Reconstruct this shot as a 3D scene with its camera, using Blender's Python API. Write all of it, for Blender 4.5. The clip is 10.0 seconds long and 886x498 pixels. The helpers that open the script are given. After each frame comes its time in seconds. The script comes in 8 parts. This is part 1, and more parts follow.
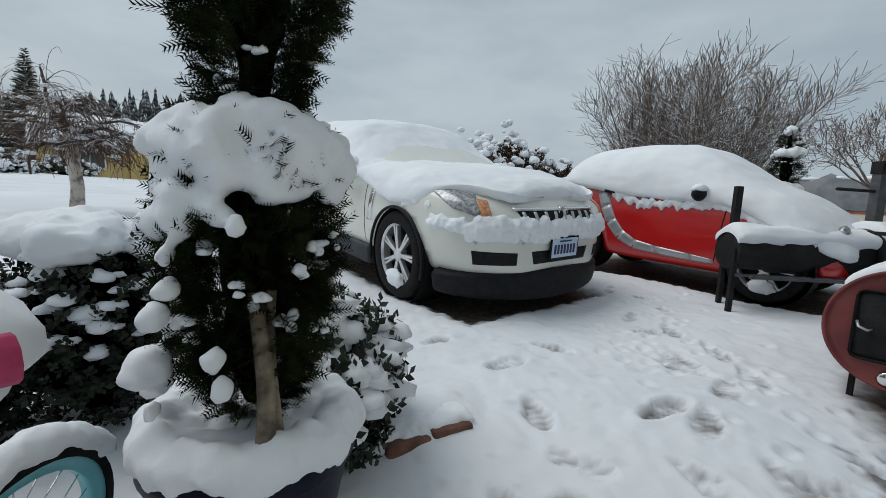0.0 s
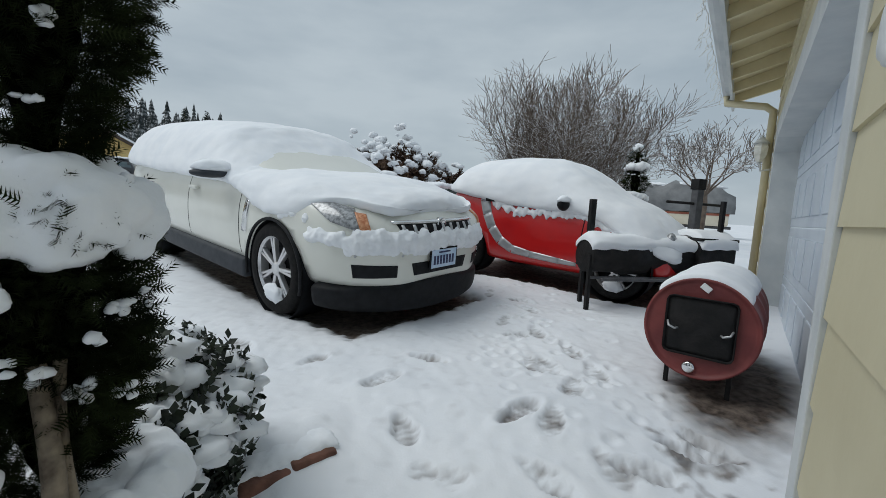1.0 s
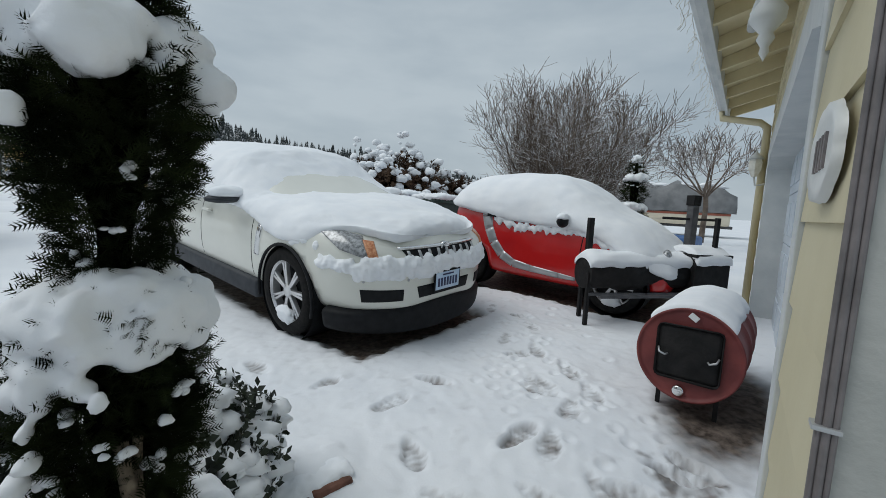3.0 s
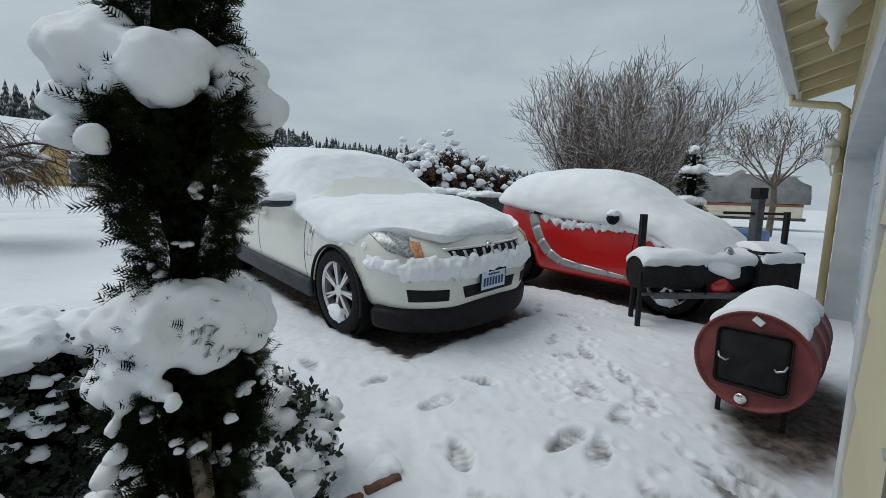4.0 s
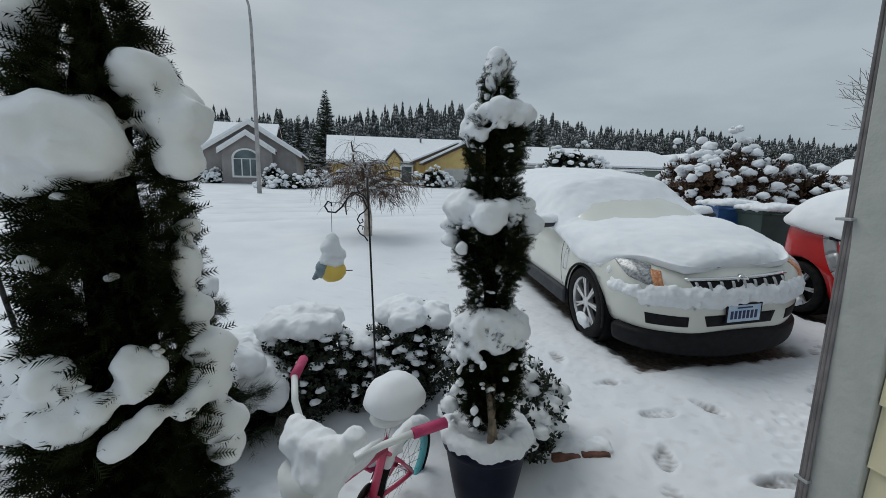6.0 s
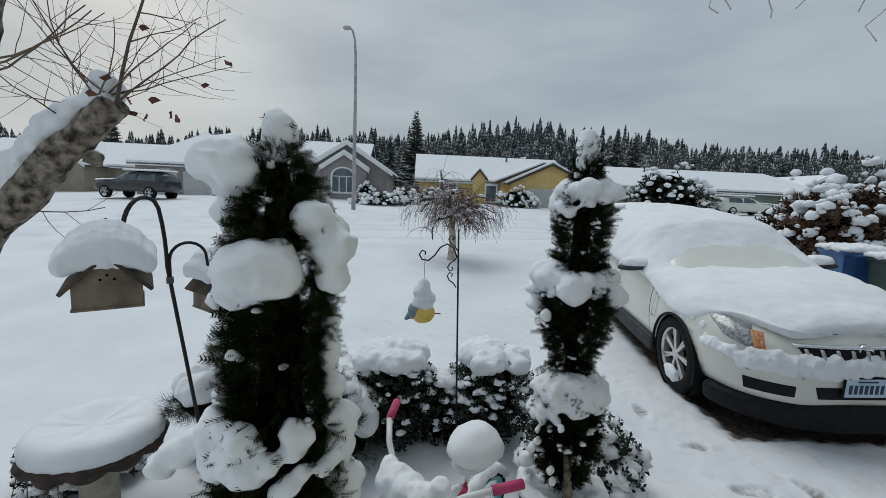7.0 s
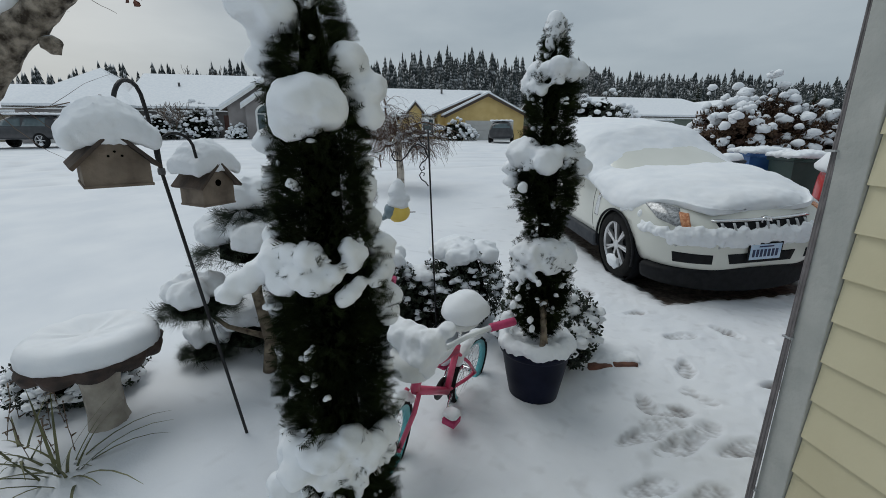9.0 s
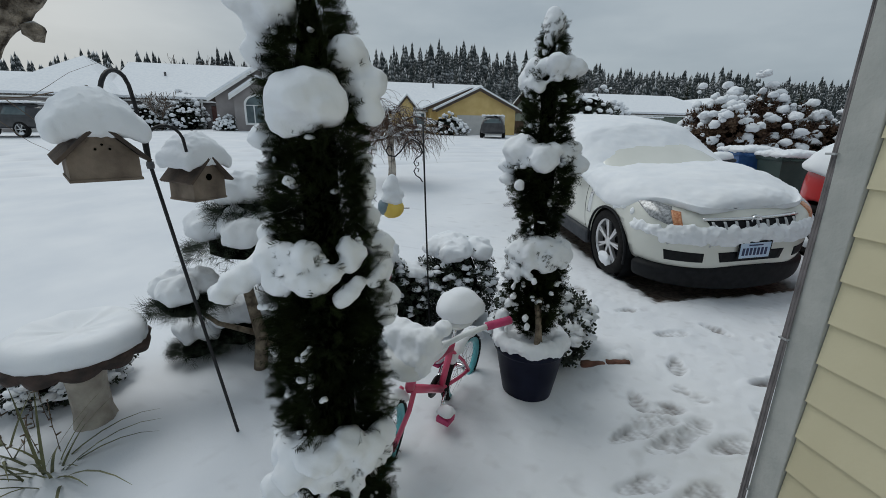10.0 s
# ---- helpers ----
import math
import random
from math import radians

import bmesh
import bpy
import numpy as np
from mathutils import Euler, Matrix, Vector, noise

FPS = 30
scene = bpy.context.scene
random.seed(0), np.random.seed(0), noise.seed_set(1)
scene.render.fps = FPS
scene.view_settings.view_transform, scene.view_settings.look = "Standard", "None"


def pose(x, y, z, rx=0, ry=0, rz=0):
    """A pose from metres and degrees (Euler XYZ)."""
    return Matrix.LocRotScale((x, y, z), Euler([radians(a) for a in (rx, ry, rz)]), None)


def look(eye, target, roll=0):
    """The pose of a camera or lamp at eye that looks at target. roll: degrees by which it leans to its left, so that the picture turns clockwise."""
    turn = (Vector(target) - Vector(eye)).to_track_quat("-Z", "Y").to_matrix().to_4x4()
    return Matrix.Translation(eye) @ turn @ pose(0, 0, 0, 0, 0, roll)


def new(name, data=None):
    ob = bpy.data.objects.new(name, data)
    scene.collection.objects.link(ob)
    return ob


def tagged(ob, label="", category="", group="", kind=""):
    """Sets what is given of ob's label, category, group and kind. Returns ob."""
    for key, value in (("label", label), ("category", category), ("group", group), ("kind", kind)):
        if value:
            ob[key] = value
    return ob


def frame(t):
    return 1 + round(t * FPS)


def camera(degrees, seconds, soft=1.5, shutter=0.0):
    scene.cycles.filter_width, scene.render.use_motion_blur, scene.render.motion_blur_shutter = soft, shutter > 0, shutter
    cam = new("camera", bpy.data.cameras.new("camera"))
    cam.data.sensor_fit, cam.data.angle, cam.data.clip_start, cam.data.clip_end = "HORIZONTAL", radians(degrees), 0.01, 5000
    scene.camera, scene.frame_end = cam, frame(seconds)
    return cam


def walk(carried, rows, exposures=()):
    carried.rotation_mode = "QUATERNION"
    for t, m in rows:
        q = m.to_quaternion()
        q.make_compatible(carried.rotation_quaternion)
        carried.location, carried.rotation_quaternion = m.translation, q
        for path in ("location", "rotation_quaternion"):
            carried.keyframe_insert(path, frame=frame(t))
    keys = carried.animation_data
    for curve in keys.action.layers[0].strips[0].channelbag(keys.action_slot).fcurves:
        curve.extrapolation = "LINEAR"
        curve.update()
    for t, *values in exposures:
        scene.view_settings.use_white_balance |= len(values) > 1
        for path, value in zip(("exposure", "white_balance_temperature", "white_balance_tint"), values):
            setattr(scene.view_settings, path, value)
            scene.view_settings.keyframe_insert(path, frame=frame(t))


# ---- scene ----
cam = camera(93.1, 10.0, soft=0.8)
PATH = [
    (0, (0.124, -0.037, 0.943), (0.038, 1.949, 0.725), 3.23),
    (0.1, (0.199, -0.029, 0.967), (0.220, 1.962, 0.776), 2.68),
    (0.5, (0.247, -0.033, 1.036), (0.541, 1.936, 0.848), 3.80),
    (1, (0.273, -0.077, 1.061), (0.647, 1.877, 0.861), 3.48),
    (1.5, (0.277, -0.114, 1.107), (0.665, 1.837, 0.909), 1.16),
    (2, (0.279, -0.160, 1.149), (0.678, 1.790, 0.956), 2.65),
    (2.2, (0.261, -0.165, 1.172), (0.669, 1.782, 0.969), 3.43),
    (3.3, (0.229, -0.212, 1.291), (0.522, 1.755, 1.075), 2.11),
    (3.5, (0.232, -0.210, 1.290), (0.427, 1.769, 1.074), 2.25),
    (4, (0.233, -0.215, 1.307), (0.378, 1.766, 1.070), 1.72),
    (4.5, (0.366, -0.307, 1.330), (0.467, 1.675, 1.081), 1.19),
    (5, (0.457, -0.513, 1.411), (-0.049, 1.401, 1.127), 2.91),
    (5.5, (0.447, -0.725, 1.523), (-0.394, 1.067, 1.231), 1.71),
    (6, (0.510, -0.974, 1.679), (-0.514, 0.716, 1.368), 0.94),
    (6.2, (0.532, -1.000, 1.741), (-0.631, 0.599, 1.436), 0.61),
    (7.3, (0.571, -1.202, 1.947), (-0.778, 0.256, 1.716), 2.35),
    (7.5, (0.578, -1.265, 1.928), (-0.781, 0.185, 1.706), 2.05),
    (8, (0.554, -1.414, 1.789), (-0.805, 0.036, 1.565), 1.25),
    (8.5, (0.539, -1.466, 1.710), (-0.649, 0.107, 1.370), -1.07),
    (9, (0.531, -1.459, 1.660), (-0.546, 0.144, 1.139), 0.07),
    (9.5, (0.514, -1.454, 1.640), (-0.536, 0.166, 1.115), 0.45),
    (10, (0.494, -1.455, 1.669), (-0.540, 0.168, 1.124), 0.86),
]
walk(cam, [(t, look(eye, target, roll)) for t, eye, target, roll in PATH], [(0, -0.27), (4, -0.32), (6, -0.46), (10, -0.49)])



# ---- light: bright overcast sky, very soft sun ----
world = bpy.data.worlds.new("overcast")
scene.world = world
world.use_nodes = True
wn, wl = world.node_tree.nodes, world.node_tree.links
wn.clear()
w_out = wn.new("ShaderNodeOutputWorld")
w_bg = wn.new("ShaderNodeBackground")
sky = wn.new("ShaderNodeTexSky")
sky.sky_type = "NISHITA"
sky.sun_disc = False
sky.sun_elevation = radians(28)
sky.sun_rotation = radians(280)
sky.air_density, sky.dust_density, sky.ozone_density = 1.0, 3.0, 1.0
w_tc = wn.new("ShaderNodeTexCoord")
w_map = wn.new("ShaderNodeMapping")
w_map.inputs["Scale"].default_value = (1.0, 1.0, 3.2)
w_noise = wn.new("ShaderNodeTexNoise")
w_noise.inputs["Scale"].default_value = 2.3
w_noise.inputs["Detail"].default_value = 5.0
w_ramp = wn.new("ShaderNodeValToRGB")
w_ramp.color_ramp.elements[0].position, w_ramp.color_ramp.elements[0].color = 0.36, (4.75, 5.7, 6.45, 1)
w_ramp.color_ramp.elements[1].position, w_ramp.color_ramp.elements[1].color = 0.62, (6.35, 7.3, 7.95, 1)
w_mix = wn.new("ShaderNodeMix")
w_mix.data_type = "RGBA"
w_mix.inputs["Factor"].default_value = 0.9
wl.new(w_tc.outputs["Generated"], w_map.inputs["Vector"])
wl.new(w_map.outputs["Vector"], w_noise.inputs["Vector"])
wl.new(w_noise.outputs["Fac"], w_ramp.inputs["Fac"])
wl.new(sky.outputs["Color"], w_mix.inputs["A"])
wl.new(w_ramp.outputs["Color"], w_mix.inputs["B"])
wl.new(w_mix.outputs["Result"], w_bg.inputs["Color"])
w_bg.inputs["Strength"].default_value = 0.095
wl.new(w_bg.outputs["Background"], w_out.inputs["Surface"])
sun = new("sun", bpy.data.lights.new("sun", "SUN"))
sun.data.energy, sun.data.angle, sun.data.color = 1.6, radians(40), (0.97, 0.985, 0.97)
sun.matrix_world = look((-17, 3, 28), (0, 0, 0))

# ---- materials ----
def nodes_of(name):
    m = bpy.data.materials.new(name)
    m.use_nodes = True
    return m, m.node_tree.nodes, m.node_tree.links, m.node_tree.nodes["Principled BSDF"]


def mat(name, c1, c2, scale=8.0, rough=0.6, metal=0.0, bump=0.15, fine=60.0, coat=0.0, spec=0.5, rand=0.0, contrast=(0.35, 0.65), dist=0.01):
    """Two noises mix two colours; a finer one gives relief."""
    m, n, l, b = nodes_of(name)
    tc = n.new("ShaderNodeTexCoord")
    a = n.new("ShaderNodeTexNoise")
    a.inputs["Scale"].default_value, a.inputs["Detail"].default_value = scale, 6
    ramp = n.new("ShaderNodeValToRGB")
    ramp.color_ramp.elements[0].position, ramp.color_ramp.elements[0].color = contrast[0], (*c1, 1)
    ramp.color_ramp.elements[1].position, ramp.color_ramp.elements[1].color = contrast[1], (*c2, 1)
    f = n.new("ShaderNodeTexNoise")
    f.inputs["Scale"].default_value, f.inputs["Detail"].default_value = fine, 4
    bp = n.new("ShaderNodeBump")
    bp.inputs["Strength"].default_value, bp.inputs["Distance"].default_value = bump, dist
    for t in (a, f):
        l.new(tc.outputs["Object"], t.inputs["Vector"])
    l.new(a.outputs["Fac"], ramp.inputs["Fac"])
    col = ramp.outputs["Color"]
    if rand:
        oi = n.new("ShaderNodeObjectInfo")
        hs = n.new("ShaderNodeHueSaturation")
        mr = n.new("ShaderNodeMapRange")
        mr.inputs["To Min"].default_value, mr.inputs["To Max"].default_value = 1 - rand, 1 + rand
        l.new(oi.outputs["Random"], mr.inputs["Value"])
        l.new(mr.outputs["Result"], hs.inputs["Value"])
        l.new(col, hs.inputs["Color"])
        col = hs.outputs["Color"]
    l.new(col, b.inputs["Base Color"])
    l.new(f.outputs["Fac"], bp.inputs["Height"])
    l.new(bp.outputs["Normal"], b.inputs["Normal"])
    b.inputs["Roughness"].default_value, b.inputs["Metallic"].default_value = rough, metal
    b.inputs["Coat Weight"].default_value = coat
    b.inputs["Specular IOR Level"].default_value = spec
    return m


def snowy(name, c1, c2, scale, low, high, rough=0.8, snow=(0.82, 0.84, 0.87), amount=6.0, bump=0.0):
    """A rough dark surface with snow caught on what faces up."""
    m, n, l, b = nodes_of(name)
    tc, geo = n.new("ShaderNodeTexCoord"), n.new("ShaderNodeNewGeometry")
    a = n.new("ShaderNodeTexNoise")
    a.inputs["Scale"].default_value, a.inputs["Detail"].default_value = scale, 5
    l.new(tc.outputs["Object"], a.inputs["Vector"])
    ramp = n.new("ShaderNodeValToRGB")
    ramp.color_ramp.elements[0].position, ramp.color_ramp.elements[0].color = 0.35, (*c1, 1)
    ramp.color_ramp.elements[1].position, ramp.color_ramp.elements[1].color = 0.65, (*c2, 1)
    l.new(a.outputs["Fac"], ramp.inputs["Fac"])
    sep = n.new("ShaderNodeSeparateXYZ")
    l.new(geo.outputs["Normal"], sep.inputs["Vector"])
    s = n.new("ShaderNodeTexNoise")
    s.inputs["Scale"].default_value, s.inputs["Detail"].default_value = amount, 3
    l.new(tc.outputs["Object"], s.inputs["Vector"])
    add = n.new("ShaderNodeMath")
    add.operation = "ADD"
    l.new(sep.outputs["Z"], add.inputs[0])
    l.new(s.outputs["Fac"], add.inputs[1])
    mr = n.new("ShaderNodeMapRange")
    mr.interpolation_type = "SMOOTHSTEP"
    mr.inputs["From Min"].default_value, mr.inputs["From Max"].default_value = low, high
    l.new(add.outputs["Value"], mr.inputs["Value"])
    mix = n.new("ShaderNodeMix")
    mix.data_type = "RGBA"
    l.new(mr.outputs["Result"], mix.inputs["Factor"])
    l.new(ramp.outputs["Color"], mix.inputs["A"])
    mix.inputs["B"].default_value = (*snow, 1)
    l.new(mix.outputs["Result"], b.inputs["Base Color"])
    b.inputs["Roughness"].default_value = rough
    b.inputs["Specular IOR Level"].default_value = 0.25
    if bump:
        f, bp = n.new("ShaderNodeTexNoise"), n.new("ShaderNodeBump")
        f.inputs["Scale"].default_value, f.inputs["Detail"].default_value = scale * 2.5, 6
        bp.inputs["Strength"].default_value, bp.inputs["Distance"].default_value = bump, 0.02
        l.new(tc.outputs["Object"], f.inputs["Vector"])
        l.new(f.outputs["Fac"], bp.inputs["Height"])
        l.new(bp.outputs["Normal"], b.inputs["Normal"])
    return m


SNOW_C = (0.80, 0.825, 0.86)
M_SNOW = mat("snow", (0.78, 0.805, 0.84), (0.85, 0.865, 0.885), scale=5, rough=0.75, bump=0.22, fine=120, spec=0.2, dist=0.004)
M_WHITE_PAINT = mat("pearl_white_paint", (0.66, 0.66, 0.60), (0.70, 0.70, 0.64), scale=3, rough=0.32, bump=0.02, coat=0.6)
M_RED_PAINT = mat("red_paint", (0.50, 0.008, 0.010), (0.58, 0.014, 0.014), scale=3, rough=0.3, bump=0.02, coat=0.7)
M_BLACK_PLASTIC = mat("black_plastic", (0.005, 0.0055, 0.007), (0.011, 0.012, 0.014), scale=20, rough=0.6, bump=0.1, spec=0.2)
M_CLADDING = mat("dark_grey_cladding", (0.028, 0.032, 0.040), (0.045, 0.05, 0.058), scale=12, rough=0.6, bump=0.1, spec=0.3)
M_RUBBER = mat("tyre_rubber", (0.006, 0.006, 0.0065), (0.014, 0.0135, 0.013), scale=25, rough=0.85, bump=0.3, spec=0.2)
M_ALLOY = mat("silver_alloy", (0.55, 0.55, 0.56), (0.68, 0.68, 0.69), scale=9, rough=0.3, metal=0.75, bump=0.03)
M_SILVER = mat("silver_panel", (0.42, 0.43, 0.44), (0.50, 0.51, 0.52), scale=6, rough=0.35, metal=0.5, bump=0.03)
M_CHROME = mat("chrome", (0.7, 0.7, 0.7), (0.8, 0.8, 0.8), rough=0.12, metal=1.0, bump=0.02)
M_LAMP_GLASS = mat("headlamp_lens", (0.12, 0.125, 0.13), (0.42, 0.43, 0.44), scale=40, rough=0.28, metal=0.2, bump=0.25, fine=70, coat=1.0)
M_AMBER = mat("amber_lens", (0.42, 0.13, 0.05), (0.66, 0.34, 0.18), scale=45, rough=0.35, bump=0.4, fine=50)
M_PLATE = mat("plate_blue_white", (0.40, 0.55, 0.74), (0.58, 0.68, 0.80), scale=14, rough=0.4, bump=0.05)
M_INK = mat("dark_blue_ink", (0.02, 0.03, 0.09), (0.03, 0.04, 0.11), rough=0.5, bump=0.02)
M_BARREL = mat("rusty_red_barrel", (0.13, 0.022, 0.022), (0.20, 0.040, 0.036), scale=7, rough=0.55, bump=0.25, fine=35)
M_SOOT = mat("black_steel", (0.006, 0.006, 0.0065), (0.016, 0.015, 0.015), scale=14, rough=0.65, bump=0.3, spec=0.25)
M_GREY_STEEL = mat("grey_steel", (0.06, 0.06, 0.065), (0.11, 0.11, 0.115), scale=12, rough=0.5, metal=0.3, bump=0.15)
M_CREAM = mat("cream_siding", (0.56, 0.50, 0.33), (0.63, 0.57, 0.39), scale=2.2, rough=0.6, bump=0.12, fine=40, rand=0.03)
M_POST = mat("weathered_corner_paint", (0.34, 0.35, 0.33), (0.47, 0.47, 0.44), scale=7, rough=0.65, bump=0.3, fine=55, contrast=(0.3, 0.7))
M_TRIM = mat("white_trim", (0.52, 0.55, 0.56), (0.62, 0.64, 0.64), scale=5, rough=0.55, bump=0.12, fine=40)
M_SOFFIT = mat("cream_soffit", (0.66, 0.57, 0.36), (0.74, 0.66, 0.44), scale=4, rough=0.6, bump=0.1)
M_GARAGE = mat("blue_white_garage_door", (0.56, 0.62, 0.70), (0.64, 0.70, 0.77), scale=3, rough=0.5, bump=0.1, fine=30)
M_CABLE = mat("grey_cable", (0.12, 0.11, 0.11), (0.20, 0.18, 0.18), scale=20, rough=0.5, bump=0.1)
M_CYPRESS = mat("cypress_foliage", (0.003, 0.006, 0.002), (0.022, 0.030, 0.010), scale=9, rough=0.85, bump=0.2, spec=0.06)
# near-black albedo puts the deep shade inside plants and holes into the colour
M_INNER_SHADE = mat("painted_inner_shade", (0.0015, 0.002, 0.001), (0.004, 0.004, 0.003), scale=14, rough=1.0, bump=0.3, spec=0.0)
M_SHRUB = mat("shrub_leaves", (0.006, 0.010, 0.006), (0.024, 0.034, 0.018), scale=16, rough=0.6, bump=0.2, spec=0.3)
M_PINE = mat("pine_needles", (0.010, 0.017, 0.010), (0.040, 0.055, 0.030), scale=14, rough=0.65, bump=0.1, spec=0.3)
M_BARK = mat("tan_bark", (0.075, 0.055, 0.038), (0.26, 0.21, 0.15), scale=24, rough=0.85, bump=0.6, fine=50)
M_DARK_BARK = snowy("mossy_bark", (0.035, 0.026, 0.018), (0.36, 0.31, 0.25), 22, 1.15, 1.35, amount=9, bump=1.0)
M_BIRCH = mat("birch_bark", (0.12, 0.10, 0.085), (0.58, 0.52, 0.45), scale=9, rough=0.8, bump=0.4, contrast=(0.30, 0.52))
M_TWIG = snowy("snow_dusted_twigs", (0.10, 0.075, 0.06), (0.19, 0.15, 0.12), 5, 0.85, 1.25, amount=3)
M_WEEP = snowy("reddish_weeping_twigs", (0.055, 0.032, 0.024), (0.13, 0.078, 0.052), 8, 1.1, 1.45, amount=3)
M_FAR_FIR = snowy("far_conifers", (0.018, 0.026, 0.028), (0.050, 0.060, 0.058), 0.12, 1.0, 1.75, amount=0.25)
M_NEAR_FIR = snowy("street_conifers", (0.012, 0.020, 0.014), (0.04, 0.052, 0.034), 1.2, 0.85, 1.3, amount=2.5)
M_POT = mat("dark_blue_glaze", (0.004, 0.005, 0.016), (0.010, 0.012, 0.028), scale=6, rough=0.4, bump=0.05, spec=0.10)
M_BRICK = mat("red_brown_edging", (0.10, 0.045, 0.03), (0.20, 0.09, 0.06), scale=14, rough=0.85, bump=0.5)
M_WET = mat("wet_driveway", (0.035, 0.026, 0.022), (0.085, 0.068, 0.056), scale=6, rough=0.4, bump=0.2)
M_PINK = mat("pink_paint", (0.58, 0.06, 0.14), (0.66, 0.09, 0.18), scale=7, rough=0.35, bump=0.03, coat=0.4)
M_MAGENTA = mat("magenta_grip", (0.42, 0.03, 0.11), (0.52, 0.05, 0.15), scale=30, rough=0.6, bump=0.3)
M_TEAL = mat("teal_rim", (0.10, 0.42, 0.47), (0.16, 0.52, 0.56), scale=10, rough=0.35, bump=0.03)
M_WHITE_PLASTIC = mat("white_plastic", (0.66, 0.68, 0.68), (0.76, 0.77, 0.76), scale=9, rough=0.4, bump=0.05)
M_IRON = mat("black_iron", (0.010, 0.010, 0.012), (0.022, 0.022, 0.024), scale=20, rough=0.5, metal=0.4, bump=0.1)
M_WOOD = mat("weathered_wood", (0.10, 0.075, 0.055), (0.24, 0.19, 0.145), scale=9, rough=0.8, bump=0.4, fine=45)
M_WOOD_DARK = mat("dark_roof_wood", (0.045, 0.032, 0.025), (0.10, 0.07, 0.05), scale=11, rough=0.8, bump=0.4)
M_STONE = mat("pale_stone", (0.28, 0.25, 0.21), (0.46, 0.42, 0.36), scale=9, rough=0.85, bump=0.5)
M_RUST = mat("rusty_iron_rim", (0.025, 0.017, 0.014), (0.075, 0.045, 0.035), scale=12, rough=0.75, bump=0.4)
M_YELLOW = mat("yellow_ceramic", (0.72, 0.48, 0.06), (0.80, 0.58, 0.12), scale=9, rough=0.4, bump=0.05)
M_SLATE = mat("slate_blue_ceramic", (0.14, 0.20, 0.24), (0.22, 0.28, 0.30), scale=9, rough=0.45, bump=0.05)
M_GRASS = mat("iris_leaves", (0.06, 0.07, 0.035), (0.17, 0.17, 0.08), scale=9, rough=0.7, bump=0.1)
M_DRY = mat("dry_stalks", (0.10, 0.07, 0.05), (0.18, 0.13, 0.09), scale=9, rough=0.8, bump=0.1)
M_DEAD_LEAF = mat("dead_leaf", (0.10, 0.035, 0.025), (0.19, 0.075, 0.05), scale=30, rough=0.8, bump=0.3)
M_HOUSE_GREY = mat("grey_house_wall", (0.235, 0.215, 0.21), (0.29, 0.27, 0.265), scale=1.5, rough=0.75, bump=0.1)
M_HOUSE_YELLOW = mat("yellow_house_wall", (0.62, 0.44, 0.17), (0.70, 0.52, 0.22), scale=1.5, rough=0.75, bump=0.1)
M_HOUSE_GREEN = mat("sage_house_wall", (0.14, 0.175, 0.145), (0.19, 0.22, 0.185), scale=1.5, rough=0.75, bump=0.1)
M_HOUSE_TAN = mat("tan_house_wall", (0.27, 0.235, 0.18), (0.33, 0.29, 0.23), scale=1.5, rough=0.75, bump=0.1)
M_HOUSE_WHITE = mat("white_window_trim", (0.70, 0.71, 0.70), (0.78, 0.78, 0.77), scale=3, rough=0.5, bump=0.05)
M_FAR_DOOR = mat("pale_far_door", (0.50, 0.49, 0.47), (0.56, 0.55, 0.53), scale=2, rough=0.55, bump=0.05)
M_PANE = mat("dark_window_pane", (0.05, 0.075, 0.085), (0.12, 0.16, 0.17), scale=1.2, rough=0.08, bump=0.02)
M_BROWN_DOOR = mat("brown_door", (0.10, 0.04, 0.03), (0.15, 0.065, 0.05), scale=3, rough=0.6, bump=0.1)
M_TARP = mat("grey_tarp", (0.13, 0.135, 0.14), (0.20, 0.205, 0.21), scale=3, rough=0.6, bump=0.5, fine=6)
M_RV = mat("cream_boat_hull", (0.60, 0.54, 0.42), (0.68, 0.62, 0.50), scale=3, rough=0.5, bump=0.05)
M_STRIPE = mat("red_brown_stripe", (0.26, 0.07, 0.04), (0.32, 0.10, 0.06), scale=3, rough=0.5, bump=0.05)
M_POLE = mat("galvanised_pole", (0.30, 0.29, 0.29), (0.42, 0.41, 0.40), scale=4, rough=0.5, metal=0.3, bump=0.05)
M_BIN_GREEN = mat("dark_green_plastic", (0.014, 0.035, 0.030), (0.026, 0.05, 0.043), scale=7, rough=0.5, bump=0.1)
M_BIN_BLUE = mat("blue_plastic", (0.02, 0.08, 0.24), (0.04, 0.13, 0.32), scale=7, rough=0.5, bump=0.1)
M_FENCE = mat("brown_fence", (0.09, 0.06, 0.045), (0.16, 0.11, 0.08), scale=4, rough=0.85, bump=0.3)
M_CARBLACK = mat("black_car_paint", (0.012, 0.013, 0.016), (0.03, 0.03, 0.034), scale=4, rough=0.3, bump=0.03, coat=0.5)
M_LIGHTS = mat("clear_string_bulbs", (0.62, 0.62, 0.58), (0.78, 0.78, 0.74), scale=20, rough=0.25, bump=0.1)


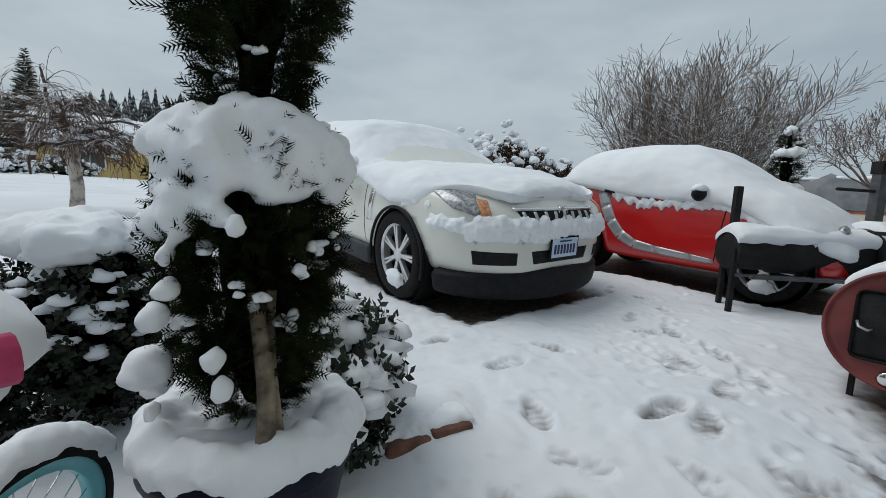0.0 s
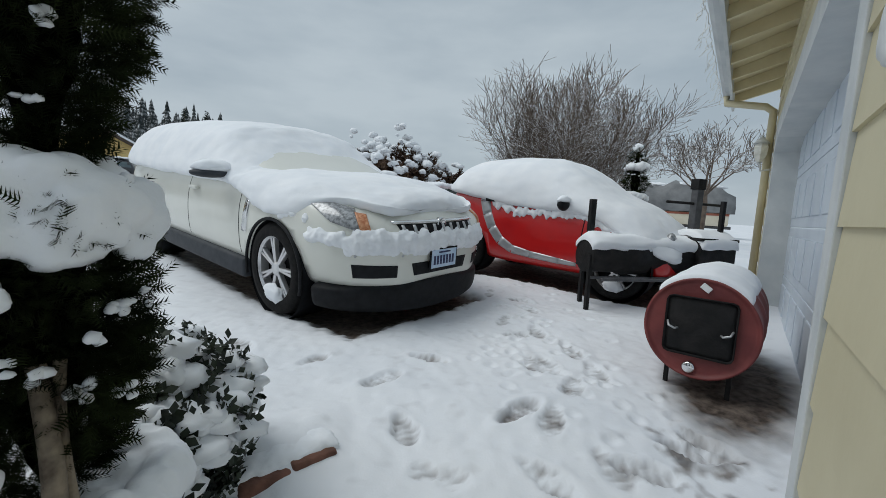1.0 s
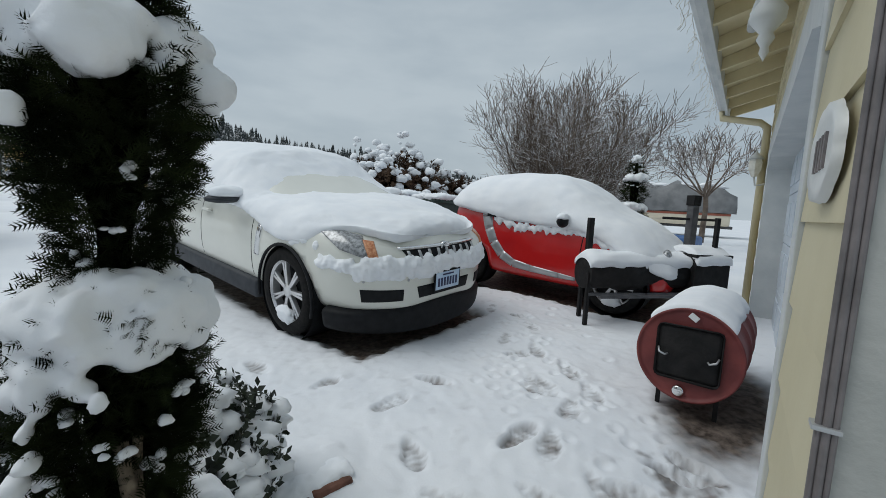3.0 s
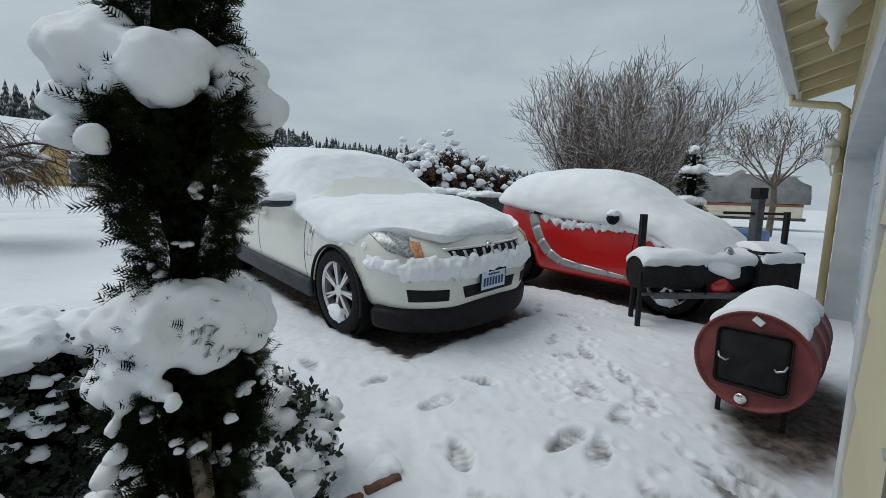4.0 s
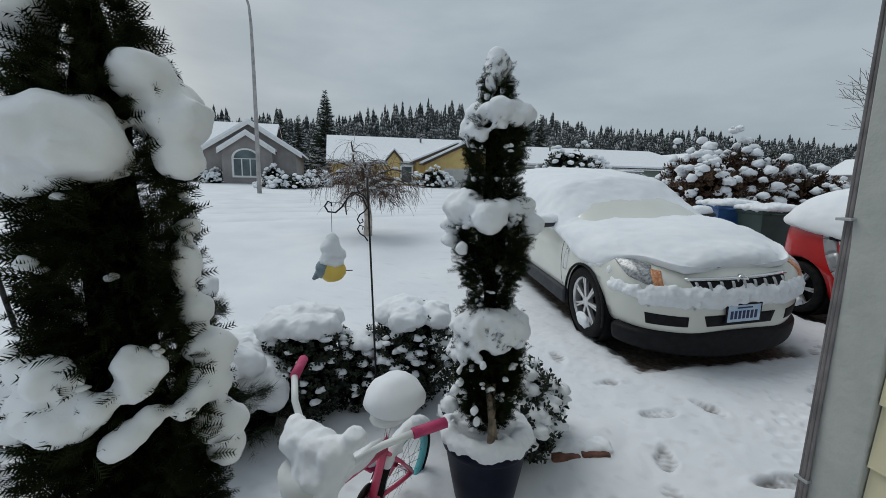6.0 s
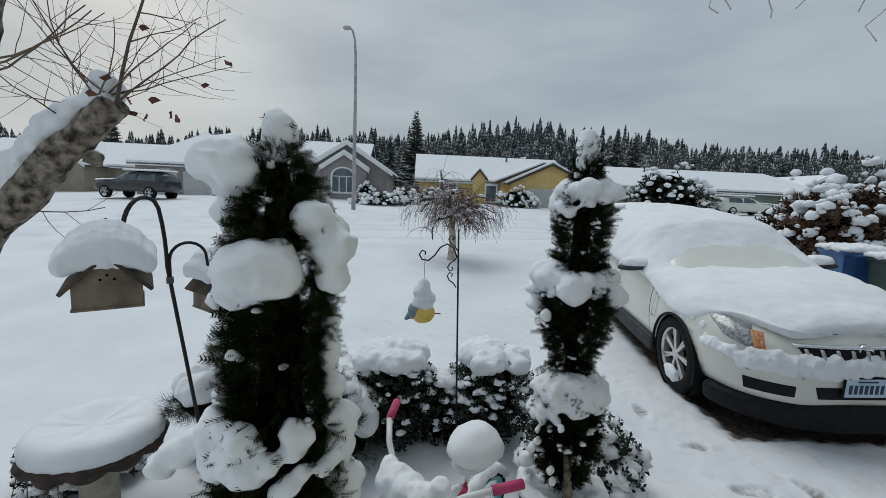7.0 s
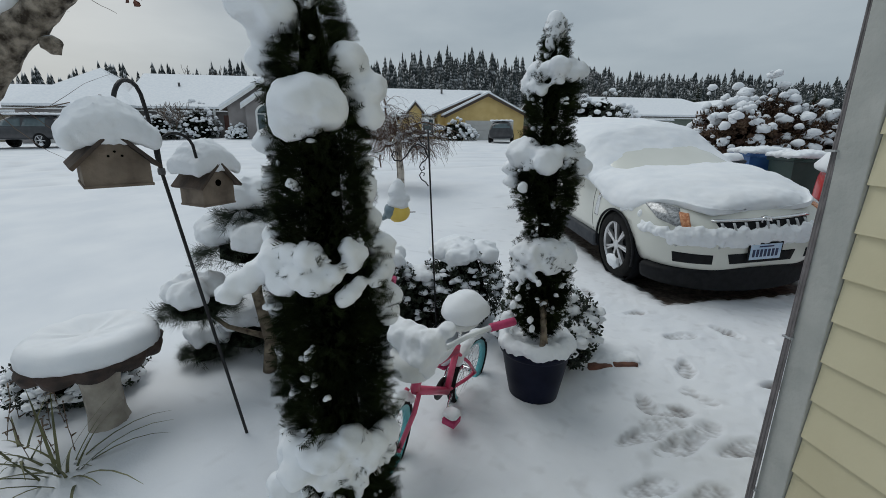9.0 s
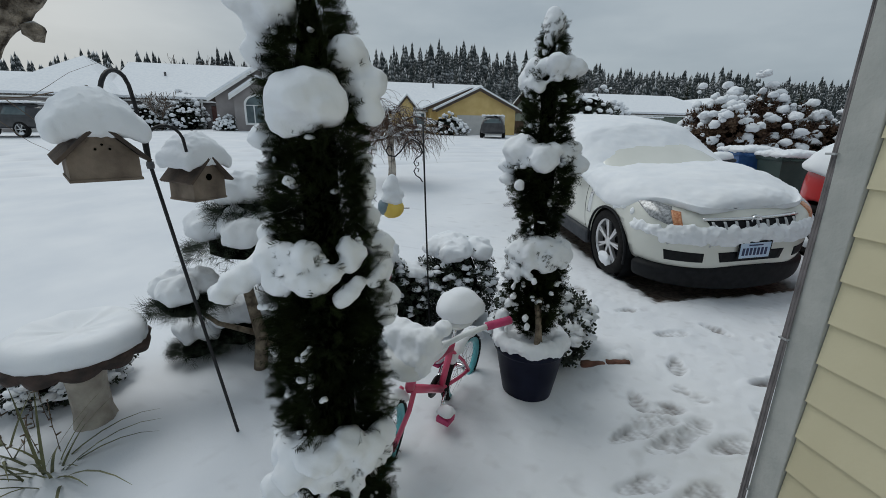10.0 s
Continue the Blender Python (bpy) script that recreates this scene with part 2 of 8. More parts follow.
# ---- builders ----
def ground_z(x, y):
    fx = 3 * (1 - math.exp(-x / 3)) if x > 0 else -1.2 * (1 - math.exp(x / 1.2))
    s = min(max((x + 2) / 8, 0), 1)
    ym = 45 - 39 * s * s * (3 - 2 * s)
    fy = ym * math.tanh(y / ym) if y > 0 else max(y, -5)
    s, d = (x - 0.76) * 0.702 + (y - 0.145) * 0.712, (y - 0.145) * 0.702 - (x - 0.76) * 0.712
    k, j = min(max((d - 6) / 28, 0), 1), min(max((4 - s) / 16, 0), 1)
    e, q = min(max((d - 3) / 6, 0), 1), min(max((12 - s) / 9, 0), 1)
    return 0.04 * fx + 0.045 * fy + 0.5 * k * k * (3 - 2 * k) * j * j * (3 - 2 * j) + 0.28 * e * e * (3 - 2 * e) * q


def on_ground(x, y, heading=0.0, lift=0.0, level=False):
    """A pose on the ground, its x axis towards heading, leaning with the slope."""
    z = ground_z(x, y)
    if level:
        return pose(x, y, z + lift, 0, 0, heading)
    e = 0.3
    up = Vector((-(ground_z(x + e, y) - ground_z(x - e, y)) / (2 * e), -(ground_z(x, y + e) - ground_z(x, y - e)) / (2 * e), 1)).normalized()
    f = Vector((math.cos(radians(heading)), math.sin(radians(heading)), 0))
    f = (f - up * f.dot(up)).normalized()
    left = up.cross(f)
    m = Matrix((f, left, up)).transposed().to_4x4()
    m.translation = Vector((x, y, z)) + up * lift
    return m


LOT = pose(0.76, 0.145, 0, 0, 0, 45.4)          # x along the street, y towards it
GAR = pose(0.783, 0.162, 0, 0, 0, 43.8)          # x along the garage front, y out of it


def lot(s, d):
    return LOT @ Vector((s, d, 0))


def thing(name, m, label, category, group="", kind=""):
    ob = new(name)
    ob.empty_display_size = 0.1
    ob.matrix_world = m
    return tagged(ob, label, category, group, kind)


def link_mesh(name, me, material, parent=None, label="", smooth=True):
    if material is not None:
        me.materials.append(material)
    if smooth:
        me.polygons.foreach_set("use_smooth", [True] * len(me.polygons))
    ob = new(name, me)
    if parent is not None:
        ob.parent = parent
    if label:
        ob["label"] = label
    return ob


def part(name, bm, material, parent=None, label="", smooth=True):
    me = bpy.data.meshes.new(name)
    bm.normal_update()
    bm.to_mesh(me)
    bm.free()
    return link_mesh(name, me, material, parent, label, smooth)


def raw(name, verts, faces, material, parent=None, label="", smooth=False):
    me = bpy.data.meshes.new(name)
    me.from_pydata(verts, [], faces)
    me.update()
    return link_mesh(name, me, material, parent, label, smooth)


def baked(ob):
    """Works the modifiers of ob into its mesh."""
    bpy.context.view_layer.update()
    me = bpy.data.meshes.new_from_object(ob.evaluated_get(bpy.context.evaluated_depsgraph_get()))
    ob.modifiers.clear()
    ob.data = me
    me.polygons.foreach_set("use_smooth", [True] * len(me.polygons))
    return ob


def box(bm, x0, x1, y0, y1, z0, z1, bevel=0.0, m=None):
    vs = [bm.verts.new((x, y, z)) for x in (x0, x1) for y in (y0, y1) for z in (z0, z1)]
    fs = [bm.faces.new([vs[i] for i in f]) for f in ((0, 1, 3, 2), (4, 6, 7, 5), (0, 4, 5, 1), (2, 3, 7, 6), (0, 2, 6, 4), (1, 5, 7, 3))]
    if bevel:
        es = list({e for f in fs for e in f.edges})
        r = bmesh.ops.bevel(bm, geom=es, offset=bevel, segments=2, profile=0.5, affect="EDGES")
        vs = list({v for f in r["faces"] for v in f.verts} | {v for v in vs if v.is_valid})
    if m is not None:
        for v in vs:
            v.co = m @ v.co
    return bm


def boxed(x0, x1, y0, y1, z0, z1, bevel=0.0, m=None):
    return box(bmesh.new(), x0, x1, y0, y1, z0, z1, bevel, m)


def tube(bm, pts, radii, n=8, cap=True):
    """A tube along points."""
    pts = [Vector([float(q) for q in p]) for p in pts]
    radii = [float(r) for r in radii] if hasattr(radii, "__len__") else radii
    if not hasattr(radii, "__len__"):
        radii = [radii] * len(pts)
    rings, side = [], None
    for i, p in enumerate(pts):
        d = (pts[min(i + 1, len(pts) - 1)] - pts[max(i - 1, 0)]).normalized()
        if side is None:
            side = d.orthogonal().normalized()
        side = (side - d * side.dot(d)).normalized()
        up = d.cross(side)
        rings.append([bm.verts.new(p + radii[i] * (math.cos(a) * side + math.sin(a) * up)) for a in (2 * math.pi * k / n for k in range(n))])
    for a, b in zip(rings, rings[1:]):
        for k in range(n):
            bm.faces.new((a[k], a[(k + 1) % n], b[(k + 1) % n], b[k]))
    if cap:
        bm.faces.new(rings[0][::-1])
        bm.faces.new(rings[-1])
    return bm


def lathe(bm, profile, n=32, axis="Z", centre=(0, 0, 0), wob=0.0, cap=True):
    """Revolves (radius, height) pairs round an axis."""
    rings = []
    for j, (r, h) in enumerate(profile):
        ring = []
        for k in range(n):
            a = 2 * math.pi * k / n
            rr = r * (1 + wob * noise.noise((3 * math.cos(a), 3 * math.sin(a), j * 0.7)))
            c, s = rr * math.cos(a), rr * math.sin(a)
            p = (c, s, h) if axis == "Z" else (c, h, s) if axis == "Y" else (h, c, s)
            ring.append(bm.verts.new(Vector(p) + Vector(centre)))
        rings.append(ring)
    for a, b in zip(rings, rings[1:]):
        for k in range(n):
            f = (a[k], a[(k + 1) % n], b[(k + 1) % n], b[k])
            bm.faces.new(f if axis != "Y" else f[::-1])
    if cap and profile[0][0] > 1e-5:
        bm.faces.new(rings[0][::-1] if axis != "Y" else rings[0])
    if cap and profile[-1][0] > 1e-5:
        bm.faces.new(rings[-1] if axis != "Y" else rings[-1][::-1])
    return bm


ICO = {}


def ico(sub):
    """Corners and faces of a round ball, made once."""
    if sub not in ICO:
        t = bmesh.new()
        bmesh.ops.create_icosphere(t, subdivisions=sub, radius=1.0)
        t.verts.index_update()
        ICO[sub] = ([v.co.copy() for v in t.verts], [tuple(v.index for v in f.verts) for f in t.faces])
        t.free()
    return ICO[sub]


def ball(bm, c, r, seed=0, rough=0.12, sub=3, flat=0.0):
    """A lumpy ball; r is a radius or three; flat squashes the underside."""
    r = (r, r, r) if not hasattr(r, "__len__") else r
    c = Vector([float(q) for q in c])
    off = Vector((seed * 7.13, seed * 3.7, seed * 1.9))
    pts, faces = ico(sub)
    vs = []
    for p in pts:
        k = 1 + rough * (1.5 * noise.noise(p * 1.5 + off) + 0.6 * noise.noise(p * 4 + off))
        z = p.z * (1 - flat) if p.z < 0 else p.z
        vs.append(bm.verts.new(Vector((p.x * r[0], p.y * r[1], z * r[2])) * k + c))
    for f in faces:
        bm.faces.new([vs[q] for q in f])
    return bm


def melt(ob, voxel, lump=1.0, soft=3):
    """Fuses a heap of blobs into one skin and roughens it like settled snow."""
    md = ob.modifiers.new("fuse", "REMESH")
    md.mode, md.voxel_size, md.use_smooth_shade = "VOXEL", voxel, True
    sm = ob.modifiers.new("soft", "SMOOTH")
    sm.factor, sm.iterations = 0.5, soft
    baked(ob)
    a = lump * min(voxel, 0.02)
    return pushed(ob, lambda p: a * (1.1 * noise.noise(p * 9) + 0.7 * noise.noise(p * 22 + Vector((5, 1, 2))) + 0.35 * noise.noise(p * 55)))


def pushed(ob, height):
    """Moves every corner of ob along its normal by height(place)."""
    n = len(ob.data.vertices)
    co, no = np.empty(n * 3), np.empty(n * 3)
    ob.data.vertices.foreach_get("co", co)
    ob.data.vertices.foreach_get("normal", no)
    h = np.array([height(Vector(p)) for p in co.reshape(-1, 3).tolist()])
    ob.data.vertices.foreach_set("co", (co.reshape(-1, 3) + no.reshape(-1, 3) * h[:, None]).ravel())
    ob.data.update()
    return ob


def loft(name, stations, material, parent, sub=2, label="", lump=0.0, size=4.0, keep=None):
    """A body from half cross-sections (x, [(y, z) from the bottom's middle to the top's]), mirrored and smoothed."""
    bm = bmesh.new()
    rings = []
    for x, prof in stations:
        ring = [bm.verts.new((x, -y, z)) for y, z in prof]
        ring += [bm.verts.new((x, y, z)) for y, z in prof[-2:0:-1]]
        rings.append(ring)
    n = len(rings[0])
    for a, b in zip(rings, rings[1:]):
        for k in range(n):
            bm.faces.new((a[k], b[k], b[(k + 1) % n], a[(k + 1) % n]))
    bm.faces.new(rings[0])
    bm.faces.new(rings[-1][::-1])
    bmesh.ops.recalc_face_normals(bm, faces=bm.faces[:])
    ob = part(name, bm, material, parent, label)
    md = ob.modifiers.new("smooth", "SUBSURF")
    md.levels = md.render_levels = sub
    baked(ob)
    if lump:
        pushed(ob, lambda p: lump * (noise.noise(p * size) + 0.6 * noise.noise(p * size * 2.3) + 0.4 * noise.noise(p * size * 5.1)))
    return ob


def carve(ob, cutters):
    """Cuts the cutter meshes out of ob."""
    for c in cutters:
        c.parent = ob.parent
        md = ob.modifiers.new("cut", "BOOLEAN")
        md.operation, md.object, md.solver = "DIFFERENCE", c, "EXACT"
    baked(ob)
    for c in cutters:
        bpy.data.objects.remove(c)


def patch(name, host, corners, way, material, parent, off=0.004, n=(10, 8), rim=0.02, label=""):
    """A four-cornered panel laid onto host along the direction way."""
    a, b, c, d = (Vector(p) for p in corners)
    way = Vector(way).normalized()
    bm = bmesh.new()
    grid = []
    for j in range(n[1] + 1):
        row = []
        for i in range(n[0] + 1):
            u, v = i / n[0], j / n[1]
            p = (a * (1 - u) + b * u) * (1 - v) + (d * (1 - u) + c * u) * v
            hit, q, nor, _ = host.ray_cast(p - way * 1.0, way)
            row.append(bm.verts.new((q if hit else p) - way * off))
        grid.append(row)
    for j in range(n[1]):
        for i in range(n[0]):
            bm.faces.new((grid[j][i], grid[j][i + 1], grid[j + 1][i + 1], grid[j + 1][i]))
    edge = [e for e in bm.edges if e.is_boundary]
    r = bmesh.ops.extrude_edge_only(bm, edges=edge)
    for v in r["geom"]:
        if isinstance(v, bmesh.types.BMVert):
            v.co += way * rim
    bmesh.ops.recalc_face_normals(bm, faces=bm.faces[:])
    return part(name, bm, material, parent, label)


# ---- ground: one sheet of snow to the horizon, bare where people walked, shade painted under the eave ----
STEPS = [(1.03, 1.72, 33, 0.27, 1), (0.70, 2.38, -31, 0.22, .8), (0.48, 1.66, -81, 0.22, .7), (0.40, 2.13, 36, 0.25, .6), (0.01, 2.45, 39, 0.18, .5),
         (-0.48, 2.73, -50, 0.24, .5), (1.41, 2.78, -3, 0.2, .5), (1.76, 3.72, -12, 0.2, .4), (1.38, 2.16, -56, 0.16, .3), (1.66, 2.42, -95, 0.28, .5),
         (1.65, 2.10, -102, 0.28, .5), (0.53, 1.38, -83, 0.1, .3), (0.63, 1.33, -75, 0.12, .3), (1.39, 1.29, -31, 0.22, .8), (1.68, 1.40, -35, 0.24, .9),
         (1.80, 1.41, -68, 0.24, .8), (0.98, 1.29, -61, 0.24, .5), (1.41, 2.24, -90, 0.25, .4), (0.32, 1.08, -61, 0.2, .7), (0.33, 0.77, 53, 0.28, .6),
         (0.53, 0.85, 47, 0.29, .6), (0.44, 0.45, 44, 0.27, .6), (0.80, 0.97, 51, 0.28, .6)]
prng = random.Random(4)
for i in range(9):                                   # fainter trail along the drive and by the porch
    k = i / 8
    STEPS.append((1.55 + 0.25 * (i % 2) - 0.55 * k + prng.gauss(0, .06), 3.9 - 3.0 * k + prng.gauss(0, .08), -105 + prng.gauss(0, 14), 0.25, 0.2 + 0.25 * prng.random()))
for i in range(6):
    STEPS.append((prng.uniform(0.2, 0.95), prng.uniform(0.3, 1.1), prng.uniform(30, 70), 0.27, 0.35 + 0.3 * prng.random()))
PAWS = []
for i in range(90):
    k = prng.random()
    a, b = ((1.9, 4.3), (1.55, 1.5)) if i % 2 else ((1.45, 3.6), (1.25, 2.0))
    PAWS.append((a[0] + (b[0] - a[0]) * k + prng.gauss(0, .20), a[1] + (b[1] - a[1]) * k + prng.gauss(0, .1)))


def grid_lines(lo, hi, step, far):
    inner = list(np.arange(lo, hi + 1e-6, step))
    out, s = [], step
    x = hi
    while x < far:
        s *= 1.07
        x += s
        out.append(x)
    back, s, x = [], step, lo
    while x > -far:
        s *= 1.07
        x -= s
        back.append(x)
    return np.array(back[::-1] + inner + out)


def snow_field():
    gx, gy = grid_lines(-0.9, 2.4, 0.016, 900), grid_lines(-0.1, 4.3, 0.016, 900)
    X, Y = np.meshgrid(gx, gy)
    Z = np.array([[ground_z(x, y) for x in gx] for y in gy])
    bare = np.zeros_like(Z)
    rough = np.array([[noise.noise((x * 1.3, y * 1.3, 0)) * 0.035 + noise.noise((x * 4.5, y * 4.5, 3)) * 0.012 + (noise.noise((x * 13, y * 13, 7)) * 0.007 + noise.noise((x * 30, y * 30, 9)) * 0.003 if -4 < x < 5 and -3 < y < 7 else 0) for x in gx] for y in gy])
    grain = np.array([[noise.noise((x * 9, y * 9, 11)) + 0.6 * noise.noise((x * 23, y * 23, 5)) if -4 < x < 5 and -3 < y < 7 else 0 for x in gx] for y in gy])
    s, d = (X - 0.76) * 0.702 + (Y - 0.145) * 0.712, (Y - 0.145) * 0.702 - (X - 0.76) * 0.712
    amp = np.clip(1 - np.hypot(X - 0.5, Y - 2.0) / 40, 0.2, 1)
    # planted bed left of the walk lies higher and is softer
    bed = 1 / (1 + np.exp(-(-0.15 - X - 0.25 * np.clip(Y - 1.0, -3, 0.3) + 0.1 * np.clip(Y - 1.4, 0, 9)) / 0.07)) * (Y > -3) * np.clip((2.4 - Y) / 0.6, 0, 1)
    Z += rough * amp + 0.07 * bed * np.clip((3.5 + X), 0, 1)
    # heap along the brick edging
    Z += 0.10 * np.exp(-(((X + 0.02) / 0.26) ** 2 + ((Y - 1.55) / 0.24) ** 2))
    for x, y, a, ln, deep in STEPS:
        ca, sa = math.cos(radians(a)), math.sin(radians(a))
        p, q = (X - x) * ca + (Y - y) * sa, -(X - x) * sa + (Y - y) * ca
        r = np.sqrt((p / (ln * 0.52)) ** 2 + (q / (0.046 + 0.014 * (p > 0))) ** 2) + 0.10 * grain
        k = 1 / (1 + np.exp(np.clip((r - 1) / 0.05, -50, 50)))
        Z -= k * (0.034 * deep + 0.008 * grain)
        Z += 0.007 * deep * np.exp(-((r - 1.35) / 0.25) ** 2)
        tread = 0.5 + 0.5 * np.sin(p * 150 + 25 * q)
        bare = np.maximum(bare, k * np.clip(0.42 * deep + 0.10 + 0.55 * grain + 0.25 * (tread - 0.5), 0, 0.85))
    for x, y in PAWS:
        r = np.hypot(X - x, Y - y) / 0.030
        Z -= 0.014 * np.exp(-r ** 2)
        Z += 0.006 * np.exp(-((r - 1.6) / 0.5) ** 2)
    # trodden, thin snow along the garage door and round the barrel
    gs, gd = (X - 0.76) * 0.722 + (Y - 0.145) * 0.692, (Y - 0.145) * 0.722 - (X - 0.76) * 0.692
    strip = np.exp(-((gd - 0.22) / 0.30) ** 2) * np.clip((gs - 0.35) / 0.5, 0, 1) * np.clip((4.6 - gs) / 1.0, 0, 1)
    bare = np.maximum(bare, np.clip((strip * 1.1 - 0.92 + 0.75 * grain) * 1.7, 0, 0.8))
    # wet bare spot by the barrel, spread doorwards to paint in the eave's shade
    under = np.exp(-(((gs - 2.45) / 0.75) ** 2 + ((gd - 0.14) / 0.32) ** 2) ** 2)
    bare = np.maximum(bare, np.clip(under * 1.2 + 0.2 * grain, 0, 1))
    Z -= 0.02 * strip
    # dry, dark patch under the two cars
    for cx, cy, h, x0, x1, hw in ((0.288, 3.957, -50, -3.6, 0.86, 0.80), (3.31, 4.16, -50, -2.1, 0.45, 0.74)):
        ca, sa = math.cos(radians(h)), math.sin(radians(h))
        p, q = (X - cx) * ca + (Y - cy) * sa, -(X - cx) * sa + (Y - cy) * ca
        e = np.maximum(np.maximum(x0 - p, p - x1), np.abs(q) - hw) + 0.05 * grain
        k = 1 / (1 + np.exp(np.clip(e / 0.025, -50, 50)))
        Z -= 0.05 * k
        bare = np.maximum(bare, k)
    # wheel tracks in the street
    for dd, w in ((12.6, .35), (14.4, .3), (16.2, .35), (18.3, .3), (19.6, .25)):
        k = np.exp(-((d - dd - 0.25 * np.sin(s * 0.11 + dd)) / w) ** 2) * (np.abs(s) < 120)
        Z -= 0.05 * k
        bare = np.maximum(bare, 0.16 * k)
    kerb = np.exp(-((d - 10.9) / 0.5) ** 2) + np.exp(-((d - 21.4) / 0.5) ** 2)
    Z += 0.10 * kerb * (np.abs(s) < 120)
    ny, nx = X.shape
    verts = np.stack([X, Y, Z], -1).reshape(-1, 3)
    i = np.arange(nx * ny).reshape(ny, nx)
    faces = np.stack([i[:-1, :-1], i[:-1, 1:], i[1:, 1:], i[1:, :-1]], -1).reshape(-1, 4)
    me = bpy.data.meshes.new("ground")
    me.vertices.add(len(verts))
    me.vertices.foreach_set("co", verts.ravel())
    me.loops.add(faces.size)
    me.loops.foreach_set("vertex_index", faces.ravel())
    me.polygons.add(len(faces))
    me.polygons.foreach_set("loop_start", np.arange(0, faces.size, 4))
    me.update(calc_edges=True)
    at = me.attributes.new("worn_and_shade", "FLOAT", "POINT")
    at.data.foreach_set("value", bare.ravel())
    return me


def ground_material():
    m, n, l, b = nodes_of("trodden_snow_over_paving")
    tc, at = n.new("ShaderNodeTexCoord"), n.new("ShaderNodeAttribute")
    at.attribute_name = "worn_and_shade"
    big, fine, fleck = n.new("ShaderNodeTexNoise"), n.new("ShaderNodeTexNoise"), n.new("ShaderNodeTexNoise")
    for t, s in ((big, 0.9), (fine, 90.0), (fleck, 22.0)):
        t.inputs["Scale"].default_value, t.inputs["Detail"].default_value = s, 5
        l.new(tc.outputs["Object"], t.inputs["Vector"])
    snow, wet = n.new("ShaderNodeValToRGB"), n.new("ShaderNodeValToRGB")
    for r, a, c in ((snow, (0.71, 0.735, 0.775), (0.795, 0.81, 0.835)), (wet, (0.045, 0.034, 0.028), (0.15, 0.12, 0.10))):
        r.color_ramp.elements[0].position, r.color_ramp.elements[0].color = 0.35, (*a, 1)
        r.color_ramp.elements[1].position, r.color_ramp.elements[1].color = 0.65, (*c, 1)
    l.new(big.outputs["Fac"], snow.inputs["Fac"])
    l.new(fleck.outputs["Fac"], wet.inputs["Fac"])
    th = n.new("ShaderNodeMapRange")
    th.inputs["From Min"].default_value, th.inputs["From Max"].default_value = 0.05, 0.95
    l.new(at.outputs["Fac"], th.inputs["Value"])
    mix = n.new("ShaderNodeMix")
    mix.data_type = "RGBA"
    l.new(th.outputs["Result"], mix.inputs["Factor"])
    l.new(snow.outputs["Color"], mix.inputs["A"])
    l.new(wet.outputs["Color"], mix.inputs["B"])
    l.new(mix.outputs["Result"], b.inputs["Base Color"])
    bp = n.new("ShaderNodeBump")
    bp.inputs["Strength"].default_value, bp.inputs["Distance"].default_value = 0.25, 0.004
    l.new(fine.outputs["Fac"], bp.inputs["Height"])
    l.new(bp.outputs["Normal"], b.inputs["Normal"])
    b.inputs["Roughness"].default_value = 0.7
    b.inputs["Specular IOR Level"].default_value = 0.25
    return m


ground = link_mesh("ground", snow_field(), ground_material())
tagged(ground, "snow-covered driveway, yard and street with footprints, bare wet patches and painted eave shade", "ground", kind="structure")


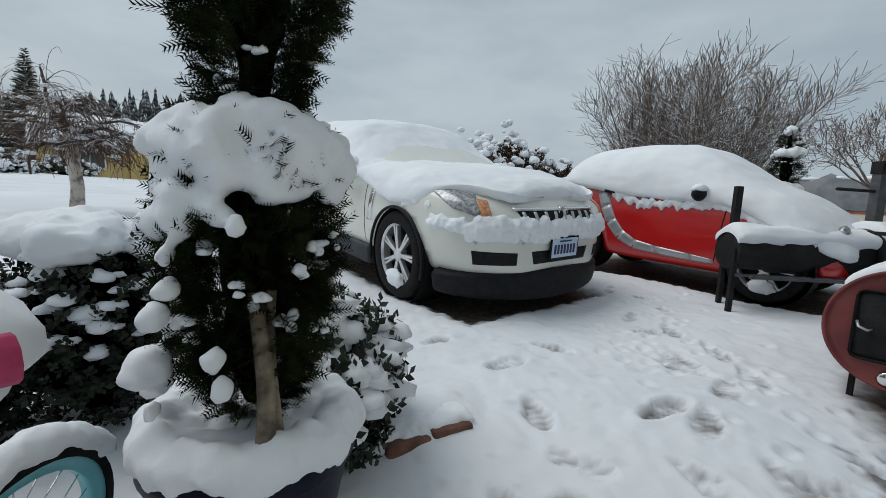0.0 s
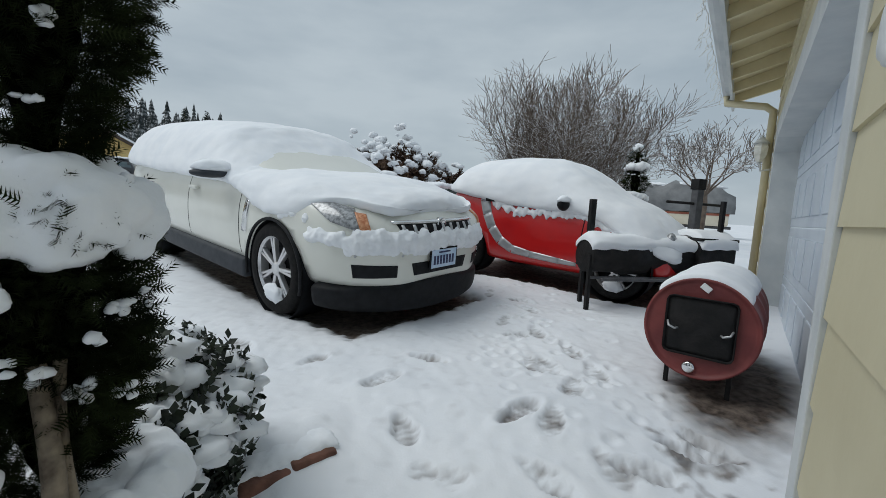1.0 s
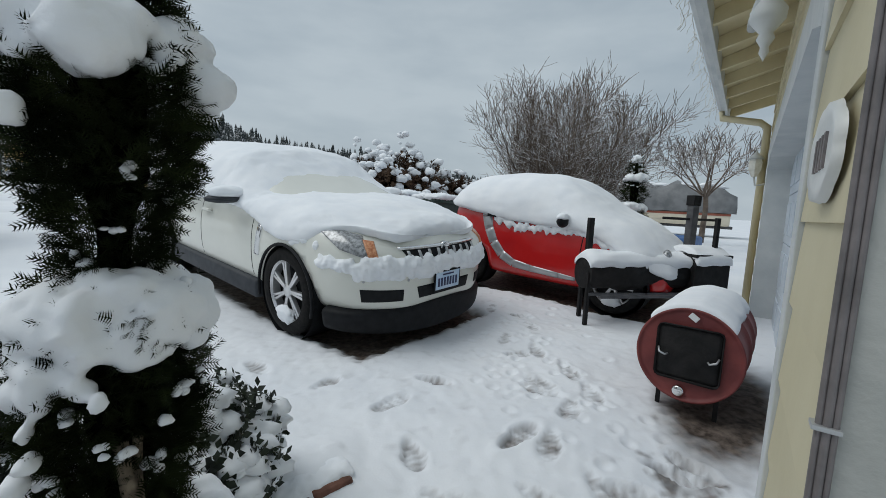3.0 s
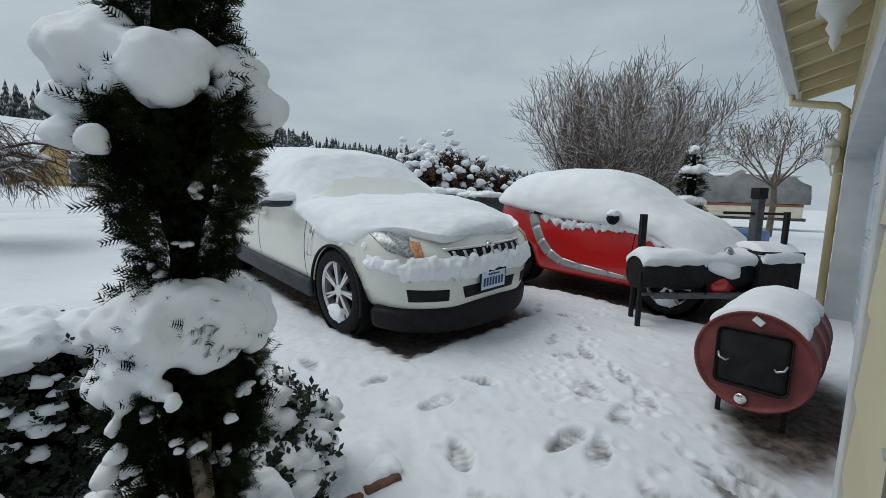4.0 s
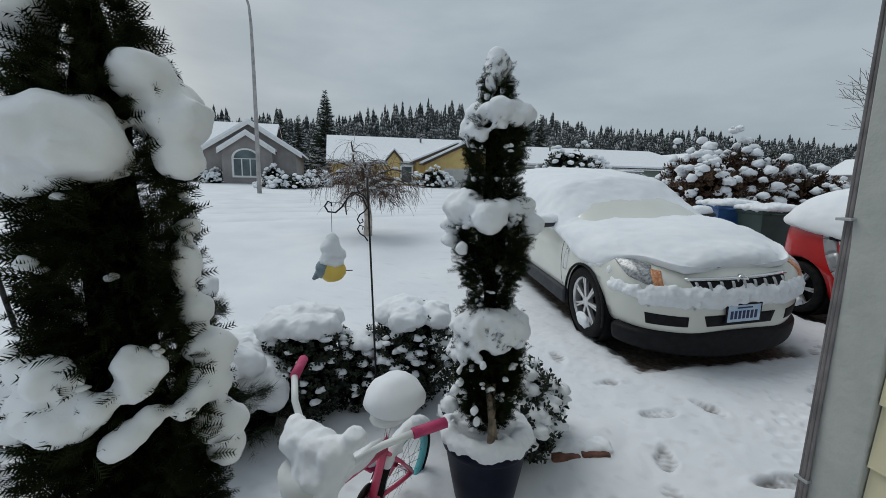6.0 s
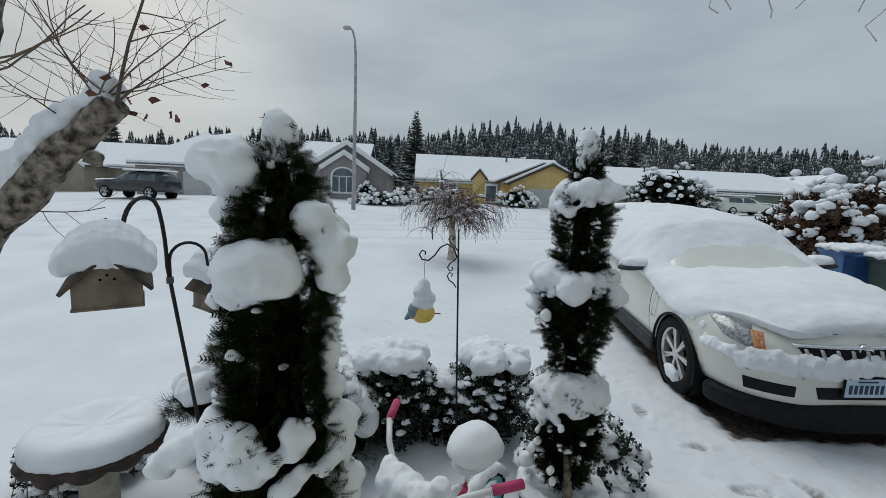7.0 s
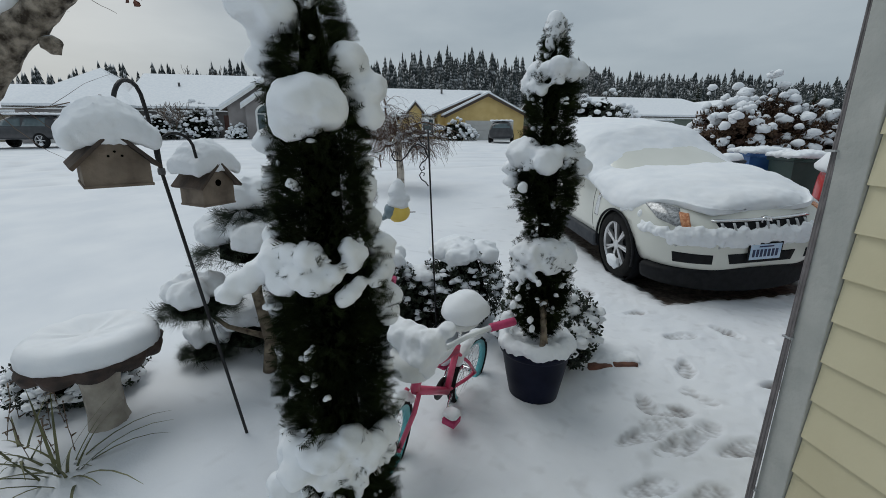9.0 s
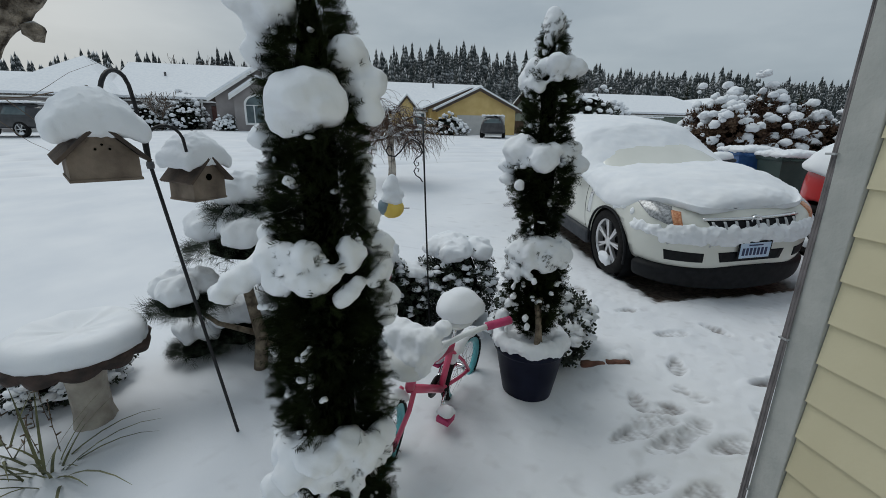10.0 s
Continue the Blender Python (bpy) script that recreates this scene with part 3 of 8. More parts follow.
# ---- the garage and porch corner ----
def garage():
    root = thing("wall_garage", GAR, "cream horizontal lap siding garage wall with white trim", "wall", kind="structure")
    H = 2.70
    bm = bmesh.new()
    box(bm, 0.032, 0.80, -0.16, -0.012, -0.1, H)
    box(bm, 4.92, 5.70, -0.16, -0.012, -0.1, H)
    box(bm, 0.80, 4.92, -0.16, -0.012, 2.06, H)
    part("wall_core", bm, M_CREAM, root, smooth=False)
    z, i = 0.02, 0
    while z < H - 0.05:                                   # lap boards, each leaning out at its foot
        for x0, x1 in ((0.032, 0.758), (5.022, 5.70)) if z < 2.0 else ((0.032, 5.70),):
            b = bmesh.new()
            zt = min(z + 0.215, H)
            vs = [b.verts.new(p) for x in (x0, x1) for p in ((x, -0.012, z), (x, 0.010, z), (x, 0.0, zt), (x, -0.012, zt))]
            for f in ((0, 1, 2, 3), (7, 6, 5, 4), (0, 4, 5, 1), (1, 5, 6, 2), (2, 6, 7, 3), (3, 7, 4, 0)):
                b.faces.new([vs[k] for k in f])
            bmesh.ops.recalc_face_normals(b, faces=b.faces[:])
            part("siding_board", b, M_CREAM, root, smooth=False)
        z += 0.21
    # side wall of the porch
    side = thing("wall_porch", GAR @ pose(0.018, 0, 0), "cream lap siding porch wall beside the white corner board", "wall", kind="structure")
    part("wall_core", boxed(0.012, 0.16, -4.2, -0.16, -0.2, 2.5), M_CREAM, side, smooth=False)
    z = -0.05
    while z < 2.45:
        b = bmesh.new()
        vs = [b.verts.new(p) for y in (-0.078, -4.2) for p in ((0.012, y, z), (-0.011, y, z), (0.0, y, z + 0.135), (0.012, y, z + 0.135))]
        for f in ((0, 1, 2, 3), (7, 6, 5, 4), (0, 4, 5, 1), (1, 5, 6, 2), (2, 6, 7, 3), (3, 7, 4, 0)):
            b.faces.new([vs[k] for k in f])
        bmesh.ops.recalc_face_normals(b, faces=b.faces[:])
        part("siding_board", b, M_CREAM, side, smooth=False)
        z += 0.132
    part("corner_board", boxed(-0.016, 0.012, -0.075, 0.014, -0.2, 2.6, 0.003), M_POST, side, "grey-white painted corner board", smooth=False)
    # door casing with clipped upper corners, recessed sectional door
    part("door_casing", boxed(0.76, 0.87, -0.20, 0.016, -0.05, 2.10, 0.004), M_TRIM, root, "white door casing", smooth=False)
    part("door_casing", boxed(4.86, 5.02, -0.20, 0.016, -0.05, 2.10, 0.004), M_TRIM, root, "white door casing", smooth=False)
    b = bmesh.new()
    head = [(0.87, 2.10), (4.86, 2.10), (4.86, 1.80), (4.55, 1.90), (1.18, 1.90), (0.87, 1.80)]
    lo, hi = [b.verts.new((x, -0.20, z)) for x, z in head], [b.verts.new((x, 0.016, z)) for x, z in head]
    b.faces.new(lo)
    b.faces.new(hi[::-1])
    for k in range(6):
        b.faces.new((lo[k], hi[k], hi[(k + 1) % 6], lo[(k + 1) % 6]))
    bmesh.ops.recalc_face_normals(b, faces=b.faces[:])
    part("door_casing", b, M_TRIM, root, "white arched door head", smooth=False)
    door = thing("garage_door", GAR, "pale blue-white sectional garage door, closed, four rows of panels", "garage door", kind="structure")
    for r in range(4):
        z0 = 0.12 + r * 0.475
        sec = part("door_section", boxed(0.84, 4.89, -0.24, -0.19, z0, z0 + 0.469, 0.006), M_GARAGE, door, smooth=False)
        for c in range(8):
            x0 = 0.93 + c * 0.495
            part("panel", boxed(x0, x0 + 0.40, -0.192, -0.182, z0 + 0.08, z0 + 0.39, 0.008), M_GARAGE, sec, smooth=False)
    part("bottom_seal", boxed(0.84, 4.89, -0.235, -0.185, 0.07, 0.12), M_RUBBER, door, "black rubber seal", smooth=False)
    # eave: rafters, soffit boards, fascia, gutter with downspout
    roof = thing("roof_garage", GAR, "garage eave with cream rafters and white gutter", "roof", kind="structure")
    zo, ov = 2.55, 0.46
    b = bmesh.new()
    vs = [b.verts.new(p) for p in ((-0.24, -2.5, 3.70), (6.32, -2.5, 3.70), (6.32, ov, zo + 0.13), (-0.24, ov, zo + 0.13), (-0.24, -2.5, 3.80), (6.32, -2.5, 3.80), (6.32, ov, zo + 0.19), (-0.24, ov, zo + 0.19))]
    for f in ((0, 1, 2, 3), (7, 6, 5, 4), (0, 4, 5, 1), (1, 5, 6, 2), (2, 6, 7, 3), (3, 7, 4, 0)):
        b.faces.new([vs[k] for k in f])
    bmesh.ops.recalc_face_normals(b, faces=b.faces[:])
    part("soffit", b, M_SOFFIT, roof, "cream painted soffit boards", smooth=False)
    b = bmesh.new()
    vs = [b.verts.new(p) for p in ((-0.24, -2.5, 3.80), (6.36, -2.5, 3.80), (6.36, ov + 0.04, zo + 0.195), (-0.24, ov + 0.04, zo + 0.195), (-0.24, -2.5, 3.92), (6.36, -2.5, 3.92), (6.36, ov + 0.04, zo + 0.27), (-0.24, ov + 0.04, zo + 0.27))]
    for f in ((0, 1, 2, 3), (7, 6, 5, 4), (0, 4, 5, 1), (1, 5, 6, 2), (2, 6, 7, 3), (3, 7, 4, 0)):
        b.faces.new([vs[k] for k in f])
    bmesh.ops.recalc_face_normals(b, faces=b.faces[:])
    part("snow_layer", b, M_SNOW, roof, "snow on the roof", smooth=False)
    for i in range(12):
        x = 0.15 + i * 0.53
        b = bmesh.new()
        k = (3.70 - zo - 0.13) / (2.5 + ov)
        prof = [(0.0 - 0.02, zo + 0.13 + k * (ov + 0.02)), (ov - 0.01, zo + 0.13), (ov - 0.01, zo + 0.03), (-0.02, zo + 0.13 + k * (ov + 0.02) - 0.13)]
        p0, p1 = [b.verts.new((x, y, z)) for y, z in prof], [b.verts.new((x + 0.042, y, z)) for y, z in prof]
        b.faces.new(p0)
        b.faces.new(p1[::-1])
        for q in range(4):
            b.faces.new((p0[q], p1[q], p1[(q + 1) % 4], p0[(q + 1) % 4]))
        bmesh.ops.recalc_face_normals(b, faces=b.faces[:])
        part("rafter", b, M_SOFFIT, roof, smooth=False)
    part("fascia", boxed(-0.24, 6.32, ov - 0.01, ov + 0.02, zo, zo + 0.19, 0.003), M_TRIM, roof, "grey-white fascia board", smooth=False)
    b = bmesh.new()
    gut = [(ov + 0.02, 0.06), (ov + 0.07, 0.06), (ov + 0.11, 0.10), (ov + 0.11, 0.17), (ov + 0.125, 0.185), (ov + 0.02, 0.185)]
    p0, p1 = [b.verts.new((-0.24, y, zo + z)) for y, z in gut], [b.verts.new((6.34, y, zo + z)) for y, z in gut]
    b.faces.new(p0)
    b.faces.new(p1[::-1])
    for q in range(6):
        b.faces.new((p0[q], p1[q], p1[(q + 1) % 6], p0[(q + 1) % 6]))
    bmesh.ops.recalc_face_normals(b, faces=b.faces[:])
    part("gutter", b, M_TRIM, roof, "white metal gutter", smooth=False)
    b = bmesh.new()
    tube(b, [(5.75, ov + 0.06, zo + 0.06), (5.75, ov + 0.06, zo - 0.02), (5.60, 0.12, zo - 0.13), (5.55, 0.05, zo - 0.2), (5.55, 0.05, zo - 0.3), (5.55, 0.05, 0.25)], 0.04, 10)
    part("downspout", b, M_CREAM, roof, "cream downspout")
    rg = random.Random(3)
    cable = bmesh.new()
    pts = []
    for i in range(120):
        x = -0.25 + i * 6.3 / 119
        pts.append((x, ov + 0.135 + rg.uniform(-.01, .01), zo + 0.13 + rg.uniform(-.03, .03)))
        if i % 2 == 0:
            q = [pts[-1]]
            for j in range(rg.randint(3, 6)):
                q.append((q[-1][0] + rg.uniform(-.04, .04), q[-1][1] + rg.uniform(-.02, .035), q[-1][2] - rg.uniform(.015, .045)))
            tube(cable, q, 0.0022, 4)
    tube(cable, pts, 0.003, 4)
    strings = part("icicle_string_lights", cable, M_LIGHTS)
    strings.matrix_world = GAR
    tagged(strings, "white icicle string lights hanging along the gutter", "string lights")
    # cables down the corner
    wires = thing("cable_bundle", GAR, "grey cables clipped down the corner of the porch", "cable")
    for k in range(3):
        b = bmesh.new()
        tube(b, [(-0.003 + 0.016 * (z - 1.1) + 0.002 * math.sin(z * 4 + k), 0.019 + 0.0075 * (k - 1), z) for z in np.linspace(0.05, 2.55, 30)], 0.0036 + 0.0012 * (k == 1), 8)
        part("cable", b, M_CABLE, wires)
    for z in (0.45, 1.04, 1.62):
        part("clip", boxed(-0.014, 0.010, 0.006, 0.034, z - 0.003, z + 0.003, 0.001), M_SILVER, wires, "metal clip", smooth=False)
    # oval plaque with its digits as plain bars
    plq = thing("wall_plaque", GAR @ pose(0.36, 0.014, 1.40), "white scalloped wall plaque with dark digits", "plaque")
    b = bmesh.new()
    prof = []
    n = 64
    ring0, ring1, ring2 = [], [], []
    for k in range(n):
        a = 2 * math.pi * k / n
        r = 1 + 0.06 * abs(math.sin(4 * a))
        ring0.append(b.verts.new((0.155 * r * math.cos(a), 0.0, 0.085 * r * math.sin(a))))
        ring1.append(b.verts.new((0.15 * r * math.cos(a), 0.014, 0.08 * r * math.sin(a))))
        ring2.append(b.verts.new((0.125 * math.cos(a), 0.012, 0.062 * math.sin(a))))
    for k in range(n):
        b.faces.new((ring0[k], ring0[(k + 1) % n], ring1[(k + 1) % n], ring1[k]))
        b.faces.new((ring1[k], ring1[(k + 1) % n], ring2[(k + 1) % n], ring2[k]))
    b.faces.new(ring2)
    bmesh.ops.recalc_face_normals(b, faces=b.faces[:])
    part("plate", b, M_WHITE_PLASTIC, plq)
    for k in range(4):
        part("bar", boxed(-0.07 + k * 0.036, -0.052 + k * 0.036, 0.012, 0.016, -0.03, 0.03), M_CABLE, plq, "dark bar", smooth=False)
    # carriage lamp beyond the far jamb
    lamp = thing("wall_lantern", GAR @ pose(5.45, 0.0, 1.80), "white wall lantern with frosted glass beside the garage", "lamp")
    b = bmesh.new()
    tube(b, [(0, 0, -0.1), (0, 0.10, -0.12), (0, 0.12, -0.02)], 0.012, 8)
    part("arm", b, M_TRIM, lamp)
    part("glass", lathe(bmesh.new(), [(0.03, -0.02), (0.07, 0.06), (0.075, 0.14), (0.06, 0.18)], 6, centre=(0, 0.12, 0)), M_LIGHTS, lamp, "frosted glass", smooth=False)
    part("cap", lathe(bmesh.new(), [(0.085, 0.18), (0.05, 0.22), (0.012, 0.26), (0.0, 0.29)], 12, centre=(0, 0.12, 0)), M_TRIM, lamp)


garage()
part_bm = boxed(-0.2, 5.9, -3.2, -2.6, -0.3, 3.4)
tagged(part("wall_back", part_bm, M_CREAM, None, smooth=False), "plain cream wall closing the garage", "wall", kind="structure").matrix_world = GAR


# ---- cars ----
def wheel(parent, x, y, r, width, side, spokes, name="wheel"):
    """A wheel with its axle along y; side is +1 or -1 for the face."""
    w = new(name)
    w.parent = parent
    w.matrix_local = pose(x, y, r, 0, 0, 0)
    rr = r * 0.71
    h = width / 2
    part("tyre", lathe(bmesh.new(), [(rr, -h), (r * 0.80, -h * 1.05), (r * 0.93, -h), (r * 0.99, -h * 0.75), (r, 0), (r * 0.99, h * 0.75), (r * 0.93, h), (r * 0.80, h * 1.05), (rr, h), (rr * 0.97, h * .6), (rr * 0.97, -h * .6), (rr, -h)], 48, "Y", cap=False), M_RUBBER, w, "black tyre")
    b = bmesh.new()
    lathe(b, [(rr * 0.90, 0.2 * h * side), (rr * 0.93, 0.75 * h * side), (rr * 1.0, 0.92 * h * side), (rr * 1.01, 0.8 * h * side)], 48, "Y", cap=False)
    lathe(b, [(rr * 0.22, 0.3 * h * side), (rr * 0.22, 0.8 * h * side), (rr * 0.16, 0.88 * h * side), (0.0, 0.9 * h * side)], 20, "Y")
    for k in range(spokes):
        for o in (-0.085, 0.085):
            a = 2 * math.pi * k / spokes
            m = Matrix.Rotation(-a, 4, "Y") @ Matrix.Rotation(o * 0.9, 4, "Y")
            s0, s1 = sorted((0.45 * h * side, 0.80 * h * side))
            box(b, rr * 0.18, rr * 0.95, s0, s1, -rr * 0.045, rr * 0.045, 0.006, m)
    bmesh.ops.recalc_face_normals(b, faces=b.faces[:])
    part("rim", b, M_ALLOY, w, "silver alloy rim", smooth=False)
    part("brake_disc", lathe(bmesh.new(), [(rr * 0.9, 0.1 * h * side), (rr * 0.9, 0.14 * h * side), (0.0, 0.15 * h * side)], 32, "Y"), M_BLACK_PLASTIC, w, "dark brake disc")
    b = bmesh.new()
    ball(b, (0.0, h * side * 0.95, -rr * 0.75), (rr * 0.45, 0.04, rr * 0.28), 5, 0.25)
    part("snow_clump", b, M_SNOW, w, "snow stuck in the rim")
    return w


def arch_cutters(xs, r, hw):
    out = []
    for x in xs:
        for s in (-1, 1):
            b = bmesh.new()
            lathe(b, [(r, s * hw - 0.30), (r, s * hw + 0.30)], 40, "Y", (x, 0, r * 0.88))
            bmesh.ops.recalc_face_normals(b, faces=b.faces[:])
            out.append(part("cutter", b, M_BLACK_PLASTIC))
    return out


def suv():
    root = thing("car", on_ground(0.288, 3.957, -50) @ pose(0, 0, 0, 0, 3.2, 0), "white crossover car under thick snow, grille and lamps showing", "car")
    def low(z, k=0.77):
        return z if z < 1.0 else 1.0 + (z - 1.0) * k
    def sec(zb, wb, w, zs, ws, zr, wr, zt):
        zs, zr, zt = low(zs), low(zr), low(zt)
        return [(0, zb), (wb, zb), (w * 0.97, zb + 0.10), (w, 0.52), (w, min(0.74, zs - 0.10)), (w * 0.975, min(0.88, zs - 0.03)), (ws, zs), (wr, zr), (wr * 0.6, zt), (0, zt + 0.01)]
    st = [(-3.86, sec(0.45, .60, .66, 0.98, .62, 1.15, .5, 1.22)), (-3.78, sec(0.36, .70, .84, 1.0, .78, 1.38, .62, 1.45)), (-3.45, sec(0.27, .76, .92, 1.02, .84, 1.52, .64, 1.58)),
          (-2.81, sec(0.25, .80, .93, 1.03, .86, 1.57, .66, 1.64)), (-1.9, sec(0.25, .80, .93, 1.03, .86, 1.58, .66, 1.66)), (-1.25, sec(0.25, .80, .93, 1.02, .86, 1.52, .66, 1.60)),
          (-0.75, sec(0.25, .80, .93, 1.01, .86, 1.26, .70, 1.34)), (-0.38, sec(0.25, .80, .93, 0.99, .86, 1.08, .74, 1.14)), (0.05, sec(0.25, .80, .93, 0.98, .86, 1.02, .70, 1.05)),
          (0.40, sec(0.28, .78, .90, 0.97, .80, 0.99, .62, 1.02)), (0.66, sec(0.30, .74, .84, 0.90, .70, 0.92, .54, 0.95)), (0.84, sec(0.30, .58, .68, 0.84, .54, 0.87, .42, 0.91)),
          (0.95, sec(0.31, .40, .50, 0.76, .40, 0.79, .30, 0.82)), (0.99, sec(0.32, .26, .34, 0.74, .28, 0.73, .2, 0.75))]
    def fore(x):
        return x if x < 0.6 else 0.6 + (x - 0.6) * 0.86
    st = [(fore(x), p) for x, p in st]
    body = loft("body", st, M_WHITE_PAINT, root, 2, "pearl white painted body")
    carve(body, arch_cutters((0.0, -2.81), 0.40, 0.93))
    bpy.context.view_layer.update()
    for x in (0.0, -2.81):
        for s in (-1, 1):
            w = wheel(root, x, s * 0.80, 0.365, 0.23, s, 7)
            b = bmesh.new()
            lathe(b, [(0.05, s * 0.60), (0.398, s * 0.62), (0.398, s * 0.90)], 40, "Y", (x, 0, 0.352), cap=False)
            part("wheel_arch", b, M_BLACK_PLASTIC, root, "black arch liner")
            b = bmesh.new()
            pts = [(x + 0.405 * math.cos(a), s * 0.925, 0.352 + 0.405 * math.sin(a)) for a in np.linspace(-0.25, math.pi + 0.25, 28)]
            tube(b, pts, 0.013, 8)
            part("arch_lip", b, M_BLACK_PLASTIC, root, "black arch lip")
    # sill cladding
    for s in (-1, 1):
        part("sill", boxed(-2.40, -0.42, min(s * 0.78, s * 0.945), max(s * 0.78, s * 0.945), 0.20, 0.37, 0.03), M_CLADDING, root, "dark grey sill cladding")
        side = (0, -s, 0)
        patch("fender_vent", body, [(-0.47, s * 1, 0.60), (-0.40, s * 1, 0.60), (-0.36, s * 1, 0.86), (-0.42, s * 1, 0.87)], side, M_CHROME, root, 0.01, (3, 8), 0.02, "chrome fender vent")
        for zz0, zz1, x0, x1 in ((0.40, 0.96, -0.535, -0.525), (0.40, 0.98, -1.62, -1.61)):
            patch("door_gap", body, [(x0, s, zz0), (x1, s, zz0), (x1, s, zz1), (x0, s, zz1)], side, M_BLACK_PLASTIC, root, 0.0015, (1, 8), 0.004, "dark door gap")
        # lower front: side intake, fog recess, lamp
        dirn = Vector((-0.9, -s * 0.44, 0)).normalized()
        patch("side_intake", body, [(0.85, s * 0.78, 0.43), (1.0, s * 0.50, 0.43), (1.0, s * 0.50, 0.52), (0.85, s * 0.80, 0.53)], dirn, M_BLACK_PLASTIC, root, 0.003, (10, 6), 0.015, "black lower intake")
        patch("headlight", body, [(0.68, s * 0.60, 0.735), (0.50, s * 0.74, 0.80), (0.22, s * 0.84, 0.985), (0.58, s * 0.60, 0.90)], Vector((-0.75, -s * 0.66, -0.12)), M_LAMP_GLASS, root, 0.010, (12, 8), 0.03, "clear headlamp with snow on it")
        patch("indicator", body, [(0.73, s * 0.555, 0.735), (0.68, s * 0.61, 0.735), (0.595, s * 0.61, 0.875), (0.65, s * 0.55, 0.865)], Vector((-0.75, -s * 0.66, -0.12)), M_AMBER, root, 0.013, (6, 6), 0.03, "amber corner lamp")
        b = bmesh.new()
        ball(b, (0.56, s * 0.655, 0.82), (0.055, 0.055, 0.055), 3, 0.02)
        part("projector", b, M_CHROME, root, "chrome projector bowl")
        for px in (0.66, 0.90):
            b = bmesh.new()
            yy = s * (0.66 if px < 0.8 else 0.40)
            hit, q, nor, _ = body.ray_cast((px + 0.5, yy + s * 0.3, 0.59), Vector((-0.86, -s * 0.5, 0)).normalized())
            if hit:
                ball(b, q, 0.011, 1, 0.02, 2)
                part("parking_sensor", b, M_SILVER, root, "round parking sensor")
    front = (-1, 0, 0)
    patch("centre_intake", body, [(1.1, -0.30, 0.43), (1.1, 0.30, 0.43), (1.1, 0.33, 0.525), (1.1, -0.33, 0.525)], front, M_BLACK_PLASTIC, root, 0.004, (14, 6), 0.015, "black centre intake")
    vs = [(x, [(0, 0.155), (w * 0.92, 0.155), (w, 0.20), (w + 0.012, 0.32), (w + 0.006, 0.385), (0, 0.385)]) for x, w in ((fore(q), u) for q, u in ((0.40, .905), (0.52, .885), (0.66, .83), (0.80, .73), (0.90, .60), (0.965, .46), (1.0, .30), (1.012, .15)))]
    loft("lower_bumper", vs, M_BLACK_PLASTIC, root, 2, "black lower bumper")
    patch("grille", body, [(1.1, -0.40, 0.72), (1.1, 0.40, 0.72), (1.1, 0.44, 0.825), (1.1, -0.44, 0.825)], (-1, 0, -0.05), M_BLACK_PLASTIC, root, 0.006, (14, 6), 0.02, "black grille")
    for k in range(9):
        y = -0.40 + k * 0.1
        patch("grille_bar", body, [(1.1, y - 0.008, 0.72), (1.1, y + 0.008, 0.72), (1.1, y + 0.008, 0.82), (1.1, y - 0.008, 0.82)], (-1, 0, -0.05), M_SILVER, root, 0.022, (2, 5), 0.03, "silver grille bar")
    patch("grille_frame", body, [(1.1, -0.47, 0.832), (1.1, 0.47, 0.832), (1.1, 0.47, 0.85), (1.1, -0.47, 0.85)], (-1, 0, -0.05), M_CHROME, root, 0.02, (16, 2), 0.03, "chrome grille edge")
    b = bmesh.new()
    lathe(b, [(0.055, 0.89), (0.055, 0.925), (0.045, 0.93), (0.04, 0.922), (0.0, 0.922)], 28, "X", (-0.012, 0, 0.80))
    part("badge", b, M_CHROME, root, "round chrome badge")
    plate = part("licence_plate", boxed(0.9520, 0.9620, -0.165, 0.165, 0.455, 0.625, 0.004), M_BLACK_PLASTIC, root, "licence plate in a black frame, text as bars", smooth=False)
    part("plate_face", boxed(0.9580, 0.9650, -0.150, 0.150, 0.468, 0.612, 0.002), M_PLATE, plate, smooth=False)
    for k in range(7):
        y = -0.118 + k * 0.037
        part("bar", boxed(0.9610, 0.9675, y - 0.009, y + 0.014, 0.495, 0.565), M_INK, plate, "dark blue bar", smooth=False)
    part("bar", boxed(0.9610, 0.9675, -0.07, 0.07, 0.585, 0.597), M_INK, plate, "small lettering as a bar", smooth=False)
    for s in (-1, 1):
        mir = part("mirror", ball(bmesh.new(), (-0.80, s * 1.03, 1.045), (0.085, 0.17, 0.04), 2, 0.04), M_CLADDING, root, "dark door mirror")
        part("mirror_snow", ball(bmesh.new(), (-0.83, s * 1.00, 1.085), (0.12, 0.18, 0.075), 3, 0.12, flat=.5), M_SNOW, mir, "snow on the mirror")
        part("mirror_arm", boxed(-0.90, -0.84, min(s * .85, s * .96), max(s * .85, s * .96), 1.02, 1.06, 0.01), M_CLADDING, mir)
        part("door_handle", boxed(-1.52, -1.36, min(s * .91, s * .955), max(s * .91, s * .955), 0.86, 0.89, 0.01), M_WHITE_PAINT, root)
    # snow
    def cap(zb, wb, zs, ws, zr, wr, zt):
        zs, zr, zt = low(zs), low(zr), low(zt)
        return [(0, zb), (wb * 0.9, zb), (wb, zb + 0.02), (wb + 0.012, zb + 0.09), (ws, zs), (wr, zr), (wr * 0.55, zt), (0, zt + 0.015)]
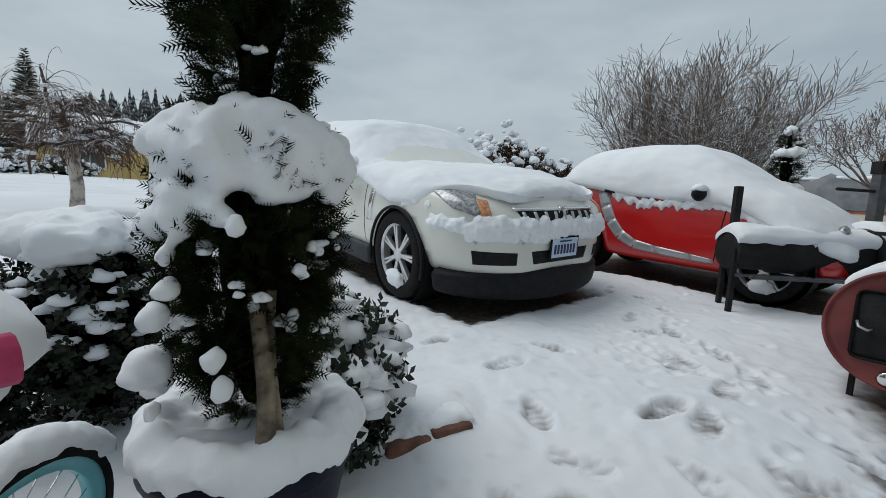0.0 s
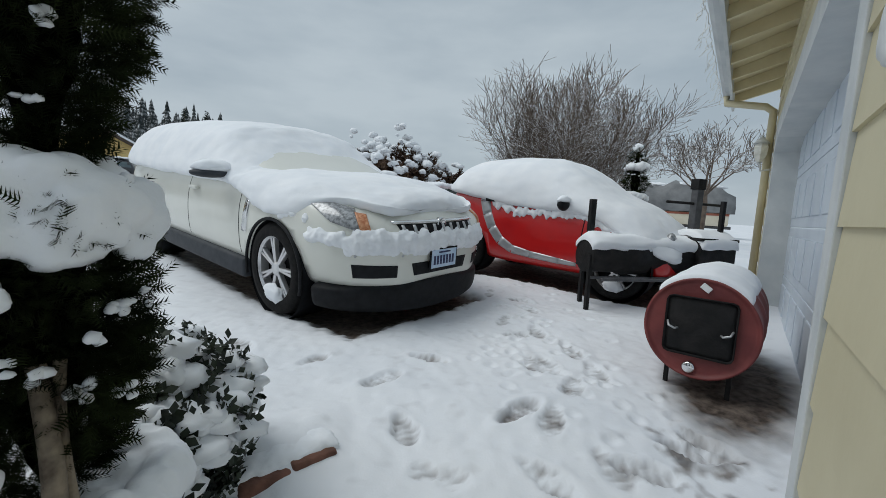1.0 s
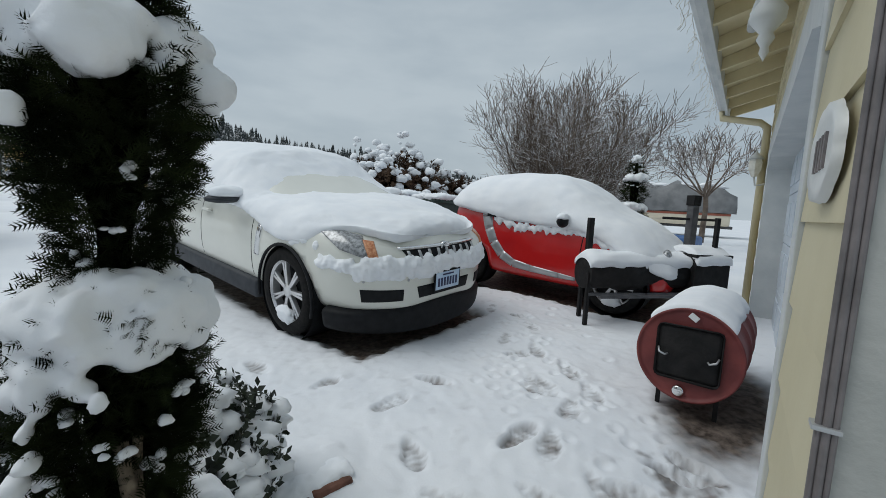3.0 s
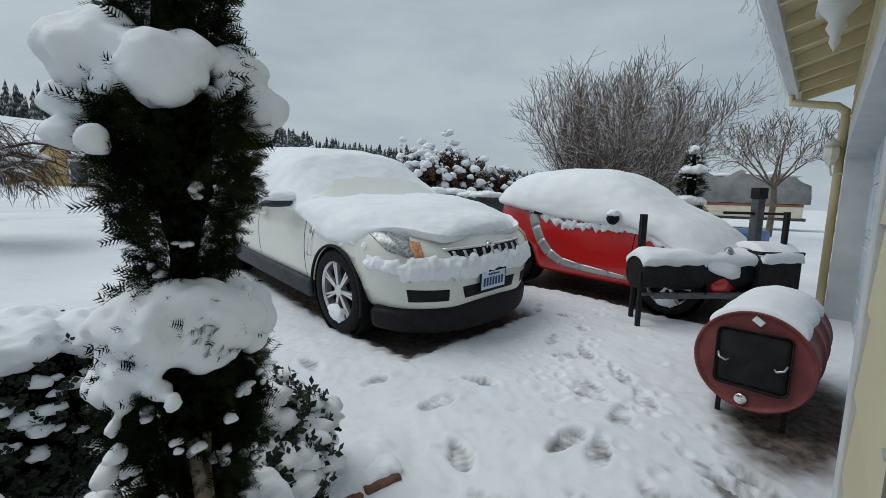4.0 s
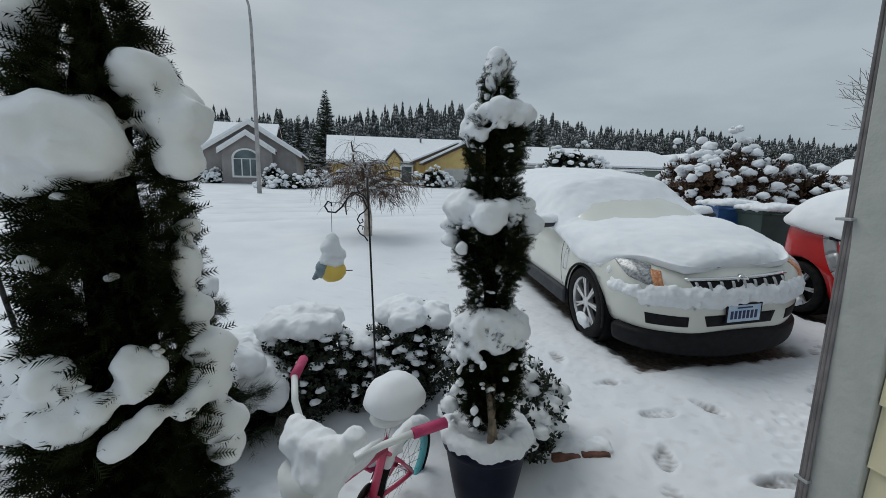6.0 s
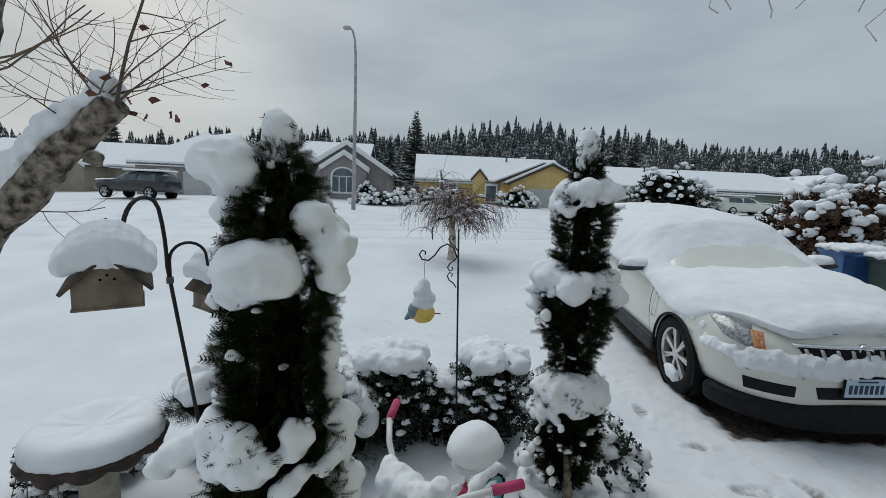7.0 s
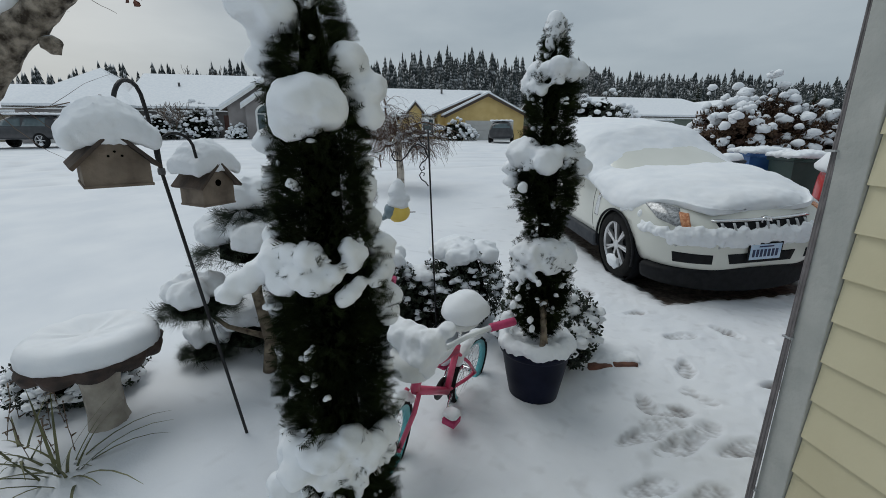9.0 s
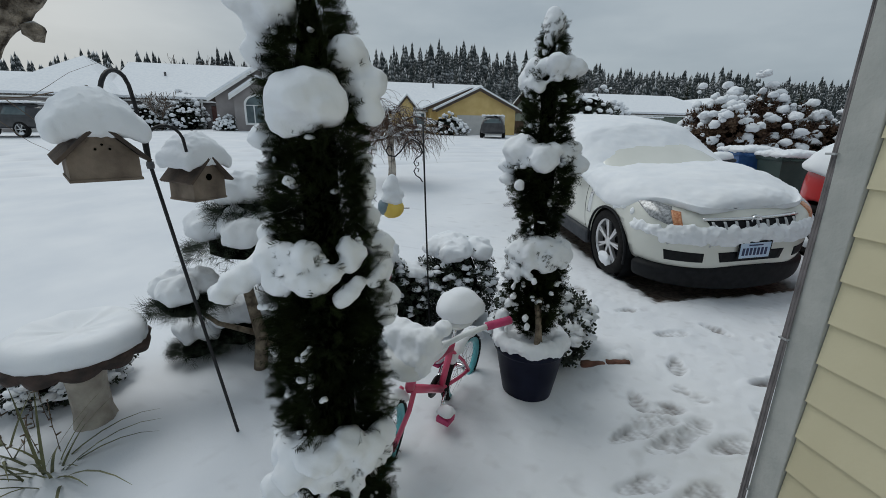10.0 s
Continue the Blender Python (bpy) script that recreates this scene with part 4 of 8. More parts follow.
    cs = [(-3.97, cap(.98, .66, 1.12, .62, 1.26, .45, 1.32)), (-3.82, cap(.98, .84, 1.3, .80, 1.52, .62, 1.62)), (-3.4, cap(.97, .95, 1.36, .88, 1.66, .70, 1.72)), (-2.4, cap(.96, .965, 1.38, .88, 1.68, .72, 1.755)),
          (-1.6, cap(.96, .965, 1.38, .88, 1.66, .72, 1.74)), (-1.22, cap(.96, .965, 1.36, .87, 1.62, .72, 1.69)), (-1.12, cap(.96, .96, 1.32, .87, 1.58, .71, 1.655)), (-1.05, cap(.96, .96, 1.30, .87, 1.52, .71, 1.585)), (-0.80, cap(.96, .955, 1.18, .88, 1.32, .72, 1.37)),
          (-0.60, cap(.93, .95, 1.08, .88, 1.17, .74, 1.19)), (-0.54, cap(.91, .95, 1.06, .90, 1.145, .76, 1.155)), (-0.46, cap(.88, .95, 1.06, .91, 1.15, .78, 1.165)),
          (-0.2, cap(.78, .955, 1.04, .91, 1.135, .78, 1.165)), (0.15, cap(.76, .955, 1.00, .90, 1.10, .74, 1.14)), (0.34, cap(.83, .90, 1.00, .82, 1.07, .68, 1.11)), (0.52, cap(.92, .72, .98, .68, 1.03, .57, 1.07)),
          (0.70, cap(.885, .60, .95, .58, 1.0, .46, 1.035)), (0.80, cap(.87, .52, .91, .48, .965, .38, .99)), (0.835, cap(.86, .45, .88, .42, .92, .32, .94))]
    loft("snow_cap", cs, M_SNOW, root, 3, "thick snow over roof, windows and hood", 0.014, 4.2)
    # snow caught on the bumper, the fender corners and in the grille
    rg = random.Random(8)
    b = bmesh.new()
    bpy.context.view_layer.update()
    for k in range(110):
        th = -1.25 + 2.5 * k / 109
        for z, rad, skip in ((0.615, 0.035, 0.25), (0.655, 0.05, 0.05), (0.70, 0.05, 0.05), (0.735, 0.038, 0.25 + 0.3 * (abs(th) < 0.5))):
            if rg.random() < skip or (abs(th) < 0.22 and z < 0.64) or (abs(th) > 0.95 and z < 0.66):
                continue
            way = Vector((math.cos(th), math.sin(th), 0))
            hit, q, nor, _ = body.ray_cast(Vector((0.15, 0, z)) + way * 3, -way)
            if hit:
                q = q - way * 0.012
                rr = rad * rg.uniform(0.75, 1.2) * (1 - 0.25 * max(abs(th) - 0.8, 0))
                ball(b, (q.x, q.y, q.z + rg.uniform(-.015, .015)), (rr, rr, rr * rg.uniform(.8, 1.15)), k, 0.25, 2)
    for sd in (-1, 1):
        for k in range(26):
            x, z = rg.uniform(0.10, 0.46), rg.uniform(0.80, 0.95)
            if z < 0.97 - 0.42 * x:
                hit, q, nor, _ = body.ray_cast((x, sd * 2, z), (0, -sd, 0))
                if hit:
                    rr = rg.uniform(0.025, 0.05)
                    ball(b, (q.x, q.y - sd * 0.01, q.z), (rr, rr * 0.8, rr), k, 0.25, 2)
    melt(part("snow_ledge", b, M_SNOW, root, "snow ledge along the bumper"), 0.011)
    return root


suv()


def small_car():
    root = thing("car", on_ground(3.31, 4.16, -50), "small red two-seat car with silver side arch, roof under snow", "car")
    def low(z):
        return z if z < 0.9 else 0.9 + (z - 0.9) * 0.66
    def sec(zb, w, zs, ws, zr, wr, zt):
        zs, zr, zt = low(zs), low(zr), low(zt)
        return [(0, zb), (w * 0.85, zb), (w * 0.97, zb + 0.08), (w, min(0.50, zs - 0.2)), (w, min(0.72, zs - 0.10)), (w * 0.97, min(0.86, zs - 0.03)), (ws, zs), (wr, zr), (wr * 0.6, zt), (0, zt + 0.01)]
    st = [(-2.24, sec(0.40, .52, 0.94, .50, 1.0, .42, 1.05)), (-2.18, sec(0.32, .66, 1.0, .62, 1.12, .5, 1.2)), (-1.95, sec(0.24, .75, 1.02, .70, 1.36, .56, 1.43)), (-1.5, sec(0.16, .77, 1.0, .72, 1.45, .57, 1.52)),
          (-0.9, sec(0.16, .77, .98, .72, 1.44, .57, 1.51)), (-0.45, sec(0.16, .77, .94, .72, 1.18, .57, 1.24)), (-0.05, sec(0.16, .77, .88, .71, .93, .58, .96)), (0.25, sec(0.18, .75, .76, .66, .78, .52, .80)),
          (0.42, sec(0.22, .66, .62, .56, .64, .42, .66)), (0.50, sec(0.28, .48, .52, .40, .54, .3, .55))]
    body = loft("body", st, M_RED_PAINT, root, 2, "glossy red body panels")
    carve(body, arch_cutters((0.0, -1.87), 0.34, 0.78))
    bpy.context.view_layer.update()
    for x in (0.0, -1.87):
        for s in (-1, 1):
            wheel(root, x, s * 0.66, 0.295, 0.19, s, 6)
            b = bmesh.new()
            lathe(b, [(0.05, s * 0.46), (0.338, s * 0.48), (0.338, s * 0.75)], 36, "Y", (x, 0, 0.30), cap=False)
            part("wheel_arch", b, M_BLACK_PLASTIC, root, "black arch liner")
    for s in (-1, 1):
        side = (0, -s, 0)
        arch = [(-1.62, 0.98, 0.065), (-1.60, 0.90, 0.065), (-1.54, 0.74, 0.062), (-1.46, 0.58, 0.06), (-1.34, 0.44, 0.058), (-1.18, 0.355, 0.05), (-0.95, 0.325, 0.04), (-0.6, 0.30, 0.032), (-0.40, 0.29, 0.02)]
        for (x0, z0, w0), (x1, z1, w1) in zip(arch, arch[1:]):
            t = Vector((x1 - x0, 0, z1 - z0)).normalized()
            nn = Vector((-t.z, 0, t.x))
            p = [Vector((x0, s, z0)) - nn * w0, Vector((x1, s, z1)) - nn * w1, Vector((x1, s, z1)) + nn * w1, Vector((x0, s, z0)) + nn * w0]
            patch("safety_arch", body, p, side, M_SILVER, root, 0.006, (4, 3), 0.01, "silver side arch")
        patch("door_gap", body, [(-0.40, s, 0.30), (-0.39, s, 0.30), (-0.32, s, 0.95), (-0.33, s, 0.95)], side, M_BLACK_PLASTIC, root, 0.002, (1, 8), 0.004, "dark door gap")
        patch("side_repeater", body, [(-0.27, s, 0.62), (-0.20, s, 0.62), (-0.20, s, 0.645), (-0.27, s, 0.645)], side, M_BLACK_PLASTIC, root, 0.006, (2, 2), 0.01, "dark side repeater")
        part("door_handle", boxed(-1.56, -1.43, min(s * .74, s * .80), max(s * .74, s * .80), 0.885, 0.93, 0.012), M_BLACK_PLASTIC, root, "black door handle")
        mir = part("mirror", ball(bmesh.new(), (-0.56, s * 0.83, 0.91), (0.06, 0.10, 0.065), 2, 0.04), M_BLACK_PLASTIC, root, "black door mirror")
        part("mirror_snow", ball(bmesh.new(), (-0.56, s * 0.83, 0.955), (0.07, 0.105, 0.05), 3, 0.14, flat=.4), M_SNOW, mir, "snow on the mirror")
        b = bmesh.new()
        hit, q, nor, _ = body.ray_cast((0.9, s * 0.5, 0.62), Vector((-1, 0, 0)))
        if hit:
            ball(b, q, (0.05, 0.07, 0.09), 1, 0.02)
            part("headlight", b, M_LAMP_GLASS, root, "clear headlamp")
    def cap(zb, wb, zs, ws, zr, wr, zt):
        zs, zr, zt = low(zs), low(zr), low(zt)
        return [(0, zb), (wb * 0.9, zb), (wb, zb + 0.015), (wb + 0.015, zb + 0.07), (ws, zs), (wr, zr), (wr * 0.55, zt), (0, zt + 0.015)]
    cs = [(-2.36, cap(.98, .45, 1.06, .44, 1.12, .36, 1.16)), (-2.24, cap(.96, .66, 1.15, .64, 1.32, .5, 1.42)), (-1.95, cap(.95, .775, 1.26, .74, 1.54, .60, 1.64)), (-1.5, cap(.88, .80, 1.28, .76, 1.61, .60, 1.72)),
          (-1.0, cap(.82, .80, 1.26, .76, 1.62, .60, 1.72)), (-0.65, cap(.83, .80, 1.18, .76, 1.50, .60, 1.60)), (-0.40, cap(.82, .80, 1.05, .76, 1.27, .60, 1.34)), (-0.20, cap(.76, .80, .95, .76, 1.08, .60, 1.13)), (0.05, cap(.62, .80, .84, .77, .93, .62, .97)),
          (0.28, cap(.50, .785, .70, .74, .78, .58, .83)), (0.44, cap(.42, .70, .58, .64, .66, .48, .69)), (0.56, cap(.40, .50, .48, .46, .54, .34, .56))]
    loft("snow_cap", cs, M_SNOW, root, 3, "thick smooth snow over roof, windows and hood", 0.014, 3.0)
    rg = random.Random(5)
    for s in (-1, 1):
        b = bmesh.new()
        for k in range(80):
            x = -1.45 + 1.75 * k / 79
            z = float(np.interp(x, [-1.45, -1.14, -0.8, -0.5, -0.3, 0.3], [0.88, 0.80, 0.815, 0.835, 0.80, 0.52]))
            ball(b, (x, s * 0.768, z + rg.uniform(-.03, .02)), (0.026, 0.020, rg.uniform(.025, .06)), k, 0.4, 2)
        melt(part("snow_fringe", b, M_SNOW, root, "ragged snow edge on the door"), 0.009)


small_car()


def arc_snow(name, parent, x0, x1, R, thick, half, label, seed, zc=0.0):
    """A smooth snow skin lying along the top of a horizontal cylinder."""
    b = bmesh.new()
    na, nx = 26, 44
    top, bot = [], []
    for i in range(nx + 1):
        x = x0 + (x1 - x0) * i / nx
        rt, rb = [], []
        for k in range(na + 1):
            t = -1 + 2 * k / na
            edge = 1 + 0.12 * noise.noise((x * 7, t * 2, seed))
            a = radians(half) * t * edge
            e = min(1.0, (1 - abs(t)) * 5) * min(1.0, min(i, nx - i) / 3 + 0.25)
            h = R + thick * (e ** 0.5) * (0.55 + 0.45 * math.cos(a)) * (1 + 0.25 * noise.noise((x * 4, t * 3, seed + 5)))
            rt.append(b.verts.new((x, h * math.sin(a), zc + h * math.cos(a))))
            rb.append(b.verts.new((x, (R - 0.004) * math.sin(a), zc + (R - 0.004) * math.cos(a))))
        top.append(rt)
        bot.append(rb)
    for i in range(nx):
        for k in range(na):
            b.faces.new((top[i][k], top[i + 1][k], top[i + 1][k + 1], top[i][k + 1]))
    for i in range(nx):
        for k in (0, na):
            b.faces.new((top[i][k], top[i + 1][k], bot[i + 1][k], bot[i][k]))
    for i in (0, nx):
        for k in range(na):
            b.faces.new((top[i][k], top[i][k + 1], bot[i][k + 1], bot[i][k]))
    bmesh.ops.recalc_face_normals(b, faces=b.faces[:])
    return part(name, b, M_SNOW, parent, label)


# ---- barrel smoker and offset smoker in front of the garage ----
def barrel():
    m = GAR @ pose(2.03, 0.315, 0.135) @ pose(0, 0, 0.365, 0, 0, -3.5)
    root = thing("barrel_smoker", m, "dull red steel drum smoker lying on short legs, snow on top", "barrel")
    R, L = 0.266, 0.88
    prof = [(R - 0.03, 0.012), (R - 0.012, 0.010), (R - 0.008, 0.0), (R + 0.004, 0.0), (R + 0.006, 0.012), (R, 0.02)]
    for c in (0.30, 0.58):
        prof += [(R, c - 0.03), (R + 0.012, c - 0.012), (R + 0.012, c + 0.012), (R, c + 0.03)]
    prof += [(R, L - 0.02), (R + 0.006, L - 0.01), (R + 0.004, L), (R - 0.01, L), (R - 0.014, L - 0.015)]
    b = bmesh.new()
    lathe(b, prof, 64, "X")
    bmesh.ops.recalc_face_normals(b, faces=b.faces[:])
    part("drum", b, M_BARREL, root, "dull red drum with ribs")
    door = part("hatch", boxed(-0.004, 0.016, -0.165, 0.165, -0.15, 0.165, 0.03), M_SOOT, root, "black square hatch")
    for s in (-1, 1):
        b = bmesh.new()
        tube(b, [(-0.005, s * 0.15, 0.02), (-0.03, s * 0.14, 0.0), (-0.03, s * 0.11, -0.012), (-0.005, s * 0.10, -0.01)], 0.006, 6)
        part("latch", b, M_SILVER, door, "steel latch")
    b = bmesh.new()
    lathe(b, [(0.03, 0.0), (0.034, -0.006), (0.024, -0.012), (0.0, -0.012)], 24, "X", (0.004, 0.03, -0.215))
    bmesh.ops.recalc_face_normals(b, faces=b.faces[:])
    part("bung", b, M_CHROME, root, "round steel bung")
    part("tag", boxed(-0.002, 0.012, -0.025, 0.025, -0.016, 0.016, 0.003, Matrix.Translation((0, -0.01, 0.222)) @ Matrix.Rotation(radians(35), 4, "X")), M_WHITE_PLASTIC, root, "small white sticker", smooth=False)
    for x in (0.12, 0.74):
        for s in (-1, 1):
            part("leg", boxed(x - 0.012, x + 0.012, s * 0.15 - 0.012, s * 0.15 + 0.012, -0.385, -0.20, 0.004), M_SOOT, root, "black steel leg", smooth=False)
    arc_snow("snow_cap", root, 0.005, L - 0.01, R, 0.04, 52, "snow along the top of the drum", 3)

barrel()


def offset_smoker():
    a, e = Vector((2.30, 3.50, 0)), Vector((3.78, 3.62, 0))
    h = math.degrees(math.atan2(e.y - a.y, e.x - a.x))
    root = thing("offset_smoker", on_ground(a.x, a.y, h, level=True), "black pipe smoker on angle-iron legs, snow along the top", "smoker")
    zc, R, L = 0.47, 0.15, 1.15
    b = bmesh.new()
    lathe(b, [(R * 0.96, 0.0), (R, 0.005), (R, 0.36), (R + 0.02, 0.365), (R + 0.02, 0.62), (R, 0.625), (R, L)], 40, "X", (0.0, 0, zc))
    bmesh.ops.recalc_face_normals(b, faces=b.faces[:])
    part("pipe", b, M_SOOT, root, "black welded steel pipe")
    part("firebox", boxed(L - 0.02, L + 0.42, -0.20, 0.22, 0.22, 0.66, 0.015), M_SOOT, root, "black steel firebox", smooth=False)
    part("firebox_lid", boxed(L - 0.03, L + 0.43, -0.21, 0.23, 0.66, 0.69, 0.006), M_SOOT, root, "flat black lid", smooth=False)
    for x, y in ((0.0, -0.10), (0.10, 0.16), (L + 0.05, -0.18), (L + 0.38, 0.2)):
        part("leg", boxed(x - 0.018, x + 0.018, y - 0.018, y + 0.018, -0.02, zc + 0.02, 0.003), M_SOOT, root, "angle-iron leg", smooth=False)
    part("shelf_rail", boxed(0.0, 1.30, -0.30, -0.27, 0.28, 0.305, 0.003), M_GREY_STEEL, root, "grey steel shelf rail", smooth=False)
    part("shelf_rail", boxed(0.0, 1.30, -0.13, -0.10, 0.27, 0.295, 0.003), M_GREY_STEEL, root, "grey steel shelf rail", smooth=False)
    part("upright", boxed(0.10, 0.155, 0.10, 0.15, 0.50, 1.00, 0.004), M_SOOT, root, "black angle-iron upright", smooth=False)
    part("upright", boxed(L + 0.30, L + 0.34, -0.10, -0.06, 0.60, 1.06, 0.004), M_SOOT, root, "black angle-iron upright", smooth=False)
    arc_snow("snow_cap", root, -0.01, L + 0.10, R, 0.075, 62, "snow along the pipe", 8, zc)
    arc_snow("snow_cap", root, L - 0.02, L + 0.42, 0.25, 0.06, 60, "snow on the firebox", 9, 0.46)
    # steel post with cross bar behind it
    p = GAR @ Vector((4.70, 0.62, 0))
    rack = thing("steel_stand", on_ground(p.x, p.y, 10, level=True), "grey steel post with a cross bar and flared foot", "stand")
    part("post", boxed(-0.045, 0.045, -0.04, 0.04, 0.0, 1.15, 0.006), M_GREY_STEEL, rack, "drilled grey post", smooth=False)
    part("top_box", boxed(-0.055, 0.055, -0.05, 0.05, 1.15, 1.26, 0.006), M_SOOT, rack, "black cap", smooth=False)
    b = bmesh.new()
    tube(b, [(-0.42, 0, 1.0), (0.42, 0, 1.0)], 0.014, 8)
    part("cross_bar", b, M_SOOT, rack)
    for s in (-1, 1):
        b = bmesh.new()
        tube(b, [(0, 0, 0.6), (s * 0.2, s * 0.05, 0.0)], 0.02, 6)
        part("brace", b, M_GREY_STEEL, rack)


offset_smoker()


# ---- plants ----
def scatter(name, tv, tf, pos, way, size, material, parent=None, label="", roll_rng=None):
    """One mesh of many copies of a small template whose stem runs along +y."""
    rg = np.random.RandomState(7 if roll_rng is None else roll_rng)
    pos, way, size = np.asarray(pos, float), np.asarray(way, float), np.asarray(size, float)
    n = len(pos)
    y = way / np.linalg.norm(way, axis=1)[:, None]
    a = rg.normal(size=(n, 3))
    x = np.cross(y, a)
    x /= np.linalg.norm(x, axis=1)[:, None]
    z = np.cross(x, y)
    tv = np.asarray(tv, float)
    v = pos[:, None, :] + size[:, None, None] * (tv[None, :, 0, None] * x[:, None, :] + tv[None, :, 1, None] * y[:, None, :] + tv[None, :, 2, None] * z[:, None, :])
    v = v.reshape(-1, 3)
    tf = np.asarray(tf)
    k = tf.shape[1]
    f = (tf[None] + (np.arange(n) * len(tv))[:, None, None]).reshape(-1, k)
    me = bpy.data.meshes.new(name)
    me.vertices.add(len(v))
    me.vertices.foreach_set("co", v.ravel())
    me.loops.add(f.size)
    me.loops.foreach_set("vertex_index", f.ravel())
    me.polygons.add(len(f))
    me.polygons.foreach_set("loop_start", np.arange(0, f.size, k))
    me.update(calc_edges=True)
    return link_mesh(name, me, material, parent, label, False)


def spray_template():
    v, f = [], []
    def tri(a, b, c):
        i = len(v)
        v.extend((a, b, c))
        f.append((i, i + 1, i + 2))
    tri((-0.03, 0, 0), (0.03, 0, 0), (0, 1, -0.06))
    for k in range(6):
        y = 0.10 + 0.145 * k
        ln = 0.46 * (1 - 0.55 * y)
        for s in (-1, 1):
            e = (s * ln * 0.72, y + ln * 0.70, -0.04 - 0.10 * y)
            tri((0, y - 0.035, 0), (0, y + 0.05, 0), e)
            m = (s * ln * 0.34, y + ln * 0.33, 0.01)
            tri((m[0], m[1] - 0.03, m[2]), (m[0], m[1] + 0.035, m[2]), (m[0] + s * 0.05, m[1] + ln * 0.42, 0.05))
    return v, f


def leaf_template(nleaf=6, long=0.5, wide=0.17):
    v, f = [], []
    for k in range(nleaf):
        a, y = k * 2.4, 0.15 + 0.75 * k / nleaf
        d = Vector((math.cos(a), 0.75, math.sin(a))).normalized()
        s = d.cross(Vector((0, 1, 0.3))).normalized()
        p = Vector((0, y, 0))
        i = len(v)
        v.extend([tuple(p), tuple(p + d * long * .5 + s * wide), tuple(p + d * long), tuple(p + d * long * .5 - s * wide)])
        f.append((i, i + 1, i + 2, i + 3))
    return v, f


def needle_template(n=16):
    v, f = [], []
    for k in range(n):
        a = k * 2.4
        y = 0.05 + 0.5 * k / n
        d = Vector((math.cos(a) * 0.75, 0.8, math.sin(a) * 0.75)).normalized()
        s = d.orthogonal().normalized() * 0.014
        p = Vector((0, y, 0))
        i = len(v)
        v.extend([tuple(p - s), tuple(p + s), tuple(p + d * 0.75)])
        f.append((i, i + 1, i + 2))
    return v, f


def profile_r(prof, z):
    zs, rs = [p[0] for p in prof], [p[1] for p in prof]
    return np.interp(z, zs, rs)


def cypress(name, x, y, prof, base, blobs, count, label, seed, spray=0.075, drips=90, voxel=0.010, bare_sky=1.0):
    """A column of flat sprays round a core blackened as shade, with snow resting on the tiers."""
    rg = np.random.RandomState(seed)
    root = thing(name, pose(x, y, ground_z(x, y)), label, "tree", "clipped cypresses in the front bed")
    z0, z1 = prof[0][0], prof[-1][0]
    # solid core coloured black in place of the shade between sprays
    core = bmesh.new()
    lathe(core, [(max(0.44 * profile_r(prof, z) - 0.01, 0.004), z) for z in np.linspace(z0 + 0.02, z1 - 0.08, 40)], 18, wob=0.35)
    part("core", core, M_INNER_SHADE, root, "black core painted as the shade between the branches")
    for k, (dx, dy) in enumerate(((0.075, -0.125), (0.095, -0.095))):
        b = bmesh.new()
        tube(b, [(dx * (1 - 0.8 * max(t - 0.25, 0)) + 0.014 * math.sin(9 * t + 2 * k), dy * (1 - 0.8 * max(t - 0.25, 0)), t * 0.9 + base) for t in np.linspace(0, 0.42, 9)], [(0.020 - 0.006 * k) * (1 - 0.3 * t) for t in np.linspace(0, 1, 9)], 10)
        part("trunk", b, M_BARK, root, "tan bark trunk")
    zs = rg.uniform(z0, z1, count * 3)
    rr = profile_r(prof, zs)
    keep = rg.uniform(0, max(p[1] for p in prof), len(zs)) < rr
    zs, rr = zs[keep][:count], rr[keep][:count]
    a = rg.uniform(0, 2 * np.pi, len(zs))
    clump = np.array([noise.noise((math.cos(q) * 2.2, math.sin(q) * 2.2, z * 7 + seed)) for q, z in zip(a, zs)])
    rad = rr * (0.38 + 0.54 * rg.uniform(0, 1, len(zs)) ** 0.7 + 0.26 * clump)
    pos = np.stack([rad * np.cos(a), rad * np.sin(a), zs], 1)
    way = np.stack([np.cos(a), np.sin(a), 0.25 + 0.55 * rg.uniform(-1, 1, len(zs))], 1) + rg.normal(size=(len(zs), 3)) * 0.35
    tv, tf = spray_template()
    long = rg.uniform(0, 1, len(zs)) > 0.93                # stray sprigs break the outline
    pos[long, :2] *= 1.05
    size = spray * rg.uniform(0.6, 1.35, len(zs)) * np.where(long, 1.2, 1.0)
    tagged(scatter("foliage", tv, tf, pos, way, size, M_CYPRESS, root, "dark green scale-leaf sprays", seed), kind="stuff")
    b = bmesh.new()
    for i, (ang, z, rd, r, fl) in enumerate(blobs):
        c, s = math.cos(radians(ang)), math.sin(radians(ang))
        rv = r if hasattr(r, "__len__") else (r, r, r * 0.9)
        ball(b, (rd * c, rd * s, z), rv, i + seed, 0.16, 3, fl)
    melt(part("snow_load", b, M_SNOW, root, "heavy rounded snow on the tiers"), voxel)
    b = bmesh.new()
    for i in range(drips):
        z = rg.uniform(z0 + 0.03, z1 - 0.05)
        q = rg.uniform(0, 2 * np.pi)
        r = profile_r(prof, z) * rg.uniform(0.85, 1.04)
        k = rg.uniform(0.005, 0.014)
        for j in range(3):
            ball(b, (r * math.cos(q) + rg.normal(0, k * .8), r * math.sin(q) + rg.normal(0, k * .8), z + rg.normal(0, k * .7)), (k * rg.uniform(.7, 1.4), k * rg.uniform(.7, 1.4), k * rg.uniform(.6, 1.2)), i + j, 0.22, 2, 0.3)
    tagged(part("snow_dusting", b, M_SNOW, root, "small snow lumps among the sprays"), kind="stuff")
    return root


